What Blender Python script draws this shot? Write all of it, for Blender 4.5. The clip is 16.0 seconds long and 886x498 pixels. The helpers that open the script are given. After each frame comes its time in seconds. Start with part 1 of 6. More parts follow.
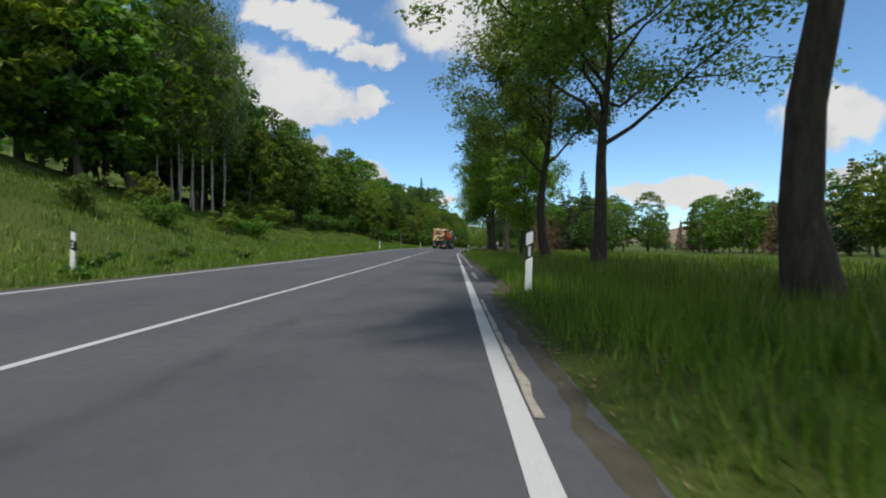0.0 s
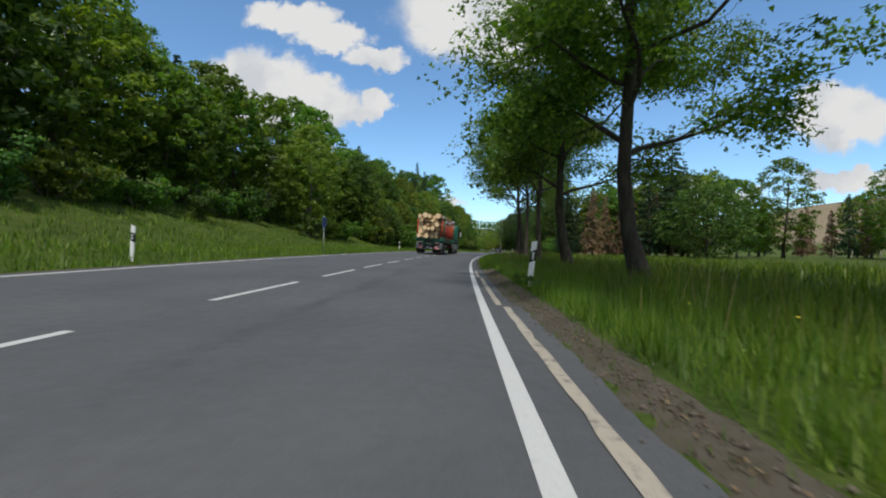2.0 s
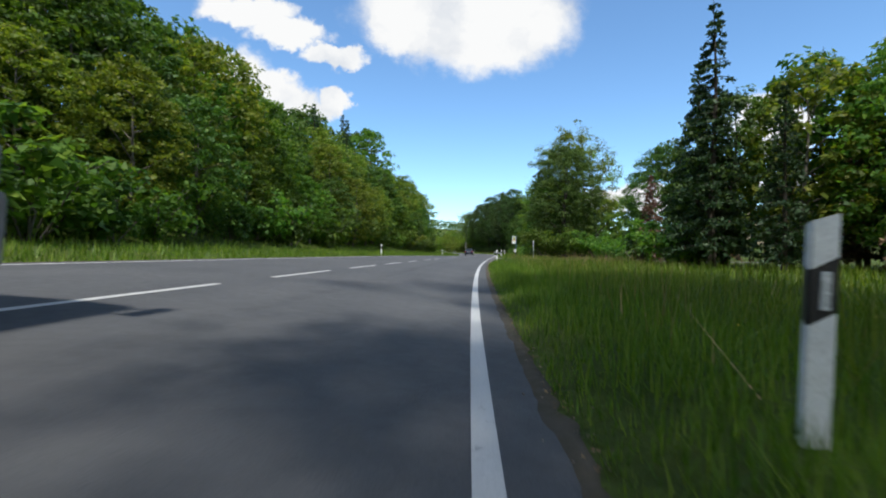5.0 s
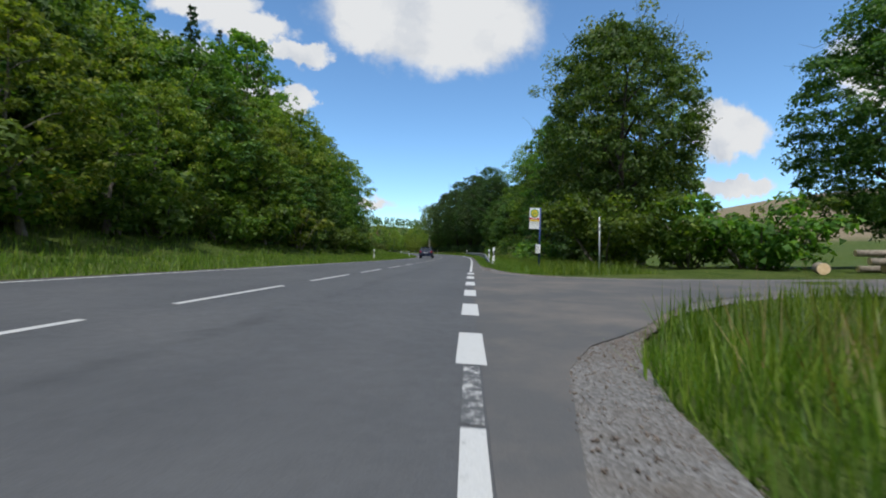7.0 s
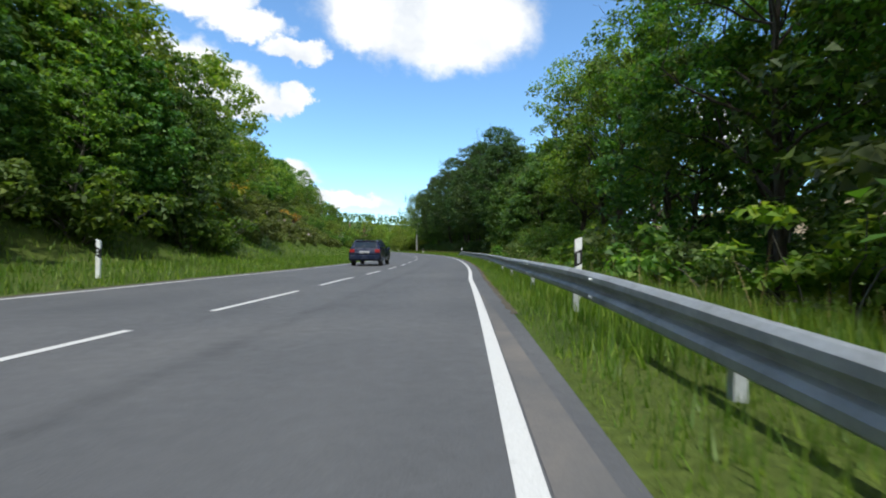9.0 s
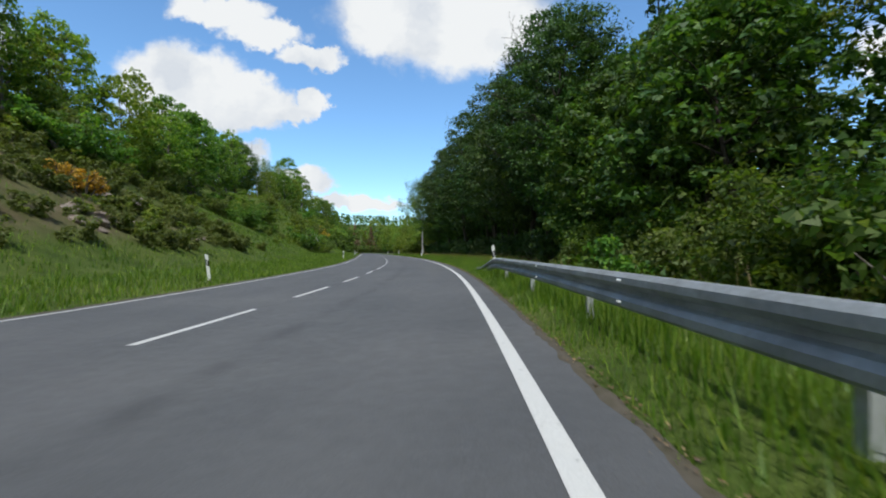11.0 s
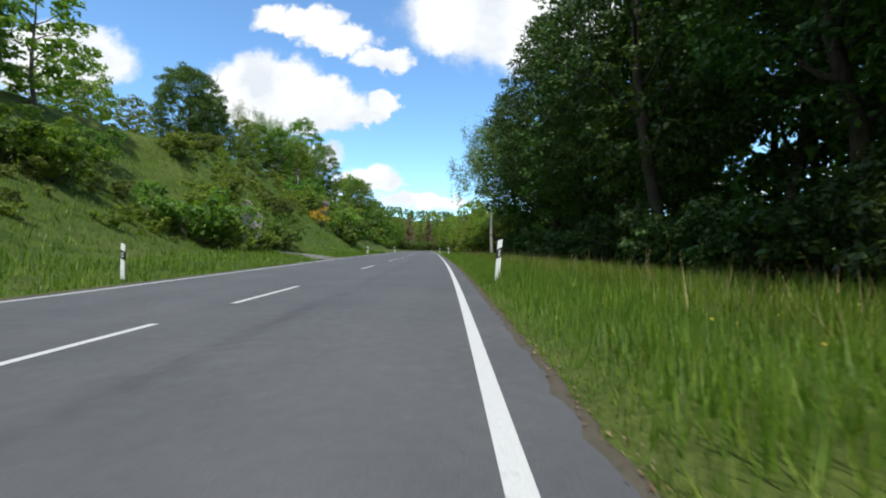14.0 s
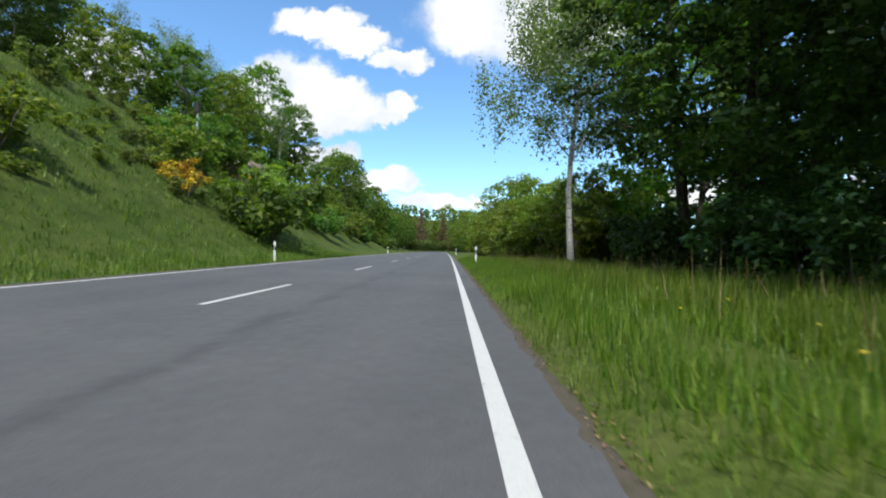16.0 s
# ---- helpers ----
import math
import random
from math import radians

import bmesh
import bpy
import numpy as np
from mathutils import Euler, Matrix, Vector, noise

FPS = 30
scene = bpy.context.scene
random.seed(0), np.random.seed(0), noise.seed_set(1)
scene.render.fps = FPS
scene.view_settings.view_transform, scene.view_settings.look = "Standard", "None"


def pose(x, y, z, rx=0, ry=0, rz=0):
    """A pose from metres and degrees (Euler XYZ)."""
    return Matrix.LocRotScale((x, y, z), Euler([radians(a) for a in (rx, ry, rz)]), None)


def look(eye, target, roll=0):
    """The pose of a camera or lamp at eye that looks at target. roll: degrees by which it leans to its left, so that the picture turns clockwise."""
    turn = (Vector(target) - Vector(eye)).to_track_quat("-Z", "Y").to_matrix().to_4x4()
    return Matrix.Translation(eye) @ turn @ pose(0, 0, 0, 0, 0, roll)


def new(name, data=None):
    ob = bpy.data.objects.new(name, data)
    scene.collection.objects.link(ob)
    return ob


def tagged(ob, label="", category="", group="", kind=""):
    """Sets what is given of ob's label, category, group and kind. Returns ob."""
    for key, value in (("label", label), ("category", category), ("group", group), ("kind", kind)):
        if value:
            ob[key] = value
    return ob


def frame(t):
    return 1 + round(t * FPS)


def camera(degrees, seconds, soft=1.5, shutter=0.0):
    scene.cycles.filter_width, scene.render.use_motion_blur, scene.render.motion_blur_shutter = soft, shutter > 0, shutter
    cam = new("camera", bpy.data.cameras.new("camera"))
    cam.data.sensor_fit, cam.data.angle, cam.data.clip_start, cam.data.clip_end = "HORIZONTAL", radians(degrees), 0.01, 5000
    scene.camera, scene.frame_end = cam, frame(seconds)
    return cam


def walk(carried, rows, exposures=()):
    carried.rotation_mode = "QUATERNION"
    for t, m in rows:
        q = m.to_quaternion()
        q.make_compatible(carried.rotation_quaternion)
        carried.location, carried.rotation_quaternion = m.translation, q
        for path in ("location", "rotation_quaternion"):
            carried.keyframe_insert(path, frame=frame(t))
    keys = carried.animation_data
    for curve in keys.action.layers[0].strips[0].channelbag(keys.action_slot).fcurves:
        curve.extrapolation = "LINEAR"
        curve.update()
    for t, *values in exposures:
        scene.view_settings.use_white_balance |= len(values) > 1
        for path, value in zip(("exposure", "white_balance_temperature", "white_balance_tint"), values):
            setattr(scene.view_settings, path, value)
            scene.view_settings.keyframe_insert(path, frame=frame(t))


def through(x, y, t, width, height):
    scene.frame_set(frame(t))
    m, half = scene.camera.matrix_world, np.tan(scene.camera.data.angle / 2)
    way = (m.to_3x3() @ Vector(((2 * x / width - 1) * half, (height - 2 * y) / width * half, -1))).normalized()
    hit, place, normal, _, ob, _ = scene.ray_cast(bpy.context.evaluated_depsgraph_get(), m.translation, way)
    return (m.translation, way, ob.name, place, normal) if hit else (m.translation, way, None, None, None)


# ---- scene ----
# The camera rides the right-hand lane of a country road; the edge line is the base line of the plan.
LENS = 89.3
cam = camera(LENS, 16.0, soft=2.0, shutter=0.06)
PATH = [
    (0.000, -5.884, 0.000, 0.848, -1.12, -0.32, -0.61),
    (0.500, -5.378, 10.893, 0.851, -0.60, -0.10, -0.26),
    (1.000, -4.928, 21.956, 0.854, -0.37, 0.01, -0.31),
    (1.500, -4.444, 31.912, 0.860, -1.09, 0.03, -0.01),
    (2.000, -3.988, 42.635, 0.867, -0.57, 0.02, -0.70),
    (2.500, -3.489, 51.996, 0.871, -0.94, 0.08, -0.77),
    (3.000, -2.856, 62.293, 0.875, -0.99, 0.17, -0.66),
    (3.500, -2.043, 71.824, 0.872, -2.16, 0.20, -0.24),
    (4.000, -1.108, 81.185, 0.871, -3.35, 0.38, -0.23),
    (4.633, 0.368, 93.106, 0.869, -4.79, 0.28, -0.53),
    (5.267, 2.197, 105.026, 0.866, -6.22, 0.18, -0.82),
    (5.867, 4.353, 116.946, 0.862, -7.65, 0.07, -1.12),
    (6.500, 6.794, 128.867, 0.859, -9.09, -0.03, -1.42),
    (7.000, 8.756, 137.982, 0.861, -9.76, 0.28, -0.35),
    (7.500, 10.559, 146.120, 0.864, -11.63, 0.16, -0.61),
    (8.000, 12.609, 154.746, 0.863, -10.79, 0.18, -0.64),
    (8.500, 14.429, 162.636, 0.862, -10.72, 0.06, -0.86),
    (9.133, 16.986, 173.467, 0.858, -10.03, 0.13, -0.56),
    (9.733, 19.214, 183.729, 0.854, -9.34, 0.20, -0.26),
    (10.367, 21.615, 194.573, 0.852, -8.65, 0.27, 0.03),
    (11.000, 23.593, 205.400, 0.849, -7.97, 0.34, 0.33),
    (11.500, 24.714, 213.194, 0.843, -5.23, 0.23, -0.88),
    (12.000, 25.680, 221.318, 0.840, -6.07, 0.01, 1.13),
    (12.500, 26.680, 229.090, 0.847, -4.78, 0.10, -0.30),
    (13.000, 27.356, 237.390, 0.849, -0.94, 0.06, -0.73),
    (13.500, 27.676, 245.500, 0.852, 0.22, 0.03, -0.68),
    (14.000, 27.838, 254.378, 0.853, 0.46, 0.06, -0.23),
    (14.500, 27.750, 262.986, 0.855, 2.85, 0.11, -0.85),
    (15.000, 27.697, 271.602, 0.859, 2.31, 0.15, -0.53),
    (15.500, 27.529, 280.266, 0.861, 3.56, 0.15, -0.53),
    (16.000, 27.341, 289.300, 0.863, 2.56, 0.12, -0.49),
]
EXPOSURES = [(0.0, -0.12, 6600, 8), (1.5, -0.05, 6600, 8), (2.0, -0.10, 6600, 8), (2.5, 0.02, 6600, 8), (3.0, -0.18, 6600, 8), (3.5, 0.0, 6600, 8), (4.0, 0.30, 6600, 8), (6.5, 0.05, 6400, 8), (7.5, -0.08, 6400, 8), (8.5, 0.45, 6450, 7), (11.0, 0.15, 6400, 7), (13.0, 0.34, 6400, 7), (16.0, 0.42, 6400, 7)]
walk(cam, [(t, pose(x, y, z, 90 + p, r, a)) for t, x, y, z, a, p, r in PATH], EXPOSURES)

# ---- plan of the road: stations along it, x of the right edge line over them, lane widths, crossfall of both lanes ----
STATION = np.array([-2000.0, 184.00, 209.91, 219.38, 229.55, 238.93, 248.60, 257.69, 267.46, 276.44, 285.92, 294.71, 303.99, 5303.99])
STATION_Y = np.array([-2000.0, 184.00, 205.40, 213.19, 221.32, 229.09, 237.39, 245.50, 254.38, 262.99, 271.60, 280.27, 289.30, 5289.30])
EDGE_Y = np.arange(-20, 521, 15)
EDGE_X = np.array([-6.490, -5.790, -5.100, -4.430, -3.750, -3.000, -2.000, -0.540, 1.470, 4.010, 7.020, 10.410, 13.990, 17.605, 20.793, 23.312, 25.378, 26.832, 27.715, 28.074, 28.074, 27.833, 27.438, 26.978, 26.478, 25.938, 25.348, 24.718, 24.038, 23.318, 22.558, 21.748, 20.898, 19.998, 19.058, 18.078, 17.058])
LANE_R, LANE_L = 3.80, 3.98
FALL_Y = np.arange(-20, 501, 40)
FALL_R = np.array([-0.056, -0.019, 0.049, 0.096, 0.047, -0.016, -0.029, -0.030, 0.009, 0.032, 0.036, 0.027, 0.015, 0.003])
FALL_L = np.array([0.001, 0.038, 0.059, 0.055, 0.040, 0.002, -0.035, -0.019, 0.021, 0.038, 0.037, 0.027, 0.015, 0.002])
DASHES = [37.7, 43.2, 48.7, 53.7, 58.3, 63.1, 68.3, 73.2, 78.0, 83.1, 88.0, 93.0, 98.0, 103.0, 108.0, 113.0, 118.0, 123.3, 128.8, 133.9, 138.8, 143.4, 148.2, 153.0, 158.1, 162.9, 167.5, 172.3, 177.1, 181.9, 187.5, 193.4, 199.4, 205.4, 215.3, 221.4, 227.6, 234.1, 240.2, 245.8, 252.0, 257.8, 263.5, 269.5, 275.2, 288.2, 299.7, 303.7, 310.3, 320.7, 331.2, 341.7, 352.2, 362.7, 373.2, 383.7]
DASH_LIST = [(-60, 14.4), (14.7, 25.3), (25.6, 35.7)] + [(a, a + (3.25 if a < 205 else 3.6)) for a in DASHES]
AVENUE = [(-4.0, 5.2), (7.0, 5.25), (18.1, 5.4), (26.6, 5.2), (35.6, 5.0), (45.5, 5.1), (55.8, 4.9), (66.0, 5.1), (75.6, 4.8), (87.2, 5.0), (95.2, 4.9), (103.0, 4.7)]
RW = LANE_R + LANE_L


def natural_spline(knots, values):
    n, h = len(knots), knots[1] - knots[0]
    a, b = np.eye(n), np.zeros(n)
    for i in range(1, n - 1):
        a[i, i - 1:i + 2] = (1, 4, 1)
        b[i] = (values[i - 1] - 2 * values[i] + values[i + 1]) * 6 / h ** 2
    m = np.linalg.solve(a, b)

    def value(q):
        q = np.asarray(q, float)
        c = np.clip(q, knots[0], knots[-1])
        i = np.clip(((c - knots[0]) // h).astype(int), 0, n - 2)
        u = (c - knots[i]) / h
        w = 1 - u
        end = np.where(q > c, (values[-1] - values[-2]) / h, (values[1] - values[0]) / h)
        return w * values[i] + u * values[i + 1] + h * h / 6 * ((w ** 3 - w) * m[i] + (u ** 3 - u) * m[i + 1]) + (q - c) * end
    return value


edge_x = natural_spline(EDGE_Y, EDGE_X)


def along(y):
    """World y of a station of the road."""
    return np.interp(y, STATION, STATION_Y)


def edge_slope(y):
    a, b = np.asarray(y) - 0.5, np.asarray(y) + 0.5
    return (edge_x(b) - edge_x(a)) / (along(b) - along(a))


def plan(y, v):
    """Place beside the edge line at the station y: v metres to the right (negative: over the road to the left)."""
    s = edge_slope(y)
    n = 1 / np.sqrt(1 + s * s)
    # far from the road the normals are straightened, so that the sheet never folds
    k = 1 / (1 + np.maximum(np.abs(v) - 40, 0) / 40)
    return edge_x(y) + v * (n * k + 1 - k), along(y) - v * s * n * k


BANK_Y = np.array([-40., 20, 40, 84, 110, 168, 190, 228, 244, 275, 290, 298, 307, 313, 326, 346, 375, 430, 520])
BANK_A = np.array([3.0, 3.0, 5.0, 5.5, 4.0, 3.5, 4.0, 4.0, 4.5, 4.5, 4.8, 7.2, 7.2, 2.8, 2.0, 2.5, 3.0, 5.0, 5.0])   # verge
BANK_M = np.array([.42, .42, .32, .36, .42, .44, .72, .74, .64, .56, .60, .76, .80, .76, .80, .84, .84, .45, .30])    # slope of the bank
BANK_R = np.array([18., 18, 18, 18, 18, 20, 26, 26, 24, 24, 22, 17, 16, 16, 16, 17, 17, 24, 24])                 # its run
RAIL = (166.0, 243.0)        # the stretch behind the guard rail
JUNCTION = (135.0, 156.0)    # the mouth of the side road
SHOULDER = 0.42


def smooth(a, b, x):
    t = np.clip((x - a) / (b - a), 0, 1)
    return t * t * (3 - 2 * t)


def hills(x, y):
    """Far hills: low rises well away from the road."""
    h = 62 * np.exp(-(((x + 20) / 420) ** 2 + ((y - 1150) / 260) ** 2))
    h = h + 46 * np.exp(-(((x + 330) / 200) ** 2 + ((y - 350) / 480) ** 2))
    h = h + 62 * np.exp(-(((x - 470) / 190) ** 2 + ((y - 500) / 260) ** 2))
    return h


def height(y, v):
    """Height of the ground, v metres right of the edge line."""
    y, v = np.asarray(y, float), np.asarray(v, float)
    c1, c2 = np.interp(y, FALL_Y, FALL_R), np.interp(y, FALL_Y, FALL_L)
    u = np.clip(-v, 0, RW + 0.3)
    z = c1 * np.minimum(u, LANE_R) + c2 * np.maximum(u - LANE_R, 0)
    z = z - c1 * np.clip(v, 0, SHOULDER)
    # left: verge and bank
    d = np.maximum(-v - RW - 0.3, 0)
    a, m, r = (np.interp(y, BANK_Y, q) for q in (BANK_A, BANK_M, BANK_R))
    up = 0.07 * np.minimum(d, a) - 0.10 * smooth(0, 1, d) * (1 - smooth(1.2, 2.6, d))
    e = np.maximum(d - a, 0)
    up = up + m * (np.clip(e, 0, r) - 1.6 * (1 - np.exp(-np.minimum(e, r) / 1.6))) + 0.12 * np.maximum(e - r, 0) * np.exp(-np.maximum(e - r, 0) / 90)
    # right: a shallow ditch, then meadow; it falls away behind the rail
    q = np.maximum(v - SHOULDER, 0)
    fall = smooth(RAIL[0], RAIL[0] + 20, y) * (1 - smooth(RAIL[1] - 8, RAIL[1] + 10, y))
    dn = -0.04 * np.minimum(q, 1.5) - fall * 1.6 * smooth(2.2, 8, q) + 0.10 * smooth(0.1, 0.5, q)
    flat = smooth(JUNCTION[0] - 5, JUNCTION[0], y) * (1 - smooth(JUNCTION[1], JUNCTION[1] + 3, y)) * smooth(0, 0.3, q)
    dn = dn * (1 - flat) - 0.02 * flat
    x, yy = plan(y, v)
    return z + up + dn + hills(x, yy) * np.maximum(smooth(25, 140, np.abs(v + 3)), smooth(540, 800, y))


def spot(y, v, dz=0.0):
    x, yy = plan(float(y), float(v))
    return Vector((float(x), float(yy), float(height(y, v)) + dz))


# ---- world and sun ----
SUN_EL, SUN_AZ = 63.0, 186.0     # degrees above the horizon; clockwise from +y, the sun stands high behind, almost straight behind
world = bpy.data.worlds.new("world")
scene.world = world
world.use_nodes = True
wt = world.node_tree
for nd in list(wt.nodes):
    wt.nodes.remove(nd)


def wn(kind, **kw):
    nd = wt.nodes.new(kind)
    for k, v in kw.items():
        if k == "operation":
            nd.operation = v
    return nd


def wmath(op, a, b=None, c=None):
    nd = wn("ShaderNodeMath", operation=op)
    for i, v in enumerate((a, b, c)):
        if v is None:
            continue
        if isinstance(v, (int, float)):
            nd.inputs[i].default_value = v
        else:
            wt.links.new(v, nd.inputs[i])
    return nd.outputs[0]


def cloudy_sky():
    sky = wt.nodes.new("ShaderNodeTexSky")
    sky.sky_type, sky.sun_disc = "NISHITA", False
    sky.sun_elevation, sky.sun_rotation = radians(SUN_EL), radians(SUN_AZ)
    sky.altitude, sky.air_density, sky.dust_density, sky.ozone_density = 300, 1.0, 0.0, 4.0
    co = wt.nodes.new("ShaderNodeTexCoord")
    sep = wt.nodes.new("ShaderNodeSeparateXYZ")
    wt.links.new(co.outputs["Generated"], sep.inputs[0])
    x, y, z = sep.outputs
    ahead = wmath("MAXIMUM", y, 0.05)
    flat = wt.nodes.new("ShaderNodeCombineXYZ")
    wt.links.new(wmath("DIVIDE", x, ahead), flat.inputs[0])
    wt.links.new(wmath("DIVIDE", z, ahead), flat.inputs[1])
    no = wt.nodes.new("ShaderNodeTexNoise")
    no.inputs["Scale"].default_value, no.inputs["Detail"].default_value, no.inputs["Roughness"].default_value = 13.0, 8.0, 0.62
    wt.links.new(flat.outputs[0], no.inputs["Vector"])
    warp = wt.nodes.new("ShaderNodeVectorMath")
    warp.operation = "MULTIPLY_ADD"
    wt.links.new(no.outputs["Color"], warp.inputs[0])
    warp.inputs[1].default_value = (0.13, 0.11, 0)
    wt.links.new(flat.outputs[0], warp.inputs[2])
    best = None
    # cumulus clouds ahead: middle and half sizes, as slopes from the eye
    for a, e, ra, re in ((-.332, .511, .100, .036), (-.244, .467, .088, .034), (-.144, .423, .074, .024), (-.408, .348, .130, .090), (-.282, .316, .105, .057),
                         (-.146, .328, .034, .030), (-.200, .300, .065, .024), (.152, .540, .250, .135), (.03, .50, .11, .075), (.90, .31, .13, .07),
                         (.56, .13, .17, .030), (.92, .17, .12, .026), (-.18, .155, .085, .036), (-.05, .105, .10, .022), (-.33, .21, .09, .03), (-.9, .42, .2, .08), (1.5, .5, .3, .12)):
        sub = wt.nodes.new("ShaderNodeVectorMath")
        sub.operation = "SUBTRACT"
        wt.links.new(warp.outputs[0], sub.inputs[0])
        sub.inputs[1].default_value = (a + .065, e + .055, 0)
        mul = wt.nodes.new("ShaderNodeVectorMath")
        mul.operation = "MULTIPLY"
        wt.links.new(sub.outputs[0], mul.inputs[0])
        mul.inputs[1].default_value = (1 / ra, 1 / re, 0)
        ln = wt.nodes.new("ShaderNodeVectorMath")
        ln.operation = "LENGTH"
        wt.links.new(mul.outputs[0], ln.inputs[0])
        best = ln.outputs["Value"] if best is None else wmath("MINIMUM", best, ln.outputs["Value"])
    mask = wt.nodes.new("ShaderNodeMapRange")
    mask.interpolation_type = "SMOOTHSTEP"
    wt.links.new(best, mask.inputs["Value"])
    mask.inputs["From Min"].default_value, mask.inputs["From Max"].default_value = 1.18, 0.80
    front = wmath("MULTIPLY", mask.outputs[0], wmath("GREATER_THAN", y, 0.3))
    # the unseen rest of the sky: cloud cover thickened to brighten camera-facing sides
    far = wt.nodes.new("ShaderNodeTexNoise")
    far.inputs["Scale"].default_value, far.inputs["Detail"].default_value = 2.6, 6.0
    wt.links.new(co.outputs["Generated"], far.inputs["Vector"])
    rest = wt.nodes.new("ShaderNodeMapRange")
    wt.links.new(far.outputs["Fac"], rest.inputs["Value"])
    rest.inputs["From Min"].default_value, rest.inputs["From Max"].default_value = 0.44, 0.53
    back = wmath("MULTIPLY", rest.outputs[0], wmath("LESS_THAN", y, 0.3))
    both = wmath("MAXIMUM", front, back)
    # soft grey undersides
    shade = wt.nodes.new("ShaderNodeTexNoise")
    shade.inputs["Scale"].default_value, shade.inputs["Detail"].default_value = 5.0, 4.0
    wt.links.new(warp.outputs[0], shade.inputs["Vector"])
    ramp = wt.nodes.new("ShaderNodeValToRGB")
    ramp.color_ramp.elements[0].position, ramp.color_ramp.elements[0].color = 0.30, (4.2, 4.5, 5.1, 1)
    ramp.color_ramp.elements[1].position, ramp.color_ramp.elements[1].color = 0.52, (6.2, 6.2, 6.3, 1)
    wt.links.new(shade.outputs["Fac"], ramp.inputs[0])
    mix = wt.nodes.new("ShaderNodeMix")
    mix.data_type = "RGBA"
    wt.links.new(both, mix.inputs["Factor"])
    tint = wt.nodes.new("ShaderNodeMix")
    tint.data_type, tint.blend_type = "RGBA", "MULTIPLY"
    tint.inputs["Factor"].default_value = 1.0
    tint.inputs["B"].default_value = (1.16, 1.38, 1.46, 1)
    wt.links.new(sky.outputs[0], tint.inputs["A"])
    wt.links.new(tint.outputs["Result"], mix.inputs["A"])
    wt.links.new(ramp.outputs[0], mix.inputs["B"])
    bg = wt.nodes.new("ShaderNodeBackground")
    bg.inputs["Strength"].default_value = 0.13
    wt.links.new(mix.outputs["Result"], bg.inputs["Color"])
    out = wt.nodes.new("ShaderNodeOutputWorld")
    wt.links.new(bg.outputs[0], out.inputs["Surface"])


cloudy_sky()
sun = new("sun", bpy.data.lights.new("sun", "SUN"))
sun.data.energy, sun.data.angle, sun.data.color = 3.6, radians(2.0), (1.0, 0.97, 0.92)
az, el = radians(SUN_AZ), radians(SUN_EL)
sun.matrix_world = look((0, 0, 60), Vector((0, 0, 60)) - Vector((math.sin(az) * math.cos(el), math.cos(az) * math.cos(el), math.sin(el))))


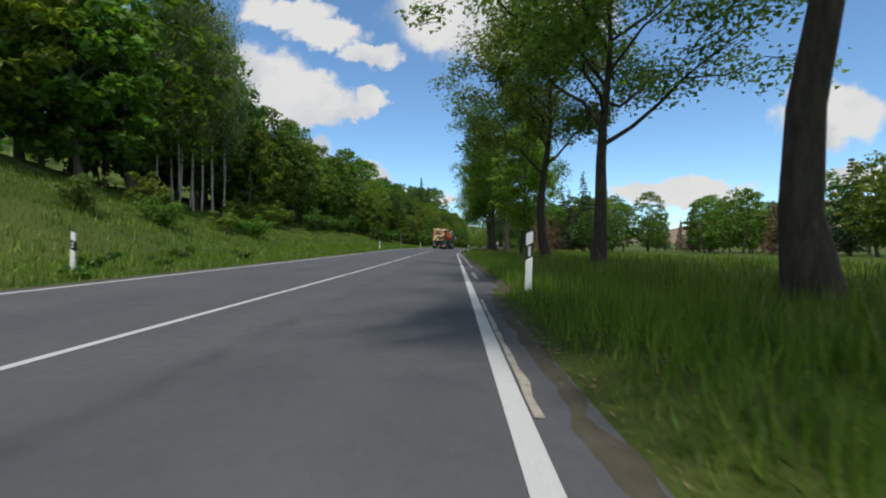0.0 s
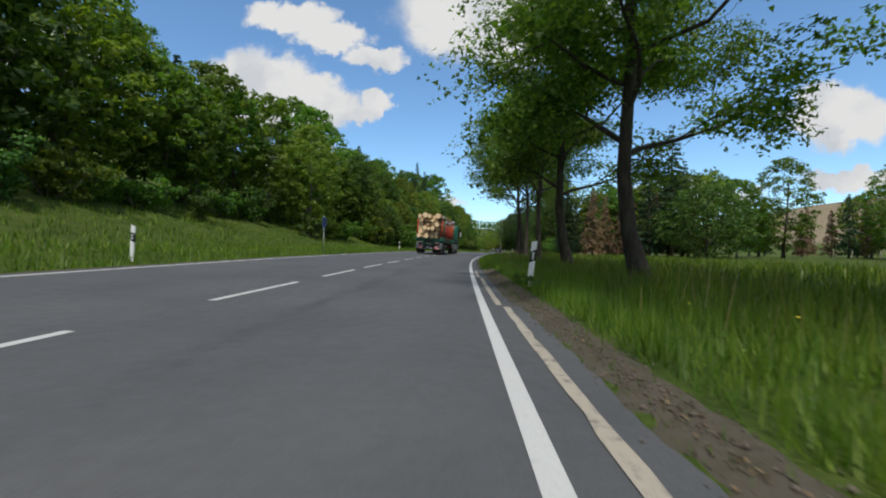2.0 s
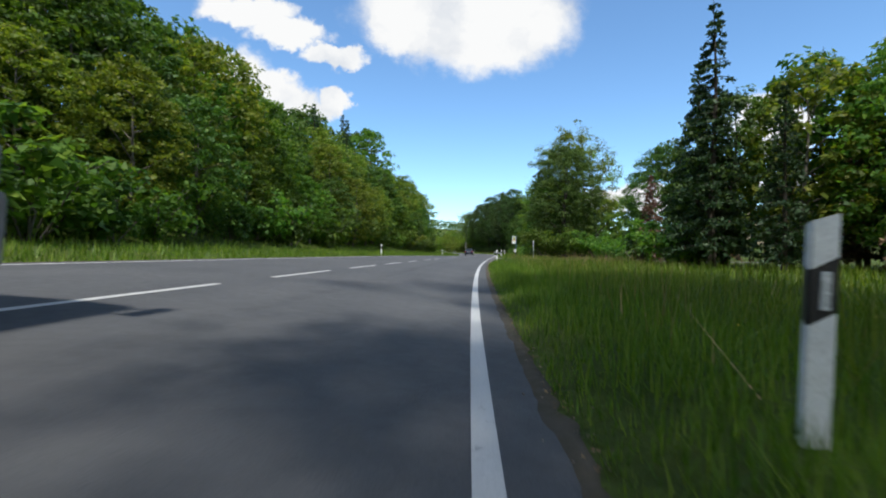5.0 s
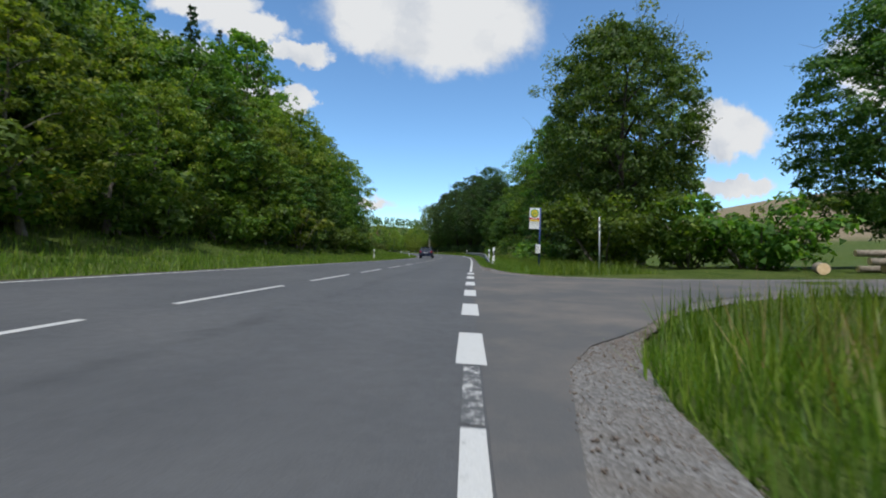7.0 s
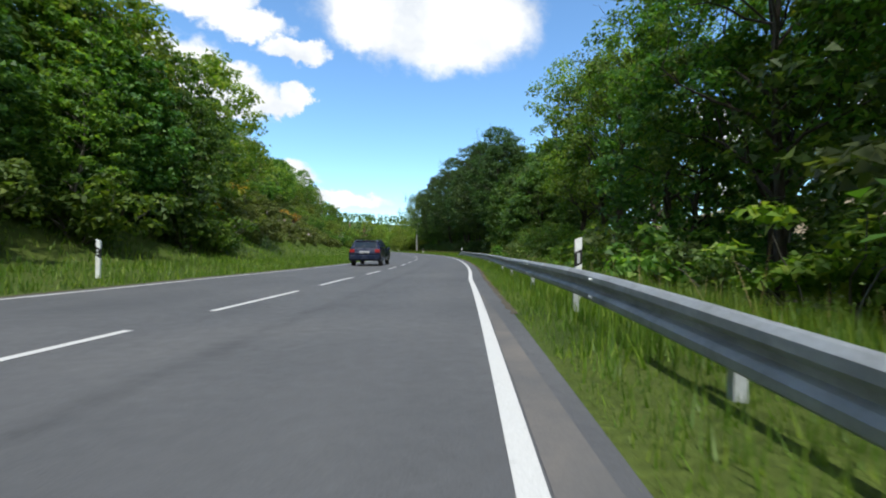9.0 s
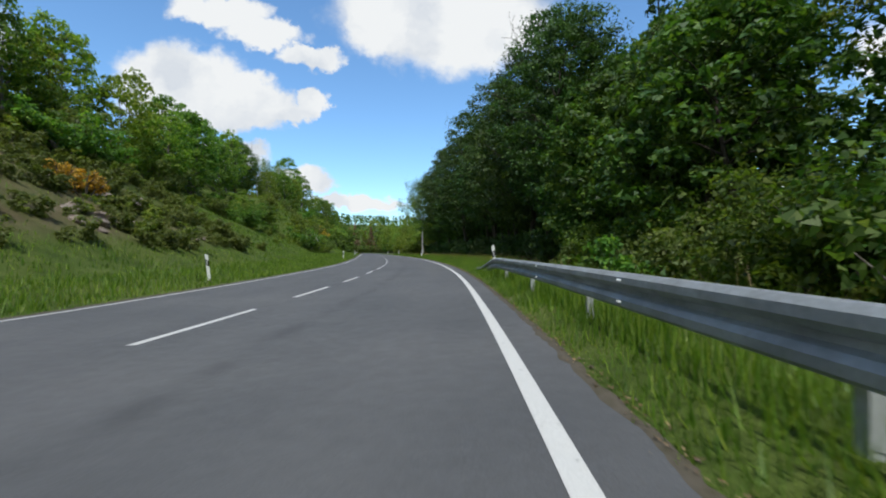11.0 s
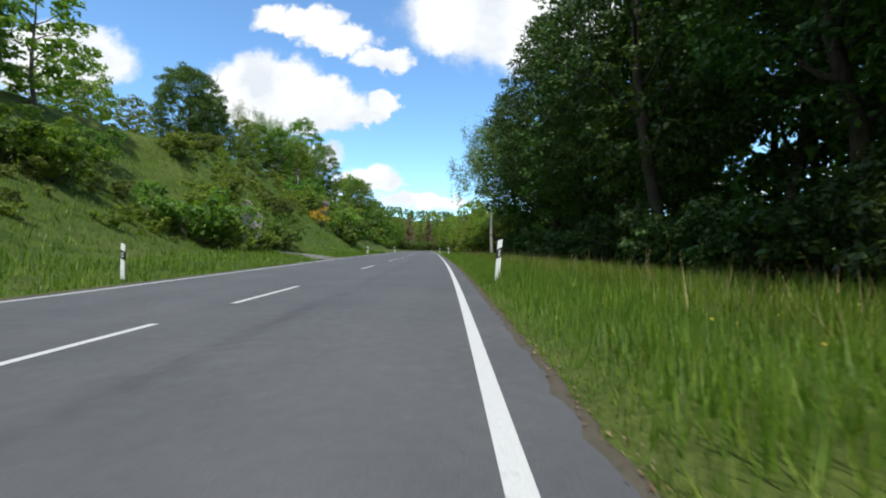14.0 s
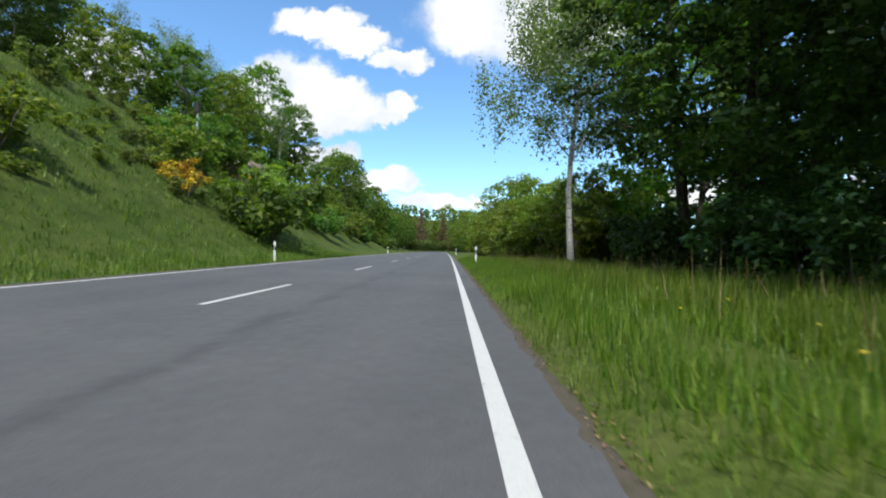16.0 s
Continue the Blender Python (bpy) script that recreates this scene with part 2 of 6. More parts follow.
# ---- materials ----
class Mat:
    """A small wrapper to write node materials in few lines."""

    def __init__(self, name, rough=0.6, metal=0.0, spec=0.4):
        self.m = bpy.data.materials.new(name)
        self.m.use_nodes = True
        self.t = self.m.node_tree
        self.b = self.t.nodes["Principled BSDF"]
        self.b.inputs["Roughness"].default_value = rough
        self.b.inputs["Metallic"].default_value = metal
        self.b.inputs["Specular IOR Level"].default_value = spec

    def node(self, kind):
        return self.t.nodes.new(kind)

    def link(self, a, b):
        self.t.links.new(a, b)

    def coords(self, world_space=False):
        if world_space:
            return self.node("ShaderNodeNewGeometry").outputs["Position"]
        return self.node("ShaderNodeTexCoord").outputs["Object"]

    def noise(self, scale, detail=4.0, rough=0.55, vec=None, stretch=None, out="Fac"):
        n = self.node("ShaderNodeTexNoise")
        n.inputs["Scale"].default_value, n.inputs["Detail"].default_value, n.inputs["Roughness"].default_value = scale, detail, rough
        vec = vec or self.coords()
        if stretch:
            mp = self.node("ShaderNodeMapping")
            mp.inputs["Scale"].default_value = stretch
            self.link(vec, mp.inputs["Vector"])
            vec = mp.outputs[0]
        self.link(vec, n.inputs["Vector"])
        return n.outputs[out]

    def ramp(self, fac, *stops):
        r = self.node("ShaderNodeValToRGB")
        e = r.color_ramp.elements
        while len(e) < len(stops):
            e.new(0.5)
        for s, (p, c) in zip(e, stops):
            s.position, s.color = p, (*c, 1) if len(c) == 3 else c
        self.link(fac, r.inputs[0])
        return r.outputs[0]

    def span(self, fac, a, b, lo=0.0, hi=1.0):
        r = self.node("ShaderNodeMapRange")
        self.link(fac, r.inputs["Value"])
        for k, v in zip(("From Min", "From Max", "To Min", "To Max"), (a, b, lo, hi)):
            r.inputs[k].default_value = v
        return r.outputs[0]

    def mix(self, fac, a, b, mode="MIX"):
        n = self.node("ShaderNodeMix")
        n.data_type, n.blend_type = "RGBA", mode
        for s, v in (("Factor", fac), ("A", a), ("B", b)):
            if isinstance(v, (int, float)):
                n.inputs[s].default_value = v
            elif isinstance(v, tuple):
                n.inputs[s].default_value = (*v, 1)
            else:
                self.link(v, n.inputs[s])
        return n.outputs["Result"]

    def math(self, op, a, b):
        n = self.node("ShaderNodeMath")
        n.operation = op
        for i, v in enumerate((a, b)):
            if isinstance(v, (int, float)):
                n.inputs[i].default_value = v
            else:
                self.link(v, n.inputs[i])
        return n.outputs[0]

    def colour(self, c):
        if isinstance(c, tuple):
            self.b.inputs["Base Color"].default_value = (*c, 1)
        else:
            self.link(c, self.b.inputs["Base Color"])
        return self

    def rough(self, s):
        self.link(s, self.b.inputs["Roughness"])
        return self

    def bump(self, h, strength=0.4, dist=0.02):
        n = self.node("ShaderNodeBump")
        n.inputs["Strength"].default_value, n.inputs["Distance"].default_value = strength, dist
        self.link(h, n.inputs["Height"])
        self.link(n.outputs[0], self.b.inputs["Normal"])
        return self


def plain(name, c, rough=0.5, metal=0.0, dirt=(0.12, 0.10, 0.08), amount=0.35, scale=3.0, spec=0.4, grain=60):
    """Paint, plastic or metal with uneven dirt and fine grain."""
    k = Mat(name, rough, metal, spec)
    f = k.span(k.noise(scale, 6, 0.65), 0.42, 0.75, 0, amount)
    g = k.span(k.noise(grain, 3), 0.3, 0.7, 0.9, 1.08)
    base = k.mix(f, c, dirt)
    k.colour(k.mix(1.0, base, g, "MULTIPLY"))
    k.rough(k.span(f, 0, max(amount, 0.01), rough, min(rough + 0.25, 1)))
    return k.m


def asphalt():
    k = Mat("asphalt", 0.85, 0, 0.3)
    p = k.coords(True)
    grit = k.noise(140, 2, 0.7, p)
    patch = k.noise(0.35, 5, 0.6, p)
    fine = k.noise(7, 5, 0.65, p)
    stone = k.node("ShaderNodeTexVoronoi")
    stone.inputs["Scale"].default_value = 70
    k.link(p, stone.inputs["Vector"])
    c = k.ramp(patch, (0.3, (0.071, 0.073, 0.077)), (0.55, (0.091, 0.092, 0.095)), (0.75, (0.110, 0.109, 0.109)))
    c = k.mix(k.span(fine, 0.35, 0.7, 0, 0.35), c, (0.07, 0.07, 0.072))
    c = k.mix(1.0, c, k.ramp(grit, (0.25, (0.72, 0.72, 0.72)), (0.75, (1.3, 1.3, 1.3))), "MULTIPLY")
    c = k.mix(k.span(k.noise(2.3, 7, 0.75, p), 0.66, 0.72, 0, 0.4), c, (0.05, 0.05, 0.052))
    # polished wheel tracks and a ragged dark joint along the lane, by the distance from the edge line
    lat = k.node("ShaderNodeAttribute")
    lat.attribute_name = "across"
    v = k.math("ADD", lat.outputs["Fac"], k.span(k.noise(0.5, 4, 0.6, p), 0.3, 0.7, -0.10, 0.10))
    joint = k.span(k.math("ABSOLUTE", k.math("ADD", v, 2.35), 0), 0.03, 0.22, 1, 0)
    joint = k.math("MULTIPLY", joint, k.span(k.noise(0.8, 5, 0.7, p), 0.42, 0.58))
    c = k.mix(k.math("MULTIPLY", joint, 0.5), c, (0.045, 0.045, 0.047))
    for at in (-1.0, -2.9, -4.7, -6.4):
        w = k.span(k.math("ABSOLUTE", k.math("ADD", v, -at), 0), 0.1, 0.6, 0.22, 0)
        c = k.mix(w, c, (0.110, 0.110, 0.112))
    k.colour(c)
    k.rough(k.span(fine, 0.3, 0.7, 0.75, 0.93))
    return k.bump(stone.outputs["Distance"], 0.5, 0.006).m


def paint_line(name, c, bare, lo, hi):
    """Road paint, worn through to the asphalt in patches."""
    k = Mat(name, 0.65, 0, 0.4)
    p = k.coords(True)
    w = k.span(k.noise(9, 8, 0.75, p), lo, hi)
    g = k.span(k.noise(120, 3, 0.6, p), 0.35, 0.65, 0.85, 1.05)
    k.colour(k.mix(1.0, k.mix(w, c, bare), g, "MULTIPLY"))
    return k.bump(k.noise(90, 3, 0.6, p), 0.4, 0.004).m


def gravel():
    k = Mat("gravel", 0.95, 0, 0.2)
    p = k.coords(True)
    v = k.node("ShaderNodeTexVoronoi")
    v.inputs["Scale"].default_value = 60
    k.link(p, v.inputs["Vector"])
    tone = k.node("ShaderNodeSeparateColor")
    k.link(v.outputs["Color"], tone.inputs[0])
    c = k.ramp(tone.outputs[0], (0.0, (0.10, 0.093, 0.086)), (0.5, (0.155, 0.148, 0.140)), (1.0, (0.25, 0.24, 0.23)))
    c = k.mix(k.span(k.noise(1.5, 6, 0.65, p), 0.45, 0.65, 0, 0.7), c, (0.13, 0.11, 0.09))
    k.colour(c)
    return k.bump(v.outputs["Distance"], 0.7, 0.010).m


def ground_cover():
    """Grass from afar, with soil, moss and dry stalks; brown scree on the steep cutting."""
    k = Mat("ground_cover", 0.95, 0, 0.15)
    p = k.coords(True)
    big, mid, fine = k.noise(0.12, 4, 0.6, p), k.noise(1.1, 5, 0.65, p), k.noise(16, 4, 0.7, p)
    # greens darkened to stand for the shade between the grass blades
    c = k.ramp(mid, (0.3, (0.034, 0.058, 0.010)), (0.5, (0.060, 0.092, 0.016)), (0.72, (0.090, 0.116, 0.028)))
    c = k.mix(k.span(big, 0.45, 0.7, 0, 0.5), c, (0.12, 0.135, 0.035))
    c = k.mix(1.0, c, k.ramp(fine, (0.25, (0.6, 0.6, 0.55)), (0.7, (1.25, 1.25, 1.2))), "MULTIPLY")
    c = k.mix(k.span(k.noise(0.5, 7, 0.7, p), 0.60, 0.72, 0, 0.5), c, (0.11, 0.085, 0.045))
    # bare brown earth and dry brush on the steep cutting
    sep = k.node("ShaderNodeSeparateXYZ")
    k.link(p, sep.inputs[0])
    band = k.math("MULTIPLY", k.span(sep.outputs[1], 193, 207), k.span(sep.outputs[1], 249, 235))
    band = k.math("MULTIPLY", band, k.span(sep.outputs[2], 1.2, 2.2))
    band = k.math("MULTIPLY", band, k.span(k.noise(0.35, 6, 0.7, p), 0.30, 0.60))
    earth = k.ramp(k.math("ADD", k.math("MULTIPLY", fine, .5), k.math("MULTIPLY", mid, .5)), (0.3, (0.060, 0.055, 0.022)), (0.5, (0.115, 0.095, 0.048)), (0.68, (0.20, 0.155, 0.105)))
    c = k.mix(band, c, earth)
    # the cleared hill far off: dry brush and bare soil
    sub = k.node("ShaderNodeVectorMath")
    sub.operation = "DISTANCE"
    k.link(p, sub.inputs[0])
    sub.inputs[1].default_value = (470, 500, 40)
    tan = k.ramp(mid, (0.3, (0.13, 0.10, 0.06)), (0.7, (0.30, 0.24, 0.15)))
    c = k.mix(k.span(sub.outputs["Value"], 330, 290), c, tan)
    k.colour(c)
    return k.bump(k.math("ADD", fine, mid), 0.8, 0.08).m


def leaf(name, dark, light, warm, through=0.5, rough=0.55):
    """Leaves: each its own tone, light shining through."""
    k = Mat(name, rough, 0, 0.35)
    geo = k.node("ShaderNodeNewGeometry")
    ob = k.node("ShaderNodeObjectInfo")
    c = k.ramp(geo.outputs["Random Per Island"], (0.0, dark), (0.6, light), (1.0, warm))
    hue = k.node("ShaderNodeHueSaturation")
    k.link(k.span(ob.outputs["Random"], 0, 1, 0.475, 0.515), hue.inputs["Hue"])
    k.link(k.span(ob.outputs["Random"], 0, 1, 0.75, 1.2), hue.inputs["Value"])
    k.link(k.mix(1.0, c, k.ramp(k.noise(.55, 3, 0.6), (0.36, (0.98, 0.98, 0.92)), (0.64, (1.55, 1.46, 1.28))), "MULTIPLY"), hue.inputs["Color"])
    k.colour(hue.outputs[0])
    tr = k.node("ShaderNodeBsdfTranslucent")
    k.link(k.mix(1.0, hue.outputs[0], (1.35, 1.45, 0.6), "MULTIPLY"), tr.inputs["Color"])
    mx = k.node("ShaderNodeMixShader")
    mx.inputs[0].default_value = through
    k.link(k.b.outputs[0], mx.inputs[1])
    k.link(tr.outputs[0], mx.inputs[2])
    k.link(mx.outputs[0], k.t.nodes["Material Output"].inputs["Surface"])
    return k.m


def bark(name, a, b, scale=9, ring=(1, 1, 0.18)):
    k = Mat(name, 0.9, 0, 0.2)
    n = k.noise(scale, 6, 0.7, None, ring)
    m = k.noise(1.3, 4, 0.6)
    c = k.ramp(n, (0.3, a), (0.68, b))
    c = k.mix(k.span(m, 0.5, 0.7, 0, 0.45), c, (0.07, 0.085, 0.045))
    k.colour(c)
    return k.bump(n, 0.9, 0.03).m


def spruce_bark():
    """Reddish scaly bark of felled spruce, rubbed off to pale wood in patches."""
    k = Mat("spruce_bark", 0.85, 0, 0.25)
    ob = k.node("ShaderNodeObjectInfo")
    n, m = k.noise(11, 7, 0.7, None, (1, .35, 1)), k.noise(2.2, 6, 0.7, None, (1, .3, 1))
    c = k.ramp(n, (0.3, (0.11, 0.056, 0.034)), (0.5, (0.26, 0.145, 0.085)), (0.72, (0.42, 0.27, 0.17)))
    c = k.mix(k.span(m, 0.56, 0.66, 0, 0.8), c, (0.42, 0.29, 0.17))
    c = k.mix(k.span(m, 0.44, 0.36, 0, 0.6), c, (0.10, 0.065, 0.045))
    hue = k.node("ShaderNodeHueSaturation")
    k.link(k.span(ob.outputs["Random"], 0, 1, 0.75, 1.3), hue.inputs["Value"])
    k.link(c, hue.inputs["Color"])
    k.colour(hue.outputs[0])
    return k.bump(n, 0.9, 0.03).m


def birch_bark():
    k = Mat("birch_bark", 0.75, 0, 0.3)
    n = k.noise(5, 6, 0.7, None, (1, 1, 5))
    k.colour(k.ramp(n, (0.36, (0.05, 0.045, 0.04)), (0.46, (0.42, 0.40, 0.37)), (0.7, (0.62, 0.60, 0.57))))
    return k.bump(n, 0.5, 0.01).m


def rock():
    k = Mat("rock", 0.9, 0, 0.25)
    n, m = k.noise(1.6, 8, 0.65), k.noise(9, 6, 0.7)
    c = k.ramp(n, (0.3, (0.13, 0.10, 0.08)), (0.5, (0.25, 0.20, 0.165)), (0.7, (0.36, 0.31, 0.27)))
    c = k.mix(k.span(m, 0.55, 0.75, 0, 0.6), c, (0.09, 0.10, 0.05))
    k.colour(c)
    return k.bump(k.math("ADD", n, m), 1.0, 0.12).m


def glass(name, tint):
    k = Mat(name, 0.06, 0, 0.8)
    k.colour(k.mix(k.span(k.noise(2, 4), 0.4, 0.7, 0, 0.4), tint, (0.08, 0.08, 0.075)))
    return k.m


M = dict(
    asphalt=asphalt(), gravel=gravel(), ground=ground_cover(), rock=rock(),
    line=paint_line("road_paint", (0.54, 0.535, 0.515), (0.11, 0.11, 0.11), 0.60, 0.72),
    worn=paint_line("worn_road_paint", (0.62, 0.61, 0.58), (0.09, 0.09, 0.09), 0.33, 0.52),
    old=paint_line("old_beige_paint", (0.40, 0.35, 0.28), (0.12, 0.115, 0.11), 0.52, 0.62),
    dusty=plain("dusty_asphalt", (0.098, 0.097, 0.097), 0.9, 0, (0.20, 0.172, 0.148), 0.8, 0.55, 0.2, 90),
    soil=plain("soil", (0.090, 0.078, 0.060), 0.95, 0, (0.055, 0.050, 0.028), 0.8, 7.0, 0.1, 40),
    leaf_mid=leaf("leaf_mid", (0.035, 0.085, 0.014), (0.079, 0.161, 0.025), (0.150, 0.230, 0.035)),
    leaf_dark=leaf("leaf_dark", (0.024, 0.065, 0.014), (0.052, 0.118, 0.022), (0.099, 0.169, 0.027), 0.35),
    leaf_light=leaf("leaf_light", (0.066, 0.121, 0.016), (0.124, 0.197, 0.029), (0.220, 0.261, 0.046)),
    leaf_olive=leaf("leaf_olive", (0.056, 0.094, 0.022), (0.100, 0.150, 0.037), (0.156, 0.194, 0.062)),
    leaf_birch=leaf("leaf_birch", (0.066, 0.114, 0.036), (0.114, 0.180, 0.060), (0.180, 0.240, 0.096)),
    # darker copy of the forest leaf: the wood's shade put into the colour
    leaf_shaded=leaf("leaf_shaded", (0.016, 0.044, 0.011), (0.036, 0.082, 0.018), (0.066, 0.122, 0.022), 0.28),
    needle=leaf("needle", (0.013, 0.042, 0.019), (0.029, 0.072, 0.032), (0.051, 0.104, 0.038), 0.15),
    needle_dead=leaf("needle_dead", (0.095, 0.058, 0.042), (0.185, 0.115, 0.085), (0.25, 0.165, 0.12), 0.25),
    leaf_purple=leaf("leaf_purple", (0.014, 0.010, 0.014), (0.030, 0.018, 0.022), (0.05, 0.03, 0.03), 0.2),
    broom=leaf("broom", (0.10, 0.10, 0.02), (0.45, 0.30, 0.02), (0.60, 0.42, 0.03), 0.3),
    grass=leaf("grass", (0.042, 0.088, 0.008), (0.085, 0.155, 0.014), (0.165, 0.215, 0.032), 0.4, 0.5),
    litter=leaf("litter", (0.05, 0.035, 0.02), (0.16, 0.11, 0.06), (0.28, 0.21, 0.12), 0.15),
    straw=leaf("straw", (0.16, 0.14, 0.06), (0.30, 0.25, 0.12), (0.42, 0.35, 0.20), 0.3),
    flower=plain("flower", (0.75, 0.55, 0.03), 0.6, 0, (0.6, 0.45, 0.05), 0.2),
    bark=bark("bark", (0.024, 0.019, 0.015), (0.085, 0.070, 0.056)),
    bark_grey=bark("bark_grey", (0.07, 0.062, 0.052), (0.20, 0.18, 0.155)),
    birch_bark=birch_bark(),
    post_white=plain("post_white", (0.80, 0.81, 0.80), 0.45, 0, (0.34, 0.33, 0.26), 0.35, 7),
    post_black=plain("post_black", (0.012, 0.012, 0.013), 0.4),
    reflector=plain("reflector", (0.62, 0.64, 0.66), 0.18, 0.3, (0.4, 0.4, 0.4), 0.2, 20),
    zinc=plain("zinc", (0.50, 0.53, 0.55), 0.5, 0.25, (0.18, 0.18, 0.17), 0.55, 2.2, 0.5, 30),
    truck_green=plain("truck_green", (0.008, 0.105, 0.070), 0.35, 0, (0.07, 0.07, 0.06), 0.3, 2.5, 0.5),
    truck_grey=plain("truck_grey", (0.30, 0.30, 0.28), 0.5, 0, (0.17, 0.14, 0.11), 0.7, 2.0),
    chassis=plain("chassis", (0.022, 0.021, 0.020), 0.7, 0, (0.09, 0.075, 0.06), 0.6, 3.0),
    stake_orange=plain("stake_orange", (0.50, 0.065, 0.018), 0.5, 0, (0.22, 0.08, 0.04), 0.5, 5.0),
    stake_red=plain("stake_red", (0.42, 0.025, 0.022), 0.5, 0, (0.2, 0.08, 0.06), 0.5, 5.0),
    alu=plain("alu", (0.60, 0.61, 0.62), 0.35, 0.8, (0.25, 0.24, 0.22), 0.4, 6.0),
    rubber=plain("rubber", (0.030, 0.029, 0.028), 0.9, 0, (0.15, 0.125, 0.10), 0.75, 4.0, 0.2),
    rim=plain("rim", (0.34, 0.32, 0.29), 0.5, 0.5, (0.14, 0.11, 0.08), 0.8, 6.0),
    lamp_red=plain("lamp_red", (0.30, 0.012, 0.012), 0.2, 0, (0.1, 0.02, 0.02), 0.3, 8, 0.6),
    lamp_white=plain("lamp_white", (0.65, 0.62, 0.58), 0.2, 0, (0.4, 0.36, 0.3), 0.3, 8, 0.6),
    sign_red=plain("sign_red", (0.50, 0.012, 0.018), 0.4, 0, (0.3, 0.05, 0.04), 0.2),
    sign_white=plain("sign_white", (0.82, 0.83, 0.83), 0.4, 0, (0.45, 0.45, 0.40), 0.25),
    sign_yellow=plain("sign_yellow", (0.72, 0.50, 0.02), 0.4, 0, (0.5, 0.4, 0.1), 0.2),
    sign_green=plain("sign_green", (0.015, 0.28, 0.085), 0.4, 0, (0.05, 0.2, 0.08), 0.2),
    sign_grey=plain("sign_grey", (0.30, 0.31, 0.32), 0.5, 0.3, (0.2, 0.2, 0.18), 0.3),
    pole_blue=plain("pole_blue", (0.030, 0.060, 0.20), 0.4, 0, (0.06, 0.07, 0.12), 0.4),
    log_bark=spruce_bark(),
    log_end=plain("log_end", (0.80, 0.60, 0.37), 0.8, 0, (0.55, 0.32, 0.15), 0.5, 9.0, 0.2, 30),
    log_grey=bark("log_grey", (0.16, 0.13, 0.10), (0.38, 0.33, 0.27), 8, (0.3, 1, 1)),
    glass=glass("glass", (0.012, 0.016, 0.016)),
    car_blue=plain("car_blue", (0.012, 0.018, 0.045), 0.22, 0.3, (0.05, 0.05, 0.05), 0.25, 3, 0.6),
    hose=plain("hose", (0.55, 0.17, 0.02), 0.5, 0, (0.25, 0.10, 0.04), 0.5, 8),
    concrete=plain("concrete", (0.42, 0.40, 0.37), 0.9, 0, (0.22, 0.20, 0.16), 0.6, 2),
)


# ---- mesh helpers ----
def fast_mesh(name, verts, faces, material, smooth_faces=False):
    """A mesh from arrays: verts (n, 3), faces (m, k)."""
    verts, faces = np.asarray(verts, np.float32), np.asarray(faces, np.int32)
    me = bpy.data.meshes.new(name)
    m, k = faces.shape
    me.vertices.add(len(verts))
    me.vertices.foreach_set("co", verts.ravel())
    me.loops.add(m * k)
    me.loops.foreach_set("vertex_index", faces.ravel())
    me.polygons.add(m)
    me.polygons.foreach_set("loop_start", np.arange(0, m * k, k, dtype=np.int32))
    if smooth_faces:
        me.polygons.foreach_set("use_smooth", np.ones(m, bool))
    me.update(calc_edges=True)
    me.validate()
    me.materials.append(material)
    return me


def part(name, bm, material, parent, label=""):
    """Link a bmesh as one mesh object under a thing or part."""
    me = bpy.data.meshes.new(name)
    bmesh.ops.recalc_face_normals(bm, faces=bm.faces)
    bm.to_mesh(me)
    bm.free()
    me.materials.append(material)
    ob = new(name, me)
    ob.parent = parent
    return tagged(ob, label) if label else ob


def add_box(bm, x0, x1, y0, y1, z0, z1, bevel=0.0, m=None):
    r = bmesh.ops.create_cube(bm, size=1.0)
    vs = r["verts"]
    for v in vs:
        v.co = Vector((x0 + (v.co.x + .5) * (x1 - x0), y0 + (v.co.y + .5) * (y1 - y0), z0 + (v.co.z + .5) * (z1 - z0)))
    if bevel:
        es = list({e for v in vs for e in v.link_edges})
        out = bmesh.ops.bevel(bm, geom=es, offset=bevel, segments=2, profile=0.6, affect="EDGES", clamp_overlap=True)
        vs = list({v for f in out["faces"] for v in f.verts} | {v for v in vs if v.is_valid})
    if m is not None:
        bmesh.ops.transform(bm, matrix=m, verts=vs)
    return vs


def box(x0, x1, y0, y1, z0, z1, bevel=0.0, m=None):
    bm = bmesh.new()
    add_box(bm, x0, x1, y0, y1, z0, z1, bevel, m)
    return bm


def add_tube(bm, pts, radii, sides=10, cap=True):
    pts = [Vector(p) for p in pts]
    if isinstance(radii, (int, float)):
        radii = [radii] * len(pts)
    rings = []
    for i, p in enumerate(pts):
        d = (pts[min(i + 1, len(pts) - 1)] - pts[max(i - 1, 0)]).normalized()
        a = d.orthogonal().normalized() if i == 0 else (a - d * a.dot(d)).normalized()
        b = d.cross(a)
        rings.append([bm.verts.new(p + (a * math.cos(t) + b * math.sin(t)) * radii[i]) for t in (2 * math.pi * j / sides for j in range(sides))])
    for r, s in zip(rings, rings[1:]):
        for j in range(sides):
            f = bm.faces.new((r[j], r[(j + 1) % sides], s[(j + 1) % sides], s[j]))
            f.smooth = True
    if cap:
        bm.faces.new(rings[0][::-1])
        bm.faces.new(rings[-1])


def tube(pts, radii, sides=10):
    bm = bmesh.new()
    add_tube(bm, pts, radii, sides)
    return bm


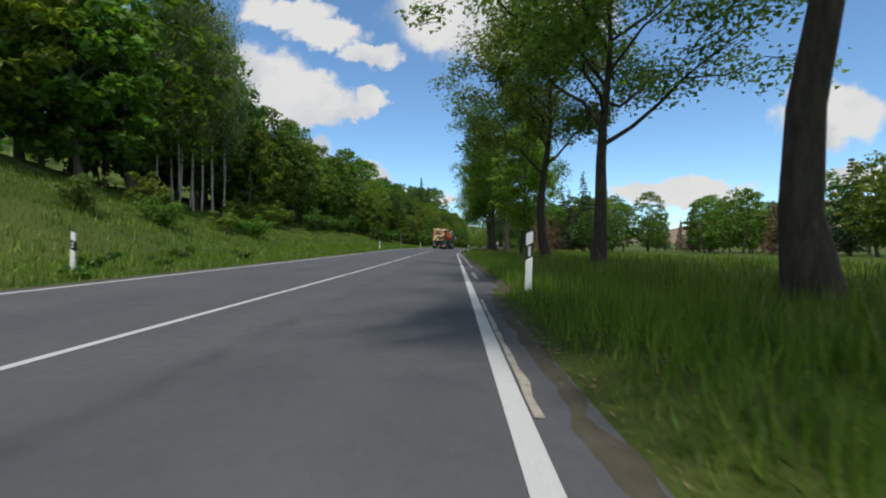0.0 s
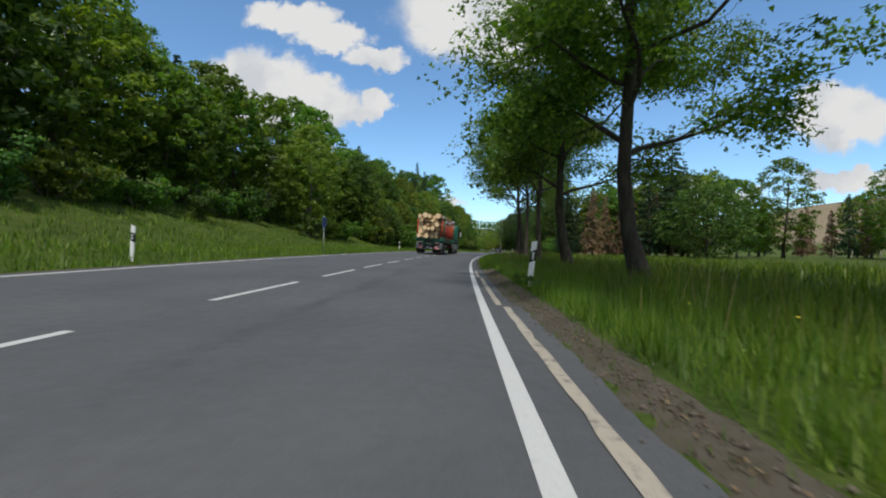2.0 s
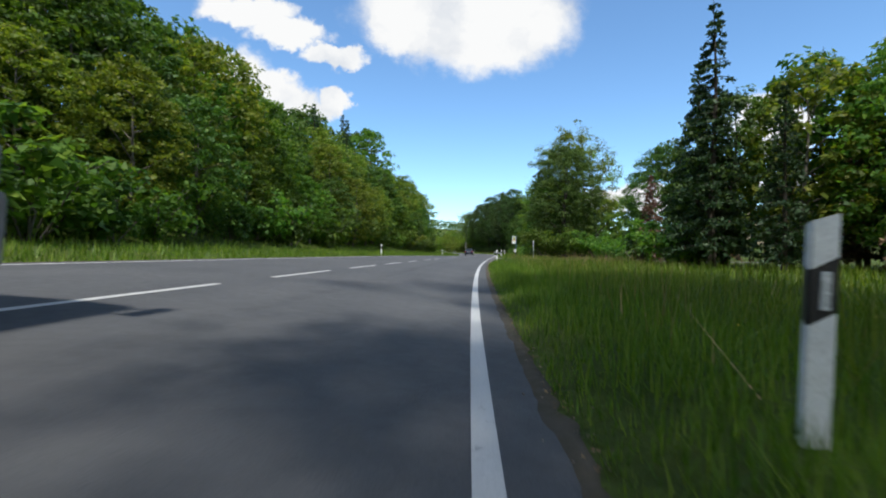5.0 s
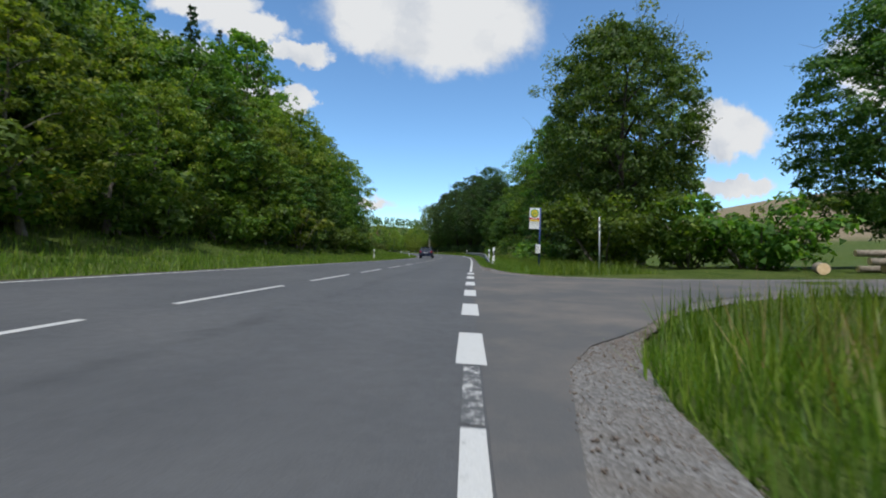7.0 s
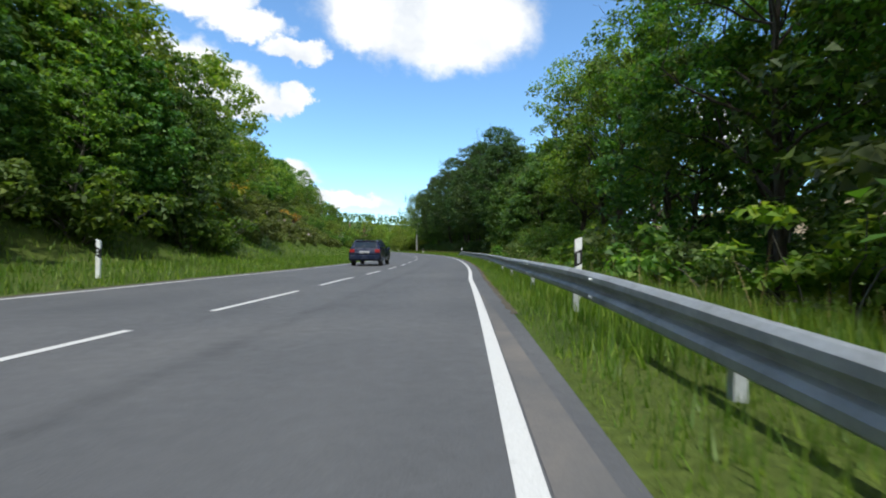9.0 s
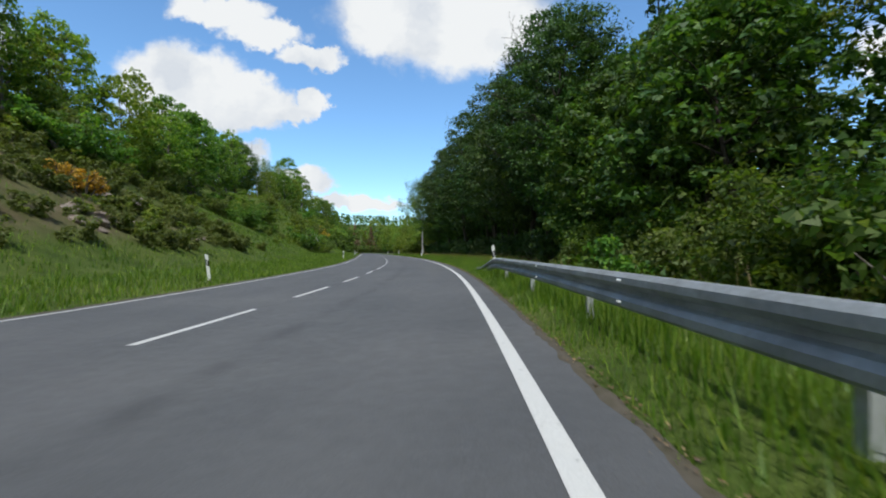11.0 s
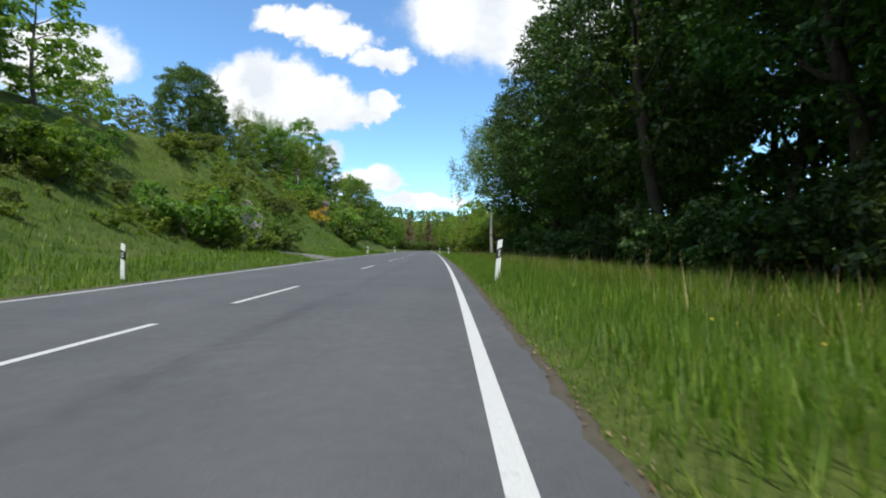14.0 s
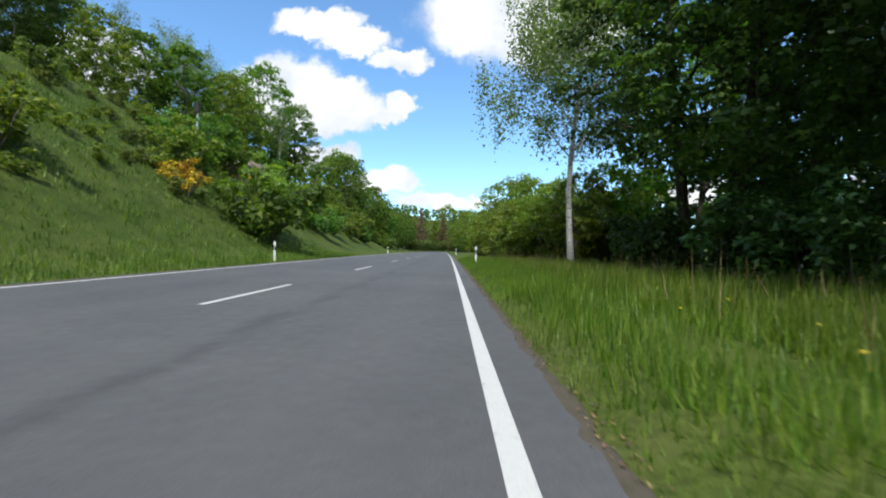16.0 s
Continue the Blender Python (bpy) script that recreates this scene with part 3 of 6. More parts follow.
def lathe(profile, sides=28, axis="X"):
    """Turned part: profile of (along, radius) about an axis."""
    bm = bmesh.new()
    rings = []
    for a, r in profile:
        ring = []
        for j in range(sides):
            t = 2 * math.pi * j / sides
            c, s = r * math.cos(t), r * math.sin(t)
            ring.append(bm.verts.new((a, c, s) if axis == "X" else (c, a, s) if axis == "Y" else (c, s, a)))
        rings.append(ring)
    for r, s in zip(rings, rings[1:]):
        for j in range(sides):
            f = bm.faces.new((r[j], r[(j + 1) % sides], s[(j + 1) % sides], s[j]))
            f.smooth = True
    bm.faces.new(rings[0][::-1])
    bm.faces.new(rings[-1])
    return bm


def thing(name, m, label, category, group=""):
    ob = new(name)
    ob.matrix_world = m
    return tagged(ob, label, category, group)


def ribbon(y0, y1, v0, v1, lift, step=1.0, wobble=0.0, seed=0, thick=0.0):
    """A strip along the road between the offsets v0 and v1, laid lift above the ground."""
    n = max(2, int(math.ceil((y1 - y0) / step)) + 1)
    ys = np.linspace(y0, y1, n)
    rng = np.random.default_rng(seed)
    # columns follow the breaks of the crossfall, so that strips lie snug on one another
    brk = [b for b in (-RW - .3, -RW, -LANE_R, 0.0, SHOULDER) if min(v0, v1) + .02 < b < max(v0, v1) - .02]
    ts = np.array([0.0] + sorted((b - v0) / (v1 - v0) for b in brk) + [1.0])
    cols = len(ts)
    a = np.full(n, v0) + (rng.normal(0, wobble, n) if wobble else 0)
    b = np.full(n, v1) + (rng.normal(0, wobble, n) if wobble else 0)
    vs = a[:, None] * (1 - ts) + b[:, None] * ts
    yy = np.repeat(ys[:, None], cols, 1)
    x, y = plan(yy, vs)
    z = height(yy, vs) + lift
    verts = np.stack([x, y, z], -1).reshape(-1, 3)
    i = np.arange(n * cols).reshape(n, cols)
    faces = np.stack([i[:-1, :-1], i[1:, :-1], i[1:, 1:], i[:-1, 1:]], -1).reshape(-1, 4)
    if v1 > v0:
        faces = faces[:, ::-1]
    return verts, faces


# ---- the ground, one sheet to the horizon ----
def build_ground():
    ys = np.concatenate([-np.geomspace(900, 45, 12), np.arange(-40, 330, 1.25), 330 + np.geomspace(2, 2600, 34)])
    left = -RW - np.concatenate([[0.0, .35, .8, 1.3, 2, 2.8, 3.6], np.arange(4.4, 34, 1.1), np.geomspace(36, 1800, 22)])
    right = np.concatenate([[SHOULDER, .55, .7, .9, 1.2, 1.7, 2.3, 3, 4, 5, 6, 7.2, 8.5, 10, 12, 14, 17, 20, 24, 29, 35], np.geomspace(42, 1800, 20)])
    vs = np.concatenate([left[::-1], [-RW + .3, -RW * .5, -.3], right])
    yy, vv = np.meshgrid(ys, vs, indexing="ij")
    x, y = plan(yy, vv)
    z = height(yy, vv)
    bumps = np.array([[noise.fractal(Vector((a * .35, b * .35, 0)), .9, 2, 4) for a, b in zip(ra, rb)] for ra, rb in zip(x, y)])
    off = np.minimum(np.maximum(vv - SHOULDER, 0), np.inf) + np.maximum(-vv - RW, 0)
    z = z + bumps * 0.14 * smooth(1.5, 7, off) * (1 + smooth(8, 14, np.maximum(-vv - RW, 0)))
    z = z - 0.05 * (off <= 0.001) * (vv < SHOULDER - .01)
    z = z - 0.03 * (yy > 132) * (yy < 170) * (vv > SHOULDER - .01) * (vv < 12)
    n, k = yy.shape
    i = np.arange(n * k).reshape(n, k)
    faces = np.stack([i[:-1, :-1], i[:-1, 1:], i[1:, 1:], i[1:, :-1]], -1).reshape(-1, 4)
    ob = new("ground", fast_mesh("ground", np.stack([x, y, z], -1).reshape(-1, 3), faces, M["ground"], True))
    return tagged(ob, "green meadow and road bank ground with soil patches", "ground", kind="structure")


build_ground()


# ---- road, shoulder, markings ----
def strip(name, bits, material, label, category, parent=None):
    vs, fs, o = [], [], 0
    for v, f in bits:
        vs.append(v)
        fs.append(f + o)
        o += len(v)
    ob = new(name, fast_mesh(name, np.concatenate(vs), np.concatenate(fs), material))
    if parent:
        ob.parent = parent
        return tagged(ob, label)
    return tagged(ob, label, category, kind="structure")


def mark_across(ob, y0, y1, v0, v1):
    """Store each vertex's distance from the edge line for the road surface."""
    co = np.empty(len(ob.data.vertices) * 3, np.float32)
    ob.data.vertices.foreach_get("co", co)
    co = co.reshape(-1, 3)
    st = np.interp(co[:, 1], STATION_Y, STATION)
    s = edge_slope(st)
    at = ob.data.attributes.new("across", "FLOAT", "POINT")
    at.data.foreach_set("value", ((co[:, 0] - edge_x(st)) / np.sqrt(1 + s * s)).astype(np.float32))


road = strip("road", [ribbon(-60, 510, -RW - 0.30, SHOULDER, 0.0)], M["asphalt"], "grey asphalt country road surface, slightly patched", "road")


mark_across(road, -60, 510, -RW, SHOULDER)


strip("edge_line", [ribbon(-60, 140.1, -.062, .062, .005), ribbon(156.3, 500, -.060, .060, .005)], M["line"], "solid white edge line, slightly worn", "road marking", road)
strip("edge_line_far", [ribbon(-60, 500, -RW - .06, -RW + .06, .005)], M["line"], "solid white edge line", "road marking", road)
for a, b in DASH_LIST:
    strip("centre_dash", [ribbon(a, b, -LANE_R - .055, -LANE_R + .055, .005, .5)], M["line"], "", "", road)
for a in (141.3, 143.85, 146.4, 149.0, 151.7, 154.2):
    strip("junction_dash", [ribbon(a, a + 1.28, -.12, .12, .005, .5)], M["line"], "", "", road)
strip("worn_dash", [ribbon(140.15, 141.25, -.06, .06, .005, .3)], M["worn"], "", "", road)


def earth_strip(y0, y1, v0, v1, wobble, seed):
    """A low ridge of earth along the road; both borders dip under what lies beside it."""
    n = int((y1 - y0) / .16)
    ys = np.linspace(y0, y1, n)
    rng = np.random.default_rng(seed)
    a, b = v0 + rng.normal(0, wobble, n), v1 + rng.normal(0, wobble, n)
    t = np.array([0, .2, .5, .8, 1.0])
    up = np.array([-.012, .003, .010, .006, -.02])
    vs = a[:, None] * (1 - t) + b[:, None] * t
    yy = np.repeat(ys[:, None], 5, 1)
    x, y = plan(yy, vs)
    base = np.maximum(height(yy, vs), height(yy, np.full_like(vs, v0)))
    z = base + up + rng.normal(0, .003, (n, 5)) * (t > .1) * (t < .9)
    i = np.arange(n * 5).reshape(n, 5)
    f = np.stack([i[:-1, :-1], i[1:, :-1], i[1:, 1:], i[:-1, 1:]], -1).reshape(-1, 4)
    return np.stack([x, y, z], -1).reshape(-1, 3), f[:, ::-1] if v1 > v0 else f


# the pavement is wider along the first stretch, with remains of an older edge line
strip("road_margin", [ribbon(9, 50, SHOULDER - .05, SHOULDER + .17, .004, .3, .02, 9), ribbon(50, 62.8, SHOULDER - .05, SHOULDER + .06, .004, .3, .02, 9)], M["asphalt"], "asphalt margin beside the edge line", "road margin", road)
for a, b, o, w in ((2.2, 7.2, .105, .02), (11.6, 14.5, .26, .05), (18, 24.4, .37, .045), (24.6, 33.9, .39, .05), (34.1, 34.6, .38, .05),
                   (34.75, 37.6, .36, .05), (38.2, 49.5, .35, .052), (49.7, 56.4, .255, .05), (56.7, 60.5, .18, .04)):
    strip("old_line", [ribbon(a, b, o - w, o + w, .008, .3, .008, int(a) + 60)], M["old"], "faded beige remains of an older edge line", "road marking", road)
for a, b, v0, v1, wob, sd in ((-40, 8, -.20, .02, .025, 3), (8, 50, .12, .36, .03, 8), (49.6, 62.6, .02, .30, .03, 8), (62.2, 136, -.10, .06, .02, 6), (177, 420, -.06, .07, .02, 4)):
    strip("shoulder", [earth_strip(a, b, SHOULDER + v0, SHOULDER + v1, wob, sd)], M["soil"], "earthy gravelly shoulder along the road edge", "shoulder")
strip("shoulder", [earth_strip(43, 61.5, SHOULDER + .22, SHOULDER + .56, .015, 12)], M["soil"], "stony brown earth patch beside the road edge", "shoulder")
strip("shoulder", [earth_strip(-40, 420, -RW - .24, -RW - .42, .03, 5)], M["soil"], "earthy gravelly shoulder along the road edge", "shoulder")


def mouth(near, far, v0, v1, lift, n=26, m=16, seed=0, ragged=0.0):
    """A side road's surface between a near and a far border, both y over v."""
    rng = np.random.default_rng(seed)
    vs = np.linspace(0, 1, n) ** 1.6 * (v1 - v0) + v0
    a = np.interp(vs, *near) + rng.normal(0, ragged, n)
    b = np.interp(vs, *far) + rng.normal(0, ragged, n)
    t = np.linspace(0, 1, m)
    yy = a[:, None] * (1 - t) + b[:, None] * t
    vv = np.repeat(vs[:, None], m, 1)
    x, y = plan(yy, vv)
    i = np.arange(n * m).reshape(n, m)
    return np.stack([x, y, height(yy, vv) + .004 + (lift - .004) * smooth(.3, 1.1, vv)], -1).reshape(-1, 3), np.stack([i[:-1, :-1], i[1:, :-1], i[1:, 1:], i[:-1, 1:]], -1).reshape(-1, 4)


SIDE_NEAR = ([.07, .25, .4, .48, .73, 1.01, 1.92, 2.9, 4, 6.3, 10, 18, 40], [134.0, 136.5, 139.4, 140.3, 141.3, 142.0, 143.0, 144.6, 146.0, 147.6, 148.4, 149.5, 152])
SIDE_FAR = ([.07, .25, .4, .6, 1.0, 2.0, 3.0, 4, 6, 9, 18, 40], [180.0, 176.0, 171.0, 158.6, 155.2, 153.6, 152.8, 152.3, 151.8, 152.0, 153.4, 156])
strip("side_road", [mouth(SIDE_NEAR, SIDE_FAR, .075, 40, .030, 40)], M["dusty"], "dusty asphalt mouth of a narrow side road", "road")
APRON_NEAR = ([.4, .8, 1.1, 1.2, 1.75, 2.88, 4, 6.3, 10, 18, 40], [134.0, 137.6, 139.6, 141.2, 142.5, 144.3, 145.4, 147.1, 147.9, 148.9, 151.4])
APRON_FAR = ([.4, .6, .82, 1.12, 1.41, 2.09, 2.9, 4, 6, 9, 18, 40], [168, 162.5, 158.8, 157.6, 157.0, 155.2, 154.0, 153.3, 152.7, 153.0, 154.4, 157])
strip("gravel_apron", [mouth(APRON_NEAR, APRON_FAR, SHOULDER - .03, 40, .016, 60, 24, 2, .07)], M["gravel"], "grey gravel apron round the side road mouth", "gravel")


def track(y0, y1, d1, lift):
    """A short gravel track that leaves the far side of the road up the bank."""
    n, m = 18, 6
    t = np.linspace(0, 1, n)
    vs = -RW - .25 - t * d1
    mid = (y0 + y1) / 2 + t ** 1.4 * 6
    half = (y1 - y0) / 2 * (1 - .55 * t ** .6)
    s = np.linspace(-1, 1, m)
    yy = mid[:, None] + half[:, None] * s
    vv = np.repeat(vs[:, None], m, 1)
    x, y = plan(yy, vv)
    i = np.arange(n * m).reshape(n, m)
    return np.stack([x, y, height(yy, vv) + lift], -1).reshape(-1, 3), np.stack([i[:-1, :-1], i[:-1, 1:], i[1:, 1:], i[1:, :-1]], -1).reshape(-1, 4)


strip("gravel_track", [track(299.0, 307.0, 6.5, .03)], M["gravel"], "pale gravel track leaving the road up the bank", "track")


# ---- vegetation ----
def leaf_cards(rng, centres, size, aspect=0.6, up=0.5, droop=0.0, face=None, full=False):
    """Leaf blades: one pointed blade at each centre, turned at random or roughly along face."""
    n = len(centres)
    nor = rng.normal(size=(n, 3)) * (1 if face is None else .5) + np.array([0, 0, up])
    if face is not None:
        nor += face
    nor /= np.linalg.norm(nor, axis=1)[:, None]
    t = rng.normal(size=(n, 3)) - np.array([0, 0, droop])
    t -= nor * (t * nor).sum(1)[:, None]
    t /= np.linalg.norm(t, axis=1)[:, None] + 1e-9
    b = np.cross(nor, t)
    s = (size * rng.uniform(.6, 1.35, n))[:, None]
    w = s * aspect
    if full:        # folded rhombic blades where the camera passes near
        v = np.stack([centres + t * s * .6, centres + b * w * .5 + nor * s * .1, centres - t * s * .5, centres - b * w * .5 + nor * s * .1], 1).reshape(-1, 3)
        return v, np.arange(4 * n).reshape(n, 4)
    v = np.stack([centres + t * s * .6, centres - t * s * .4 + b * w * .6, centres - t * s * .4 - b * w * .6], 1).reshape(-1, 3)
    return v, np.arange(3 * n).reshape(n, 3)


def leafy_lobes(rng, centres, radii, per, size, flat=.66, under=.45, droop=.3, full=False):
    """Leaves in billows: each lobe carries them on its upper and outer skin, few below, so that light tops and dark hollows show."""
    n = len(centres) * per
    u = rng.normal(size=(n, 3))
    u /= np.linalg.norm(u, axis=1)[:, None]
    u[:, 2] = np.where((u[:, 2] < -.15) & (rng.random(n) > under), -u[:, 2], u[:, 2])
    k = rng.uniform(.30, 1.0, n) ** .5
    ragged = 1 + .22 * np.sin(u[:, 0] * 5 + np.repeat(rng.uniform(0, 6, len(centres)), per)) * np.cos(u[:, 1] * 6)
    c = np.repeat(centres, per, 0) + u * (k * ragged * np.repeat(radii, per))[:, None] * np.array([1, 1, flat])
    return leaf_cards(rng, c, size, .66, .35, droop, u * np.array([.8, .8, 1.1]), full)


def limb_mesh(name, limbs, material, sides=7):
    vs, fs, o = [], [], 0
    most = sides
    for pts, rad in limbs:
        sides = most if rad[0] > .09 else 5 if rad[0] > .045 else 3
        pts, k = np.asarray(pts, float), len(pts)
        d = np.gradient(pts, axis=0)
        d /= np.linalg.norm(d, axis=1)[:, None] + 1e-9
        ref = np.array([0.13, 0.97, 0.21])
        a = np.cross(d, ref)
        a /= np.linalg.norm(a, axis=1)[:, None] + 1e-9
        b = np.cross(d, a)
        th = np.linspace(0, 2 * np.pi, sides, endpoint=False)
        ring = pts[:, None] + (a[:, None] * np.cos(th)[None, :, None] + b[:, None] * np.sin(th)[None, :, None]) * np.asarray(rad)[:, None, None]
        i = np.arange(k * sides).reshape(k, sides)
        j = np.roll(i, -1, 1)
        vs.append(ring.reshape(-1, 3))
        fs.append(np.stack([i[:-1], j[:-1], j[1:], i[1:]], -1).reshape(-1, 4) + o)
        o += k * sides
    return fast_mesh(name, np.concatenate(vs), np.concatenate(fs), material, True)


def bend(p, q, rng, n=5, wild=.08, lift=0.0):
    p, q = np.asarray(p, float), np.asarray(q, float)
    t = np.linspace(0, 1, n)[:, None]
    a1, a2, a3 = rng.normal(size=(3, 3)) * wild * np.linalg.norm(q - p)
    w = a1 * np.sin(t * np.pi) + a2 * np.sin(t * 2 * np.pi) * .7 + a3 * np.sin(t * 3 * np.pi) * .4
    pts = p + (q - p) * t + w
    pts[:, 2] += lift * np.sin(t[:, 0] * np.pi) * np.linalg.norm(q - p)
    return pts


def broadleaf(seed, h, base, r, clumps, per, size, leaf_mat, bark_mat, trunk=0.024, open_crown=0.0, stems=1, lift=1.45, skew=0.0, fine=False, shell=0, lobe=1.0, straight=1.0, full=False):
    """Meshes of a broad-leaved tree: trunk with limbs, crown of leaf clumps set on the limbs."""
    rng = np.random.default_rng(seed)
    limbs, ends = [], []
    for s in range(stems):
        foot = np.array([0, 0, -.25]) if stems == 1 else np.array([rng.normal(0, .25), rng.normal(0, .25), -.2])
        top = np.array([rng.normal(0, .05 * h) * straight, rng.normal(0, .05 * h) * straight, h * (rng.uniform(.82, .93) - (.08 if shell else 0))]) + (foot * 2 if stems > 1 else 0)
        tp = bend(foot, top, rng, 9, .018)
        r0 = h * trunk / math.sqrt(stems)
        rad = np.interp(np.linspace(0, 1, 9), [0, .04, .5, 1], [r0 * 1.5, r0 * 1.05, r0 * .62, r0 * .12])
        limbs.append((tp, rad))
        count = int(15 / stems) + 3
        for i in range(count):
            f = (base + .05 + (.92 - base) * (i + rng.uniform(0, .8)) / count)
            at = np.array([np.interp(f * h, tp[:, 2], tp[:, c]) for c in (0, 1)] + [f * h])
            rr = np.interp(f, [0, 1], [r0, r0 * .15])
            ang = i * 2.4 + rng.uniform(-.5, .5)
            reach = r * math.sqrt(max(.12, 1 - ((f - base) / (1.02 - base) * 1.9 - .75) ** 2 * .72)) * rng.uniform(.75, 1.05)
            reach *= (.74 if shell else 1) * (1 + skew * math.cos(ang))
            rise = rng.uniform(.25, .8) * reach * (lift if fine else 1.0)
            tip = at + np.array([math.cos(ang) * reach, math.sin(ang) * reach, rise])
            tip[2] = min(tip[2], h * (.84 if shell else .97))
            pts = bend(at, tip, rng, 6, .05, .06)
            limbs.append((pts, np.linspace(rr * .55, .012, 6)))
            ends += [pts[3], pts[4], pts[5]]
            for k in range(3):
                p0 = pts[2 + k]
                q = p0 + (tip - at) * rng.uniform(.25, .45) + rng.normal(size=3) * reach * .28
                if fine:
                    limbs.append((bend(p0, q, rng, 4, .06), np.linspace(rr * .22, .008, 4)))
                ends += [q, (p0 + q) / 2]
    ends = np.array(ends)
    pick = ends[rng.integers(0, len(ends), clumps)] + np.clip(rng.normal(size=(clumps, 3)), -1.5, 1.5) * np.array([1, 1, .7]) * r * .09
    pick = pick[pick[:, 2] > base * h * .75]
    if shell:       # outer billows that close a dense crown, on an uneven egg-shaped hull
        i = np.arange(shell) + .5
        uz = 1 - 2 * i / shell
        ring = np.sqrt(1 - uz * uz)
        u = np.stack([np.cos(i * 2.39996) * ring, np.sin(i * 2.39996) * ring, uz], 1)
        k = np.array([.84 + .24 * noise.noise(Vector(q * 1.5) + Vector((seed * 2.7, 0, 0))) for q in u])
        low = np.where(uz < 0, 1 + .16 * -uz, 1 - .20 * uz)
        mid, half = h * (base + .98) / 2, h * (.98 - base) / 2
        hull = np.stack([u[:, 0] * r * low * k, u[:, 1] * r * low * k, mid + uz * half * (k * .6 + .36)], 1)
        inside = (pick[:, 0] ** 2 + pick[:, 1] ** 2) / r ** 2 + ((pick[:, 2] - mid) / half) ** 2 < .72
        pick = np.concatenate([pick[inside], hull + np.clip(rng.normal(size=(shell, 3)), -1.5, 1.5) * r * .05])
    if open_crown:
        keep = np.array([noise.noise(Vector(p * .55) + Vector((seed * 3.1, 0, 0))) > open_crown - .45 for p in pick])
        pick = pick[keep]
    rc = r * rng.uniform(.11, .24, len(pick)) * lobe
    v, f = leafy_lobes(rng, pick, rc, per, size, full=full)
    return limb_mesh("trunk", limbs, bark_mat, 8), fast_mesh("crown", v, f, leaf_mat)


def conifer(seed, h, r, leaf_mat, bark_mat, thin=1.0, base=.08, size=.34):
    """Meshes of a spruce: straight trunk, drooping boughs in whorls."""
    rng = np.random.default_rng(seed)
    tp = bend((0, 0, -.2), (rng.normal(0, .1), rng.normal(0, .1), h), rng, 7, .004)
    limbs = [(tp, np.linspace(h * .017, .015, 7))]
    cs = []
    z = base * h
    while z < h * .985:
        k = 1 - z / h
        for j in range(int(6 + 3 * k)):
            if rng.random() > thin:
                continue
            ang = rng.uniform(0, 2 * np.pi)
            L = r * (k ** .85 + .06) * rng.uniform(.7, 1.12)
            tip = np.array([math.cos(ang) * L, math.sin(ang) * L, z - L * .22 + .1])
            pts = bend((0, 0, z), tip, rng, 4, .02, .10)
            if L > .7:
                limbs.append((pts, np.linspace(.035, .006, 4)))
            n = int(6 + 16 * L * thin)
            t = rng.uniform(.12, 1, n) ** .7
            p = np.stack([np.interp(t, np.linspace(0, 1, 4), pts[:, c]) for c in range(3)], 1)
            side = np.array([-math.sin(ang), math.cos(ang), 0])
            p = p + side * (rng.normal(size=n) * .16 * L * (1.2 - t))[:, None]
            p[:, 2] -= np.abs(rng.normal(size=n)) * .10
            cs.append(p)
        z += h * .026 + .12
    v, f = leaf_cards(rng, np.concatenate(cs), size, .36, .9, .5)
    return limb_mesh("trunk", limbs, bark_mat, 6), fast_mesh("crown", v, f, leaf_mat)


def birch(seed, h, r, clumps, per, leaf_mat, slim=.0135):
    """Meshes of a birch: slim pale trunk, steep fine limbs, hanging twigs of small leaves."""
    rng = np.random.default_rng(seed)
    tp = bend((0, 0, -.2), (rng.normal(0, .4), rng.normal(0, .4), h * .97), rng, 9, .012)
    r0 = h * slim
    limbs, ends = [(tp, np.linspace(r0 * 1.2, .02, 9))], []
    for i in range(26):
        f = .32 + .64 * (i + rng.random()) / 26
        at = np.array([np.interp(f * h, tp[:, 2], tp[:, c]) for c in (0, 1)] + [f * h])
        ang = i * 2.4 + rng.uniform(-.4, .4)
        L = r * (1.15 - abs(f - .5) * 1.5) * rng.uniform(.7, 1.1)
        tip = at + np.array([math.cos(ang) * L, math.sin(ang) * L, L * .75])
        pts = bend(at, tip, rng, 5, .04, .05)
        limbs.append((pts, np.linspace(r0 * .34, .008, 5)))
        for k in (2, 3, 4):
            for j in range(3):
                q = pts[k] + np.array([rng.normal(0, .4), rng.normal(0, .4), -rng.uniform(.5, 1.7)])
                j == 0 and limbs.append((bend(pts[k], q, rng, 3, .06), np.linspace(.012, .004, 3)))
                ends += [(pts[k] * (1 - a) + q * a) for a in (.3, .65, 1)]
    ends = np.array(ends)
    pick = ends[rng.integers(0, len(ends), clumps)] + rng.normal(size=(clumps, 3)) * .25
    c = np.repeat(pick, per, 0) + rng.normal(size=(len(pick) * per, 3)) * np.array([.22, .22, .42])
    v, f = leaf_cards(rng, c, .125, .7, .2, .8)
    return limb_mesh("trunk", limbs, M["birch_bark"], 6), fast_mesh("crown", v, f, leaf_mat)


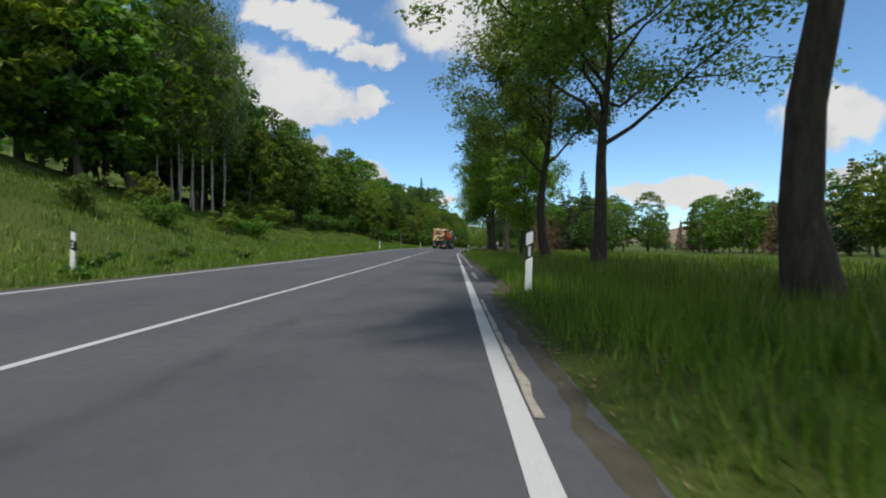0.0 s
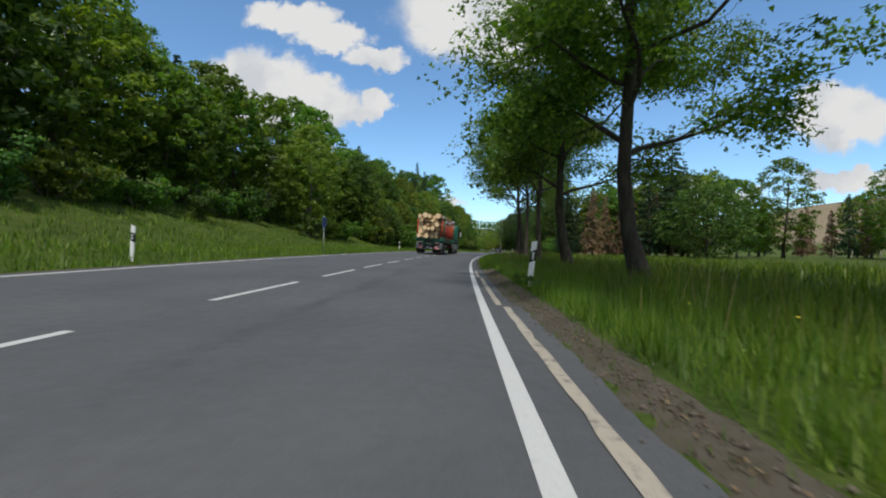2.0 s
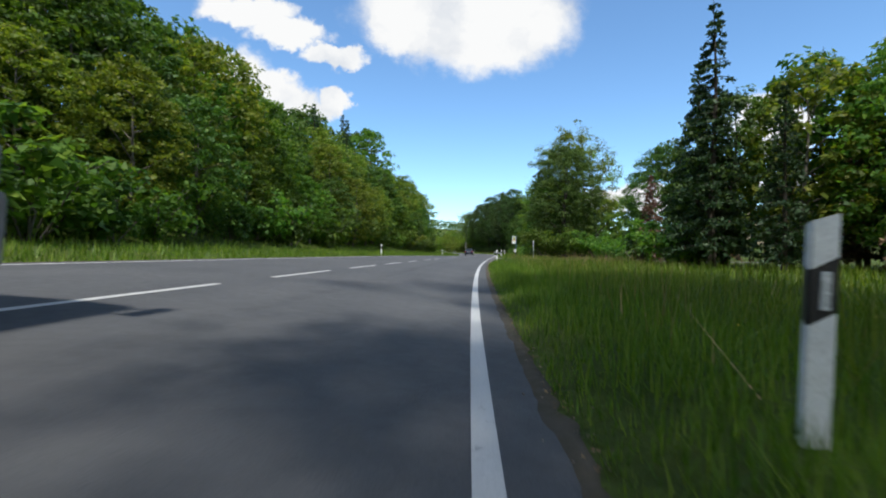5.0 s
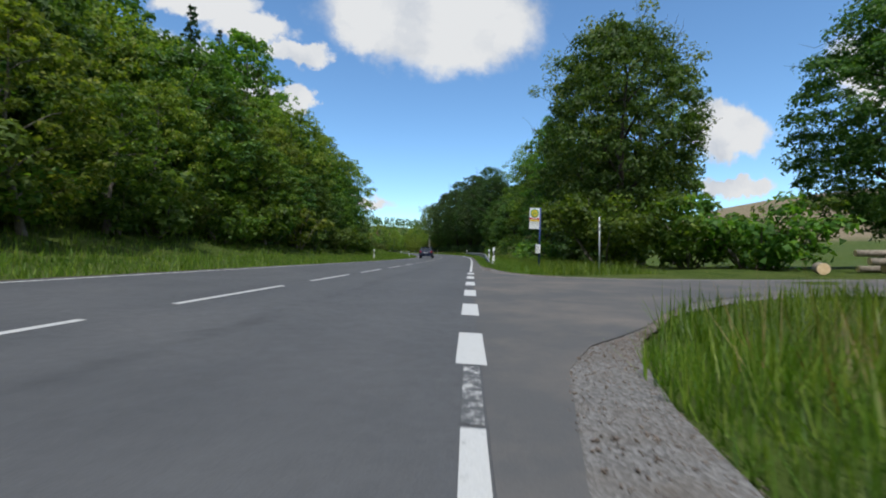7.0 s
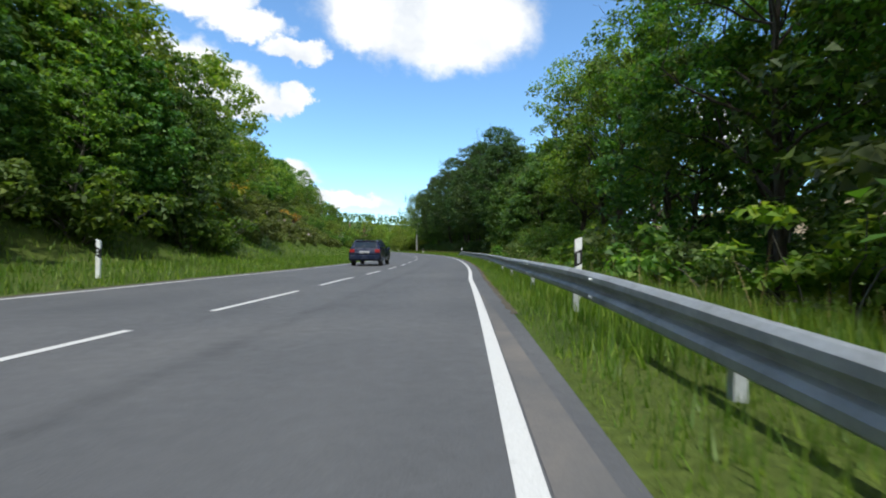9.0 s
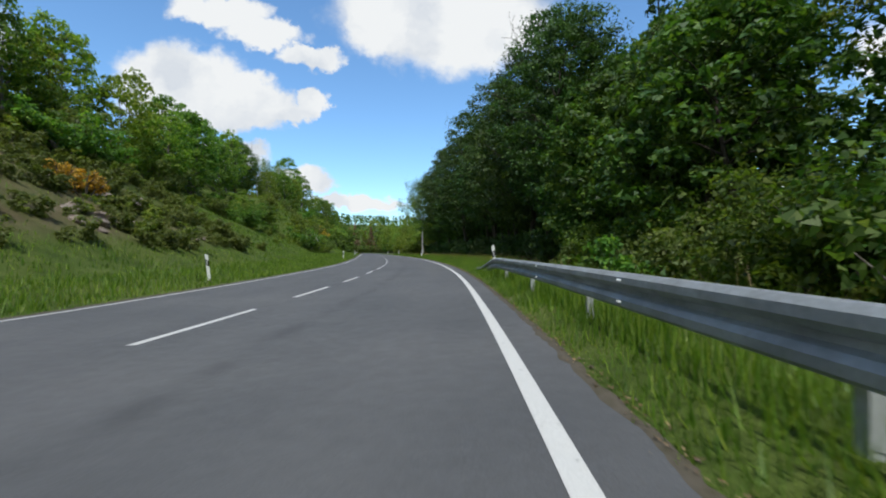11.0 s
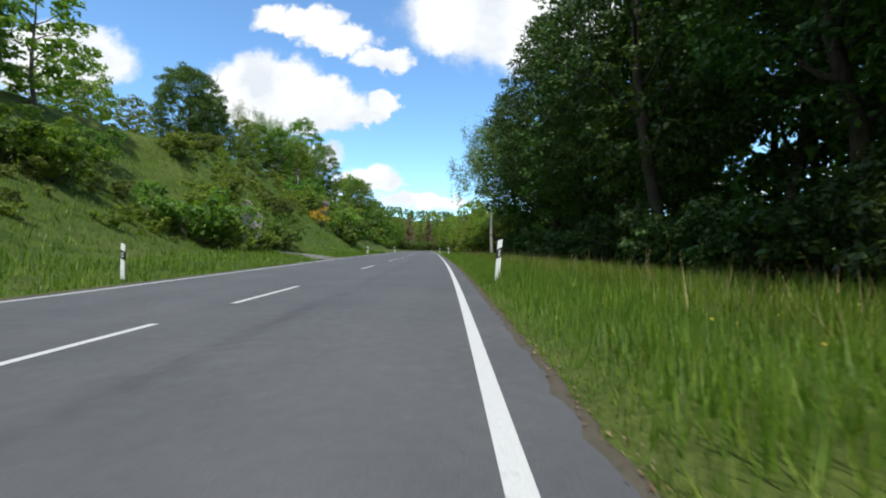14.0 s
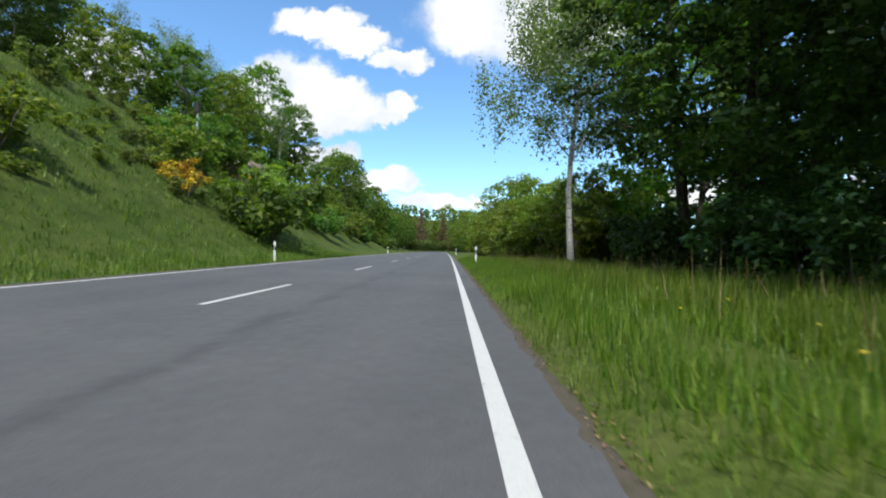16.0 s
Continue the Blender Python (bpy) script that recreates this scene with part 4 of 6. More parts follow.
def bush(seed, h, r, clumps, per, size, leaf_mat):
    """Meshes of a shrub: many thin stems from the ground and low leaf clumps."""
    rng = np.random.default_rng(seed)
    limbs, ends = [], []
    for i in range(9):
        ang, k = rng.uniform(0, 2 * np.pi), rng.uniform(.25, 1)
        tip = np.array([math.cos(ang) * r * k, math.sin(ang) * r * k, h * rng.uniform(.55, 1.0) * (1.1 - .45 * k)])
        pts = bend((math.cos(ang) * .15, math.sin(ang) * .15, -.1), tip, rng, 5, .05, .06)
        limbs.append((pts, np.linspace(.035, .008, 5)))
        ends += [pts[1] * .6 + pts[2] * .4, pts[2], pts[3], pts[4]]
    ends = np.array(ends)
    pick = ends[rng.integers(0, len(ends), clumps)] + np.clip(rng.normal(size=(clumps, 3)), -1.4, 1.4) * np.array([r * .16, r * .16, h * .10])
    pick[:, 2] = np.maximum(pick[:, 2], .12)
    v, f = leafy_lobes(rng, pick, r * rng.uniform(.15, .32, clumps), per, size, .75)
    v[:, 2] = np.maximum(v[:, 2], .02)
    return limb_mesh("stem", limbs, M["bark_grey"], 5), fast_mesh("crown", v, f, leaf_mat)


SPECIES = {}


def species(key, meshes, name, label, category):
    SPECIES[key] = (meshes, name, label, category)


def grow(key, y, v, scale=1.0, turn=0.0, group="", wide=1.0, label="", sink=0.0):
    (a, b), name, text, cat = SPECIES[key]
    p = spot(y, v)
    ob = thing(name, Matrix.LocRotScale(p - Vector((0, 0, sink)), Euler((0, 0, turn)), (scale * wide, scale * wide, scale)), label or text, cat, group)
    for me in (a, b):
        o = new("trunk" if me is a and cat != "shrub" else "stem" if me is a else "crown", me)
        o.parent = ob
    return ob


for i in range(4):
    species("avenue%d" % i, broadleaf(10 + i, 13.4 + i * .6, .28 + .03 * (i % 2), 4.7 + .3 * (i % 3), 760, 50, .165, M[("leaf_mid", "leaf_mid", "leaf_olive", "leaf_olive")[i]], M["bark"], .0165, .14, fine=True, straight=.2, lobe=1.05),
            "roadside_tree", "tall broad-leaved roadside tree with dark forked trunk", "tree")
species("spread", broadleaf(14, 13.6, .20, 5.0, 880, 48, .165, M["leaf_mid"], M["bark"], .0165, .14, fine=True, straight=.1, lobe=1.0, lift=.85, skew=.36), "roadside_tree", "wide-spreading roadside tree with low forked dark limbs", "tree")
species("lime", broadleaf(19, 10.6, .17, 2.9, 70, 100, .19, M["leaf_light"], M["bark"], .014, .0, fine=True, shell=100, straight=.2), "roadside_tree", "dense light green young roadside tree", "tree")
for i in range(4):
    species("wood%d" % i, broadleaf(30 + i, 11 + i, .05, 3.5 + .3 * i, 20, 52, .36, M[("leaf_mid", "leaf_dark", "leaf_light", "leaf_mid")[i]], M["bark_grey"], .014, .0, shell=62, lobe=1.15),
            "forest_tree", ("mid green", "dark green", "fresh light green", "mid green")[i] + " broad-leaved forest tree on the bank", "tree")
for i in range(3):
    species("edge%d" % i, broadleaf(50 + i, 12 + i, .03, 4.0, 50, 66, .24, M[("leaf_mid", "leaf_dark", "leaf_mid")[i]], M["bark"], .014, .0, shell=120),
            "forest_edge_tree", "dense dark green forest-edge tree with low branches", "tree")
for i in range(3):
    species("bank%d" % i, broadleaf(40 + i, 11 + i, .03, 3.7 + .2 * i, 40, 66, .25, M[("leaf_mid", "leaf_dark", "leaf_light")[i]], M["bark_grey"], .014, .0, shell=110),
            "forest_tree", ("mid green", "dark green", "fresh light green")[i] + " leafy tree with low boughs on the bank", "tree")
# road-facing trees get darkened leaf colours in place of the wood's shade
for i in range(3):
    species("near%d" % i, broadleaf(60 + i, (21, 23, 16)[i], .13, (5.0, 5.0, 4.2)[i], 80, 84, .22, M[("leaf_shaded", "leaf_shaded", "leaf_dark")[i]], M["bark"], .012, .0, fine=True, shell=150, lobe=.95, full=True),
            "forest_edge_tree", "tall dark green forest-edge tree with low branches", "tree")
for i in range(2):
    species("airy%d" % i, broadleaf(64 + i, 16 + 2 * i, .16, 4.2, 230, 52, .20, M[("leaf_mid", "leaf_light")[i]], M["bark"], .012, .20, fine=True),
            "forest_edge_tree", "tall airy green tree with slim dark trunk", "tree")
# undergrowth leaves carry the shade below the crowns in their colour
species("low", bush(105, 2.6, 1.9, 52, 60, .17, M["leaf_shaded"]), "shrub", "green undergrowth shrub at the forest edge, leaf colour darkened as shade", "shrub")
species("great", broadleaf(70, 18.5, .05, 6.6, 110, 150, .22, M["leaf_dark"], M["bark"], .02, .0, fine=True, shell=260, lobe=.80), "large_tree", "large dark green broad-leaved tree with wide rounded crown", "tree")
species("round", broadleaf(72, 9.5, .0, 5.4, 30, 66, .25, M["leaf_dark"], M["bark"], .02, .0, shell=170, lobe=.9), "round_tree", "dense round dark green tree at the meadow", "tree")
species("spruce0", conifer(80, 17, 2.9, M["needle"], M["bark"]), "spruce_tree", "tall dark green spruce", "tree")
species("spruce1", conifer(81, 12, 2.3, M["needle"], M["bark"], .9), "spruce_tree", "dark green spruce with drooping boughs", "tree")
species("dead", conifer(82, 10.5, 2.4, M["needle_dead"], M["bark_grey"], .95), "dead_spruce_tree", "dead brown spruce with dry needles", "tree")
species("bare", conifer(83, 13, 1.4, M["needle_dead"], M["bark_grey"], .35, .45, .3), "bare_spruce_tree", "thin half-bare spruce on the cleared hill", "tree")
species("birch0", birch(90, 13.5, 4.0, 1100, 28, M["leaf_birch"], .010), "birch_tree", "pale-barked birch with light hanging twigs", "tree")
species("birch1", birch(91, 12, 2.2, 330, 17, M["leaf_birch"], .0062), "birch_tree", "slim pale-barked birch among the forest edge", "tree")
species("purple", broadleaf(95, 6, .1, 2.4, 120, 20, .3, M["leaf_purple"], M["bark"], .02), "purple_tree", "small dark purple-leaved garden tree", "tree")
for i, (mk, words) in enumerate((("leaf_mid", "mid green leafy shrub"), ("leaf_light", "light green leafy shrub"), ("leaf_olive", "olive green shrub with thin leaves"), ("leaf_dark", "dark green dense shrub"))):
    species("bush%d" % i, bush(100 + i, 2.6, 1.9, 40, 52, .19, M[mk]), "shrub", words + " on the bank", "shrub")
species("lush", bush(109, 2.6, 1.9, 70, 110, .115, M["leaf_mid"]), "shrub", "fresh green bushy shrub beside the junction", "shrub")
for i in range(2):
    species("tall%d" % i, bush(112 + i, 5.6, 3.4, 150, 64, .17, M[("leaf_mid", "leaf_olive")[i]]), "shrub", ("mid green", "olive green")[i] + " tall leafy shrub at the forest edge", "shrub")
species("weed", bush(116, .5, .5, 14, 26, .13, M["leaf_mid"]), "weed_clump", "broad-leaved green weed clump on the verge", "shrub")
species("scrub", bush(107, 1.5, 1.3, 18, 24, .22, M["leaf_olive"]), "shrub", "low olive green scrub on the cutting", "shrub")
species("scrub_green", bush(108, 1.6, 1.3, 18, 24, .22, M["leaf_light"]), "shrub", "low light green scrub on the cutting", "shrub")
species("broom", bush(110, 1.3, .9, 28, 40, .10, M["broom"]), "broom_shrub", "yellow flowering broom shrub on the bank", "shrub")

rnd = random.Random(5)
for y, v, s in ((132.6, 1.8, 1.0), (133.5, 2.2, 1.2), (132.0, 2.5, .9), (134.3, 1.7, .8), (51.5, 1.25, .7), (53.4, 1.2, .6), (10.4, -9.2, .8), (12.2, -10.4, 1.0), (14.5, -10.0, .8), (17.5, -11.2, 1.1), (20.5, -10.2, .9)):
    grow("weed", y, v, s, y, "weeds on the verge")
# avenue trees beside the meadow
# the first tree, unseen behind the start, is widened to shade the verge
for i, (y, v) in enumerate(AVENUE):
    grow("lime" if 34 < y < 37 else "spread" if 50 < y < 70 else "avenue%d" % (i % 4), y, v, rnd.uniform(.92, 1.06), rnd.uniform(0, 6.28) * (0 if 50 < y < 70 else 1), "avenue trees along the road", .95 if 70 < y < 80 else 1.08 if 50 < y < 70 else .82 if 34 < y < 37 else 1.3 if y < 10 else 1.14 if y < 30 else 1.0)


def scatter(y0, y1, step, d0, d1, keys, s0, s1, side="left", group="", seed=1, wide=1.0):
    """Trees scattered over a stretch, d metres beyond the road's edge."""
    r = random.Random(seed)
    y = y0
    while y < y1:
        d = d0 + (d1 - d0) * r.random()
        v = -RW - d if side == "left" else d
        grow(r.choice(keys), y, v, r.uniform(s0, s1), r.uniform(0, 6.28), group, wide * r.uniform(.9, 1.12))
        y += step * r.uniform(.6, 1.4)


# left bank, from the start to the cutting
scatter(14, 39, 2.0, 17, 28, ["wood0", "wood2", "wood3", "wood0", "birch1"], 1.15, 1.6, seed=2, group="forest on the bank")
for y, d, s in ((40.2, 17.6, 1.1), (41.0, 18.2, 1.2), (41.6, 17.2, 1.15), (42.6, 17.0, 1.2), (43.0, 18.4, 1.1), (44.0, 16.6, 1.2), (45.0, 16.2, 1.1), (45.4, 17.6, 1.2), (42.0, 19.4, 1.25), (44.5, 19.0, 1.2), (38.8, 19.0, 1.1), (46.5, 16.8, 1.05)):
    grow("birch1", y, -RW - d, s * 1.45, y * 3, "birch group on the bank", .72)
scatter(50, 88, 2.3, 15, 20, ["wood0", "wood1", "wood3", "wood0", "wood2"], .85, 1.2, seed=3, group="forest on the bank")
scatter(88, 120, 2.5, 10.5, 15, ["bank0", "bank1", "wood3", "bank0", "bank2"], .75, 1.0, seed=46, group="forest on the bank")
scatter(120, 204, 2.6, 9.5, 14, ["bank0", "bank1", "bank0", "bank2", "bank1"], .72, 1.0, seed=33, group="forest on the bank")
scatter(34, 60, 2.6, 21, 30, ["wood0", "spruce1", "wood2", "wood3"], 1.3, 1.6, seed=44, group="forest on the bank")
scatter(46, 206, 4.0, 17, 28, ["wood0", "wood1", "wood3", "spruce1"], 1.1, 1.4, seed=4, group="forest on the bank")
scatter(50, 88, 3.4, 12.5, 15, ["bush0", "bush1", "bush3"], .8, 1.3, seed=47, group="shrubs on the bank")
scatter(88, 104, 4.6, 8, 11, ["bush0", "bush1", "bush3"], .8, 1.3, seed=5, group="shrubs on the bank")
scatter(104, 200, 3.2, 6, 8.5, ["bush0", "bush1", "bush2", "bush3"], 1.0, 1.6, seed=35, group="shrubs on the bank")
scatter(12, 48, 4.0, 9, 15, ["bush0", "bush1", "bush2"], .4, .9, seed=16, group="shrubs on the bank")
scatter(104, 200, 4.0, 6.5, 9.5, ["bank0", "bank2", "bank1"], .5, .72, seed=15, group="forest on the bank")
scatter(157, 187, 3.0, 13, 18, ["bank0", "bank1", "bank2", "spruce1"], .8, 1.0, seed=61, group="forest on the bank")
grow("spruce0", 160, -RW - 18, .95, 1.0)
grow("spruce1", 166, -RW - 15, .95, 2.0)
# the cutting
scatter(206, 252, 2.7, 24, 36, ["wood0", "wood1", "spruce1", "birch1"], .55, .85, seed=6, group="trees above the cutting")
scatter(204, 250, 6.0, 13, 26, ["bush2", "bush2", "bush1", "bush2"], .4, .7, seed=7, group="shrubs on the cutting")
for y, d in ((204, 9.5), (222, 14), (243, 13), (242, 12.4), (241.5, 13.4), (232, 16), (331, 8.6), (332.5, 9.4), (347, 12.2)):
    grow("broom", y, -RW - d, rnd.uniform(1.1, 1.6), y, "broom on the cutting")
scatter(244, 306, 2.4, 19, 32, ["wood0", "wood2", "wood2", "wood3"], .55, .9, seed=8, group="trees above the cutting")
scatter(250, 274, 1.6, 18, 26, ["bush0", "bush1", "bush2", "bush0"], .9, 1.6, seed=45, group="shrubs on the cutting")
scatter(274, 302, 1.7, 12, 20, ["bush0", "bush1", "bush2", "bush0"], .6, 1.25, seed=9, group="shrubs on the cutting")
scatter(312, 335, 7.0, 12, 22, ["bush2", "bush1", "bush0"], .5, 1.0, seed=17, group="shrubs on the cutting")
scatter(309, 323, 3.4, 6.5, 12, ["bush0", "bush1", "bush2"], .7, 1.4, seed=57, group="shrubs on the cutting")
for y, v, k, s in ((302.5, -15.8, "bush1", 1.3), (300.5, -17.5, "bush0", 1.7), (305, -19, "bush1", 1.5), (310.5, -15.5, "bush0", 1.2), (306.3, -14.6, "bush1", .75), (305.2, -15.4, "bush2", .7)):
    grow(k, y, v, s, y, "shrubs on the cutting")
grow("bush0", 334.5, -RW - 5.0, 2.3, 1.0, "shrubs on the cutting")
grow("bush1", 338, -RW - 6.5, 1.9, 2.0, "shrubs on the cutting")
grow("great", 340, -RW - 31, .85, 1.0)
grow("edge1", 350, -RW - 34, 1.1, 1.0, "trees above the cutting")
grow("edge2", 385, -RW - 26, 1.55, 1.0, "trees above the cutting")
grow("edge2", 391, -RW - 22, 1.25, 2.0, "trees above the cutting")
for y, d, s in ((356, 24, 1.0), (359, 27, 1.15), (363, 25, 1.1), (366, 29, 1.2), (371, 26, 1.1), (354, 29, 1.1)):
    grow("birch1", y, -RW - d, s, y, "birches above the cutting")
scatter(306, 342, 4.6, 27, 44, ["wood2", "wood2", "wood0", "birch1"], .5, .8, seed=40, group="trees above the cutting")
scatter(342, 400, 2.4, 19, 38, ["wood2", "wood2", "wood0", "birch1"], .7, 1.1, seed=10, group="trees above the cutting")
scatter(336, 420, 2.2, 6, 18, ["bush0", "bush1", "bush2", "bush1"], .9, 2.0, seed=11, group="shrubs on the cutting")
scatter(396, 560, 3.6, 6, 22, ["wood2", "wood0", "wood3"], .7, 1.3, seed=12, group="trees along the far road")
scatter(390, 560, 4.0, 6, 24, ["wood2", "wood0", "wood2"], .7, 1.25, "right", seed=13, group="trees along the far road")
for i in range(12):
    grow("bush2", 512, -18 + i * 3.2, 2.2, i, "shrubs where the far road bends")
    grow(("dead", "wood2", "dead")[i % 3], 516 + (i % 3) * 9, -20 + i * 3.4, 1.3 + .2 * (i % 4), i, "trees where the far road bends")
# right: behind the meadow
scatter(34, 150, 2.6, 46, 66, ["wood0", "wood1", "wood2", "spruce1", "edge2", "dead", "wood2"], .75, 1.05, "right", seed=20, group="trees behind the meadow")
scatter(112, 138, 2.2, 21, 36, ["dead", "spruce0", "dead", "spruce1"], .8, 1.15, "right", seed=41, group="trees behind the meadow")
scatter(108, 136, 3.4, 13, 26, ["dead", "spruce0", "spruce1", "dead"], .75, 1.05, "right", seed=21, group="trees behind the meadow")
grow("round", 107, 29.5, 1.08, 1.0)
grow("purple", 78, 58, 1.0, 1.0)
grow("purple", 84, 64, 1.15, 2.0)
for y, v, k, s in ((144, 18, "spruce1", .9), (141, 14.5, "dead", .75), (146, 22, "dead", .95), (138, 19, "spruce0", .8), (137, 12.5, "bush3", 1.3), (142, 11.5, "bush0", 1.1)):
    grow(k, y, v, s, y, "trees beside the side road")
for y, v, k, s in ((118, 30, "edge1", 1.1), (121, 26, "wood0", 1.15), (124, 22, "edge0", 1.05), (127, 18.5, "wood2", .95), (129, 15, "edge1", .9), (124, 30, "wood1", 1.25), (128, 26, "edge2", 1.15),
                   (131, 21, "wood1", 1.2), (120, 35, "wood2", 1.1), (116, 37, "wood0", 1.15), (126, 36, "wood1", 1.3), (133, 30, "wood3", 1.2), (113, 42, "edge2", 1.1), (134, 16, "bush3", 1.6), (130, 12.5, "bush0", 1.4), (121, 21, "bush3", 1.3)):
    grow(k, y, v, s, y * 2.3, "trees behind the meadow")
# right: beyond the junction
grow("great", 171, 10.9, 1.02, .4, wide=.88)
grow("lush", 163.5, 7.6, 1.7, 1.0, wide=1.1)
# shrubs added to darken the gap below the great tree, shade in their colour
for y, v, s in ((166, 8.8, 1.2), (168.5, 10.5, 1.3), (169.5, 7.6, 1.1), (173, 8.5, 1.2)):
    grow("low", y, v, s, y, "dark undergrowth beyond the junction")
grow("great", 162.0, 23.0, .86, 2.0)
grow("spruce0", 158.5, 23.5, .9, 2.0)
for y, v, k, s in ((161, 28, "edge1", 1.15), (167, 29, "edge1", 1.25), (164, 33, "wood1", 1.3)):
    grow(k, y, v, s, y, "trees beyond the junction")
for y, v, s in ((162, 11.5, 1.6), (161, 14, 1.7), (163, 16.5, 1.6)):
    grow("bush0", y, v, s, y, "shrubs at the forest edge")
scatter(177, 200, 3.0, 9.5, 13, ["airy0", "edge1", "airy1", "airy0"], .95, 1.12, "right", seed=22, group="forest on the far side of the rail")
scatter(200, 216, 4.6, 10.5, 14, ["airy0", "airy1"], .95, 1.1, "right", seed=52, group="forest on the far side of the rail")
scatter(231, 247, 3.0, 9.8, 12, ["edge1", "edge0"], 1.0, 1.14, "right", seed=53, group="forest on the far side of the rail")
for y, v, s in ((222, 10, 1.0), (226, 9.4, 1.05), (229.5, 8.8, .9), (233, 9.0, .85), (218, 9.6, .95), (237, 8.8, .75)):
    grow("tall1" if 225 < y < 232 else "tall0", y, v, s, y, "shrubs at the forest edge")
for y, v, s in ((220, 15.5, .95), (227, 17, 1.0), (214, 17, 1.05)):
    grow("airy1", y, v, s, y, "forest on the far side of the rail")
grow("spruce0", 236, 15.6, 1.25, 1.0, "forest on the far side of the rail")
scatter(178, 200, 6.0, 15, 20, ["wood1", "wood0", "airy1"], 1.1, 1.3, "right", seed=43, group="forest on the far side of the rail")
scatter(200, 246, 6.5, 18, 28, ["wood1", "wood1", "wood0", "airy1"], 1.1, 1.4, "right", seed=23, group="forest on the far side of the rail")
scatter(172, 240, 3.0, 6.6, 9, ["bush0", "bush1", "bush2"], .9, 1.5, "right", seed=24, group="shrubs at the forest edge")
# right: forest wall, its shade put into the leaf colours
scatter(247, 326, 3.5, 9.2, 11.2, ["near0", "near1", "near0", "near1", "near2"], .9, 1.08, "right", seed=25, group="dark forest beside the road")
scatter(246, 340, 5.2, 14.5, 21, ["wood1", "wood1", "edge0", "spruce0"], 1.35, 1.6, "right", seed=26, group="dark forest beside the road")
scatter(244, 327, 2.3, 7.8, 9.8, ["low"], .7, 1.1, "right", seed=29, group="dark undergrowth beside the road")
scatter(239, 264, 3.2, 13.5, 19, ["wood1", "edge1", "wood1"], 1.2, 1.5, "right", seed=58, group="dark forest beside the road")
# shrubs added behind the trunks to keep the inside of the wood dark
scatter(240, 332, 4.0, 13, 18, ["bush3"], 1.2, 1.7, "right", seed=30, group="dark undergrowth beside the road")
grow("birch0", 333, 7.6, 1.42, 1.0)
for y, v, s in ((337, 9, .55), (340, 12.5, .65), (345, 9.5, .6), (350, 11, .7)):
    grow("wood2", y, v, s, y, "light trees beside the road")
for y, v, s in ((339, 9, 1.7), (341, 12, 2.2), (344, 8.5, 1.9), (347, 10.5, 2.3), (350, 13, 2.4), (343, 15, 2.4), (338, 14, 2.0)):
    grow("bush1", y, v, s, y, "light shrubs beyond the dark forest")
for y, v, k, s in ((343, 5.6, "bush1", 1.3), (348, 5.0, "bush1", 1.7), (352, 6.6, "wood2", .5), (357, 5.2, "bush1", 1.8), (363, 5.6, "wood2", .5), (369, 5.0, "bush1", 2.0), (376, 5.6, "wood2", .55), (346, 7.4, "wood2", .5)):
    grow(k, y, v, s, y, "light shrubs beyond the dark forest")
scatter(341, 392, 2.4, 8, 20, ["wood2", "wood0", "bush1", "wood2"], .5, .85, "right", seed=27, group="light trees beside the road")


# ---- low scrub on the cutting ----
def scrub_cover(name, key, stretches, material, label, seed):
    """Countless low shrubs, joined."""
    rng = np.random.default_rng(seed)
    me = SPECIES[key][0][1]
    co = np.empty(len(me.vertices) * 3, np.float32)
    me.vertices.foreach_get("co", co)
    co = co.reshape(-1, 3)
    vs = []
    for y0, y1, d0, d1, n in stretches:
        for _ in range(n):
            y, d, k, a = rng.uniform(y0, y1), rng.uniform(d0, d1), rng.uniform(.28, .85), rng.uniform(0, 6.28)
            r = np.array([[math.cos(a), -math.sin(a), 0], [math.sin(a), math.cos(a), 0], [0, 0, 1]])
            vs.append(co @ r.T * k + np.array(spot(y, -RW - d, -.05)))
    v = np.concatenate(vs)
    tagged(new(name, fast_mesh(name, v, np.arange(len(v)).reshape(-1, 3), material)), label, "scrub", kind="stuff")


scrub_cover("olive_scrub", "scrub", ((200, 236, 7, 27, 480), (236, 262, 7.5, 25, 300), (250, 276, 15, 27, 30), (276, 300, 9, 19, 25), (312, 345, 8, 24, 70)), M["leaf_olive"], "low olive green scrub covering the cutting", 37)
scrub_cover("green_scrub", "scrub_green", ((200, 250, 8, 27, 90), (250, 276, 15, 27, 40), (276, 300, 9, 19, 45), (312, 345, 8, 24, 80)), M["leaf_light"], "low light green scrub covering the cutting", 38)


# ---- far woods on the hills ----
def far_woods():
    rng = np.random.default_rng(8)
    cs, ss = [], []
    for x0, x1, y0, y1, n in ((-420, 420, 700, 1250, 1500), (-500, -110, 60, 800, 1300)):
        x, y = rng.uniform(x0, x1, n), rng.uniform(y0, y1, n)
        v = x - edge_x(y)
        keep = (np.abs(v) > 60) | (y > 640)
        x, y, v = x[keep], y[keep], v[keep]
        z = height(y, v)
        px, py = plan(y, v)
        for k in range(18):
            f = rng.uniform(0, 1, len(x))
            w = 3.6 * (1 - f) ** .7
            cs.append(np.stack([px + rng.normal(0, 1, len(x)) * w * .6, py + rng.normal(0, 1, len(x)) * w * .6, z + 1 + f * 13], 1))
    c = np.concatenate(cs)
    v, f = leaf_cards(rng, c, 3.0, .7, .5)
    tagged(new("far_woods", fast_mesh("far_woods", v, f, M["leaf_dark"])), "dark green woods on the distant hills", "forest", kind="stuff")


far_woods()
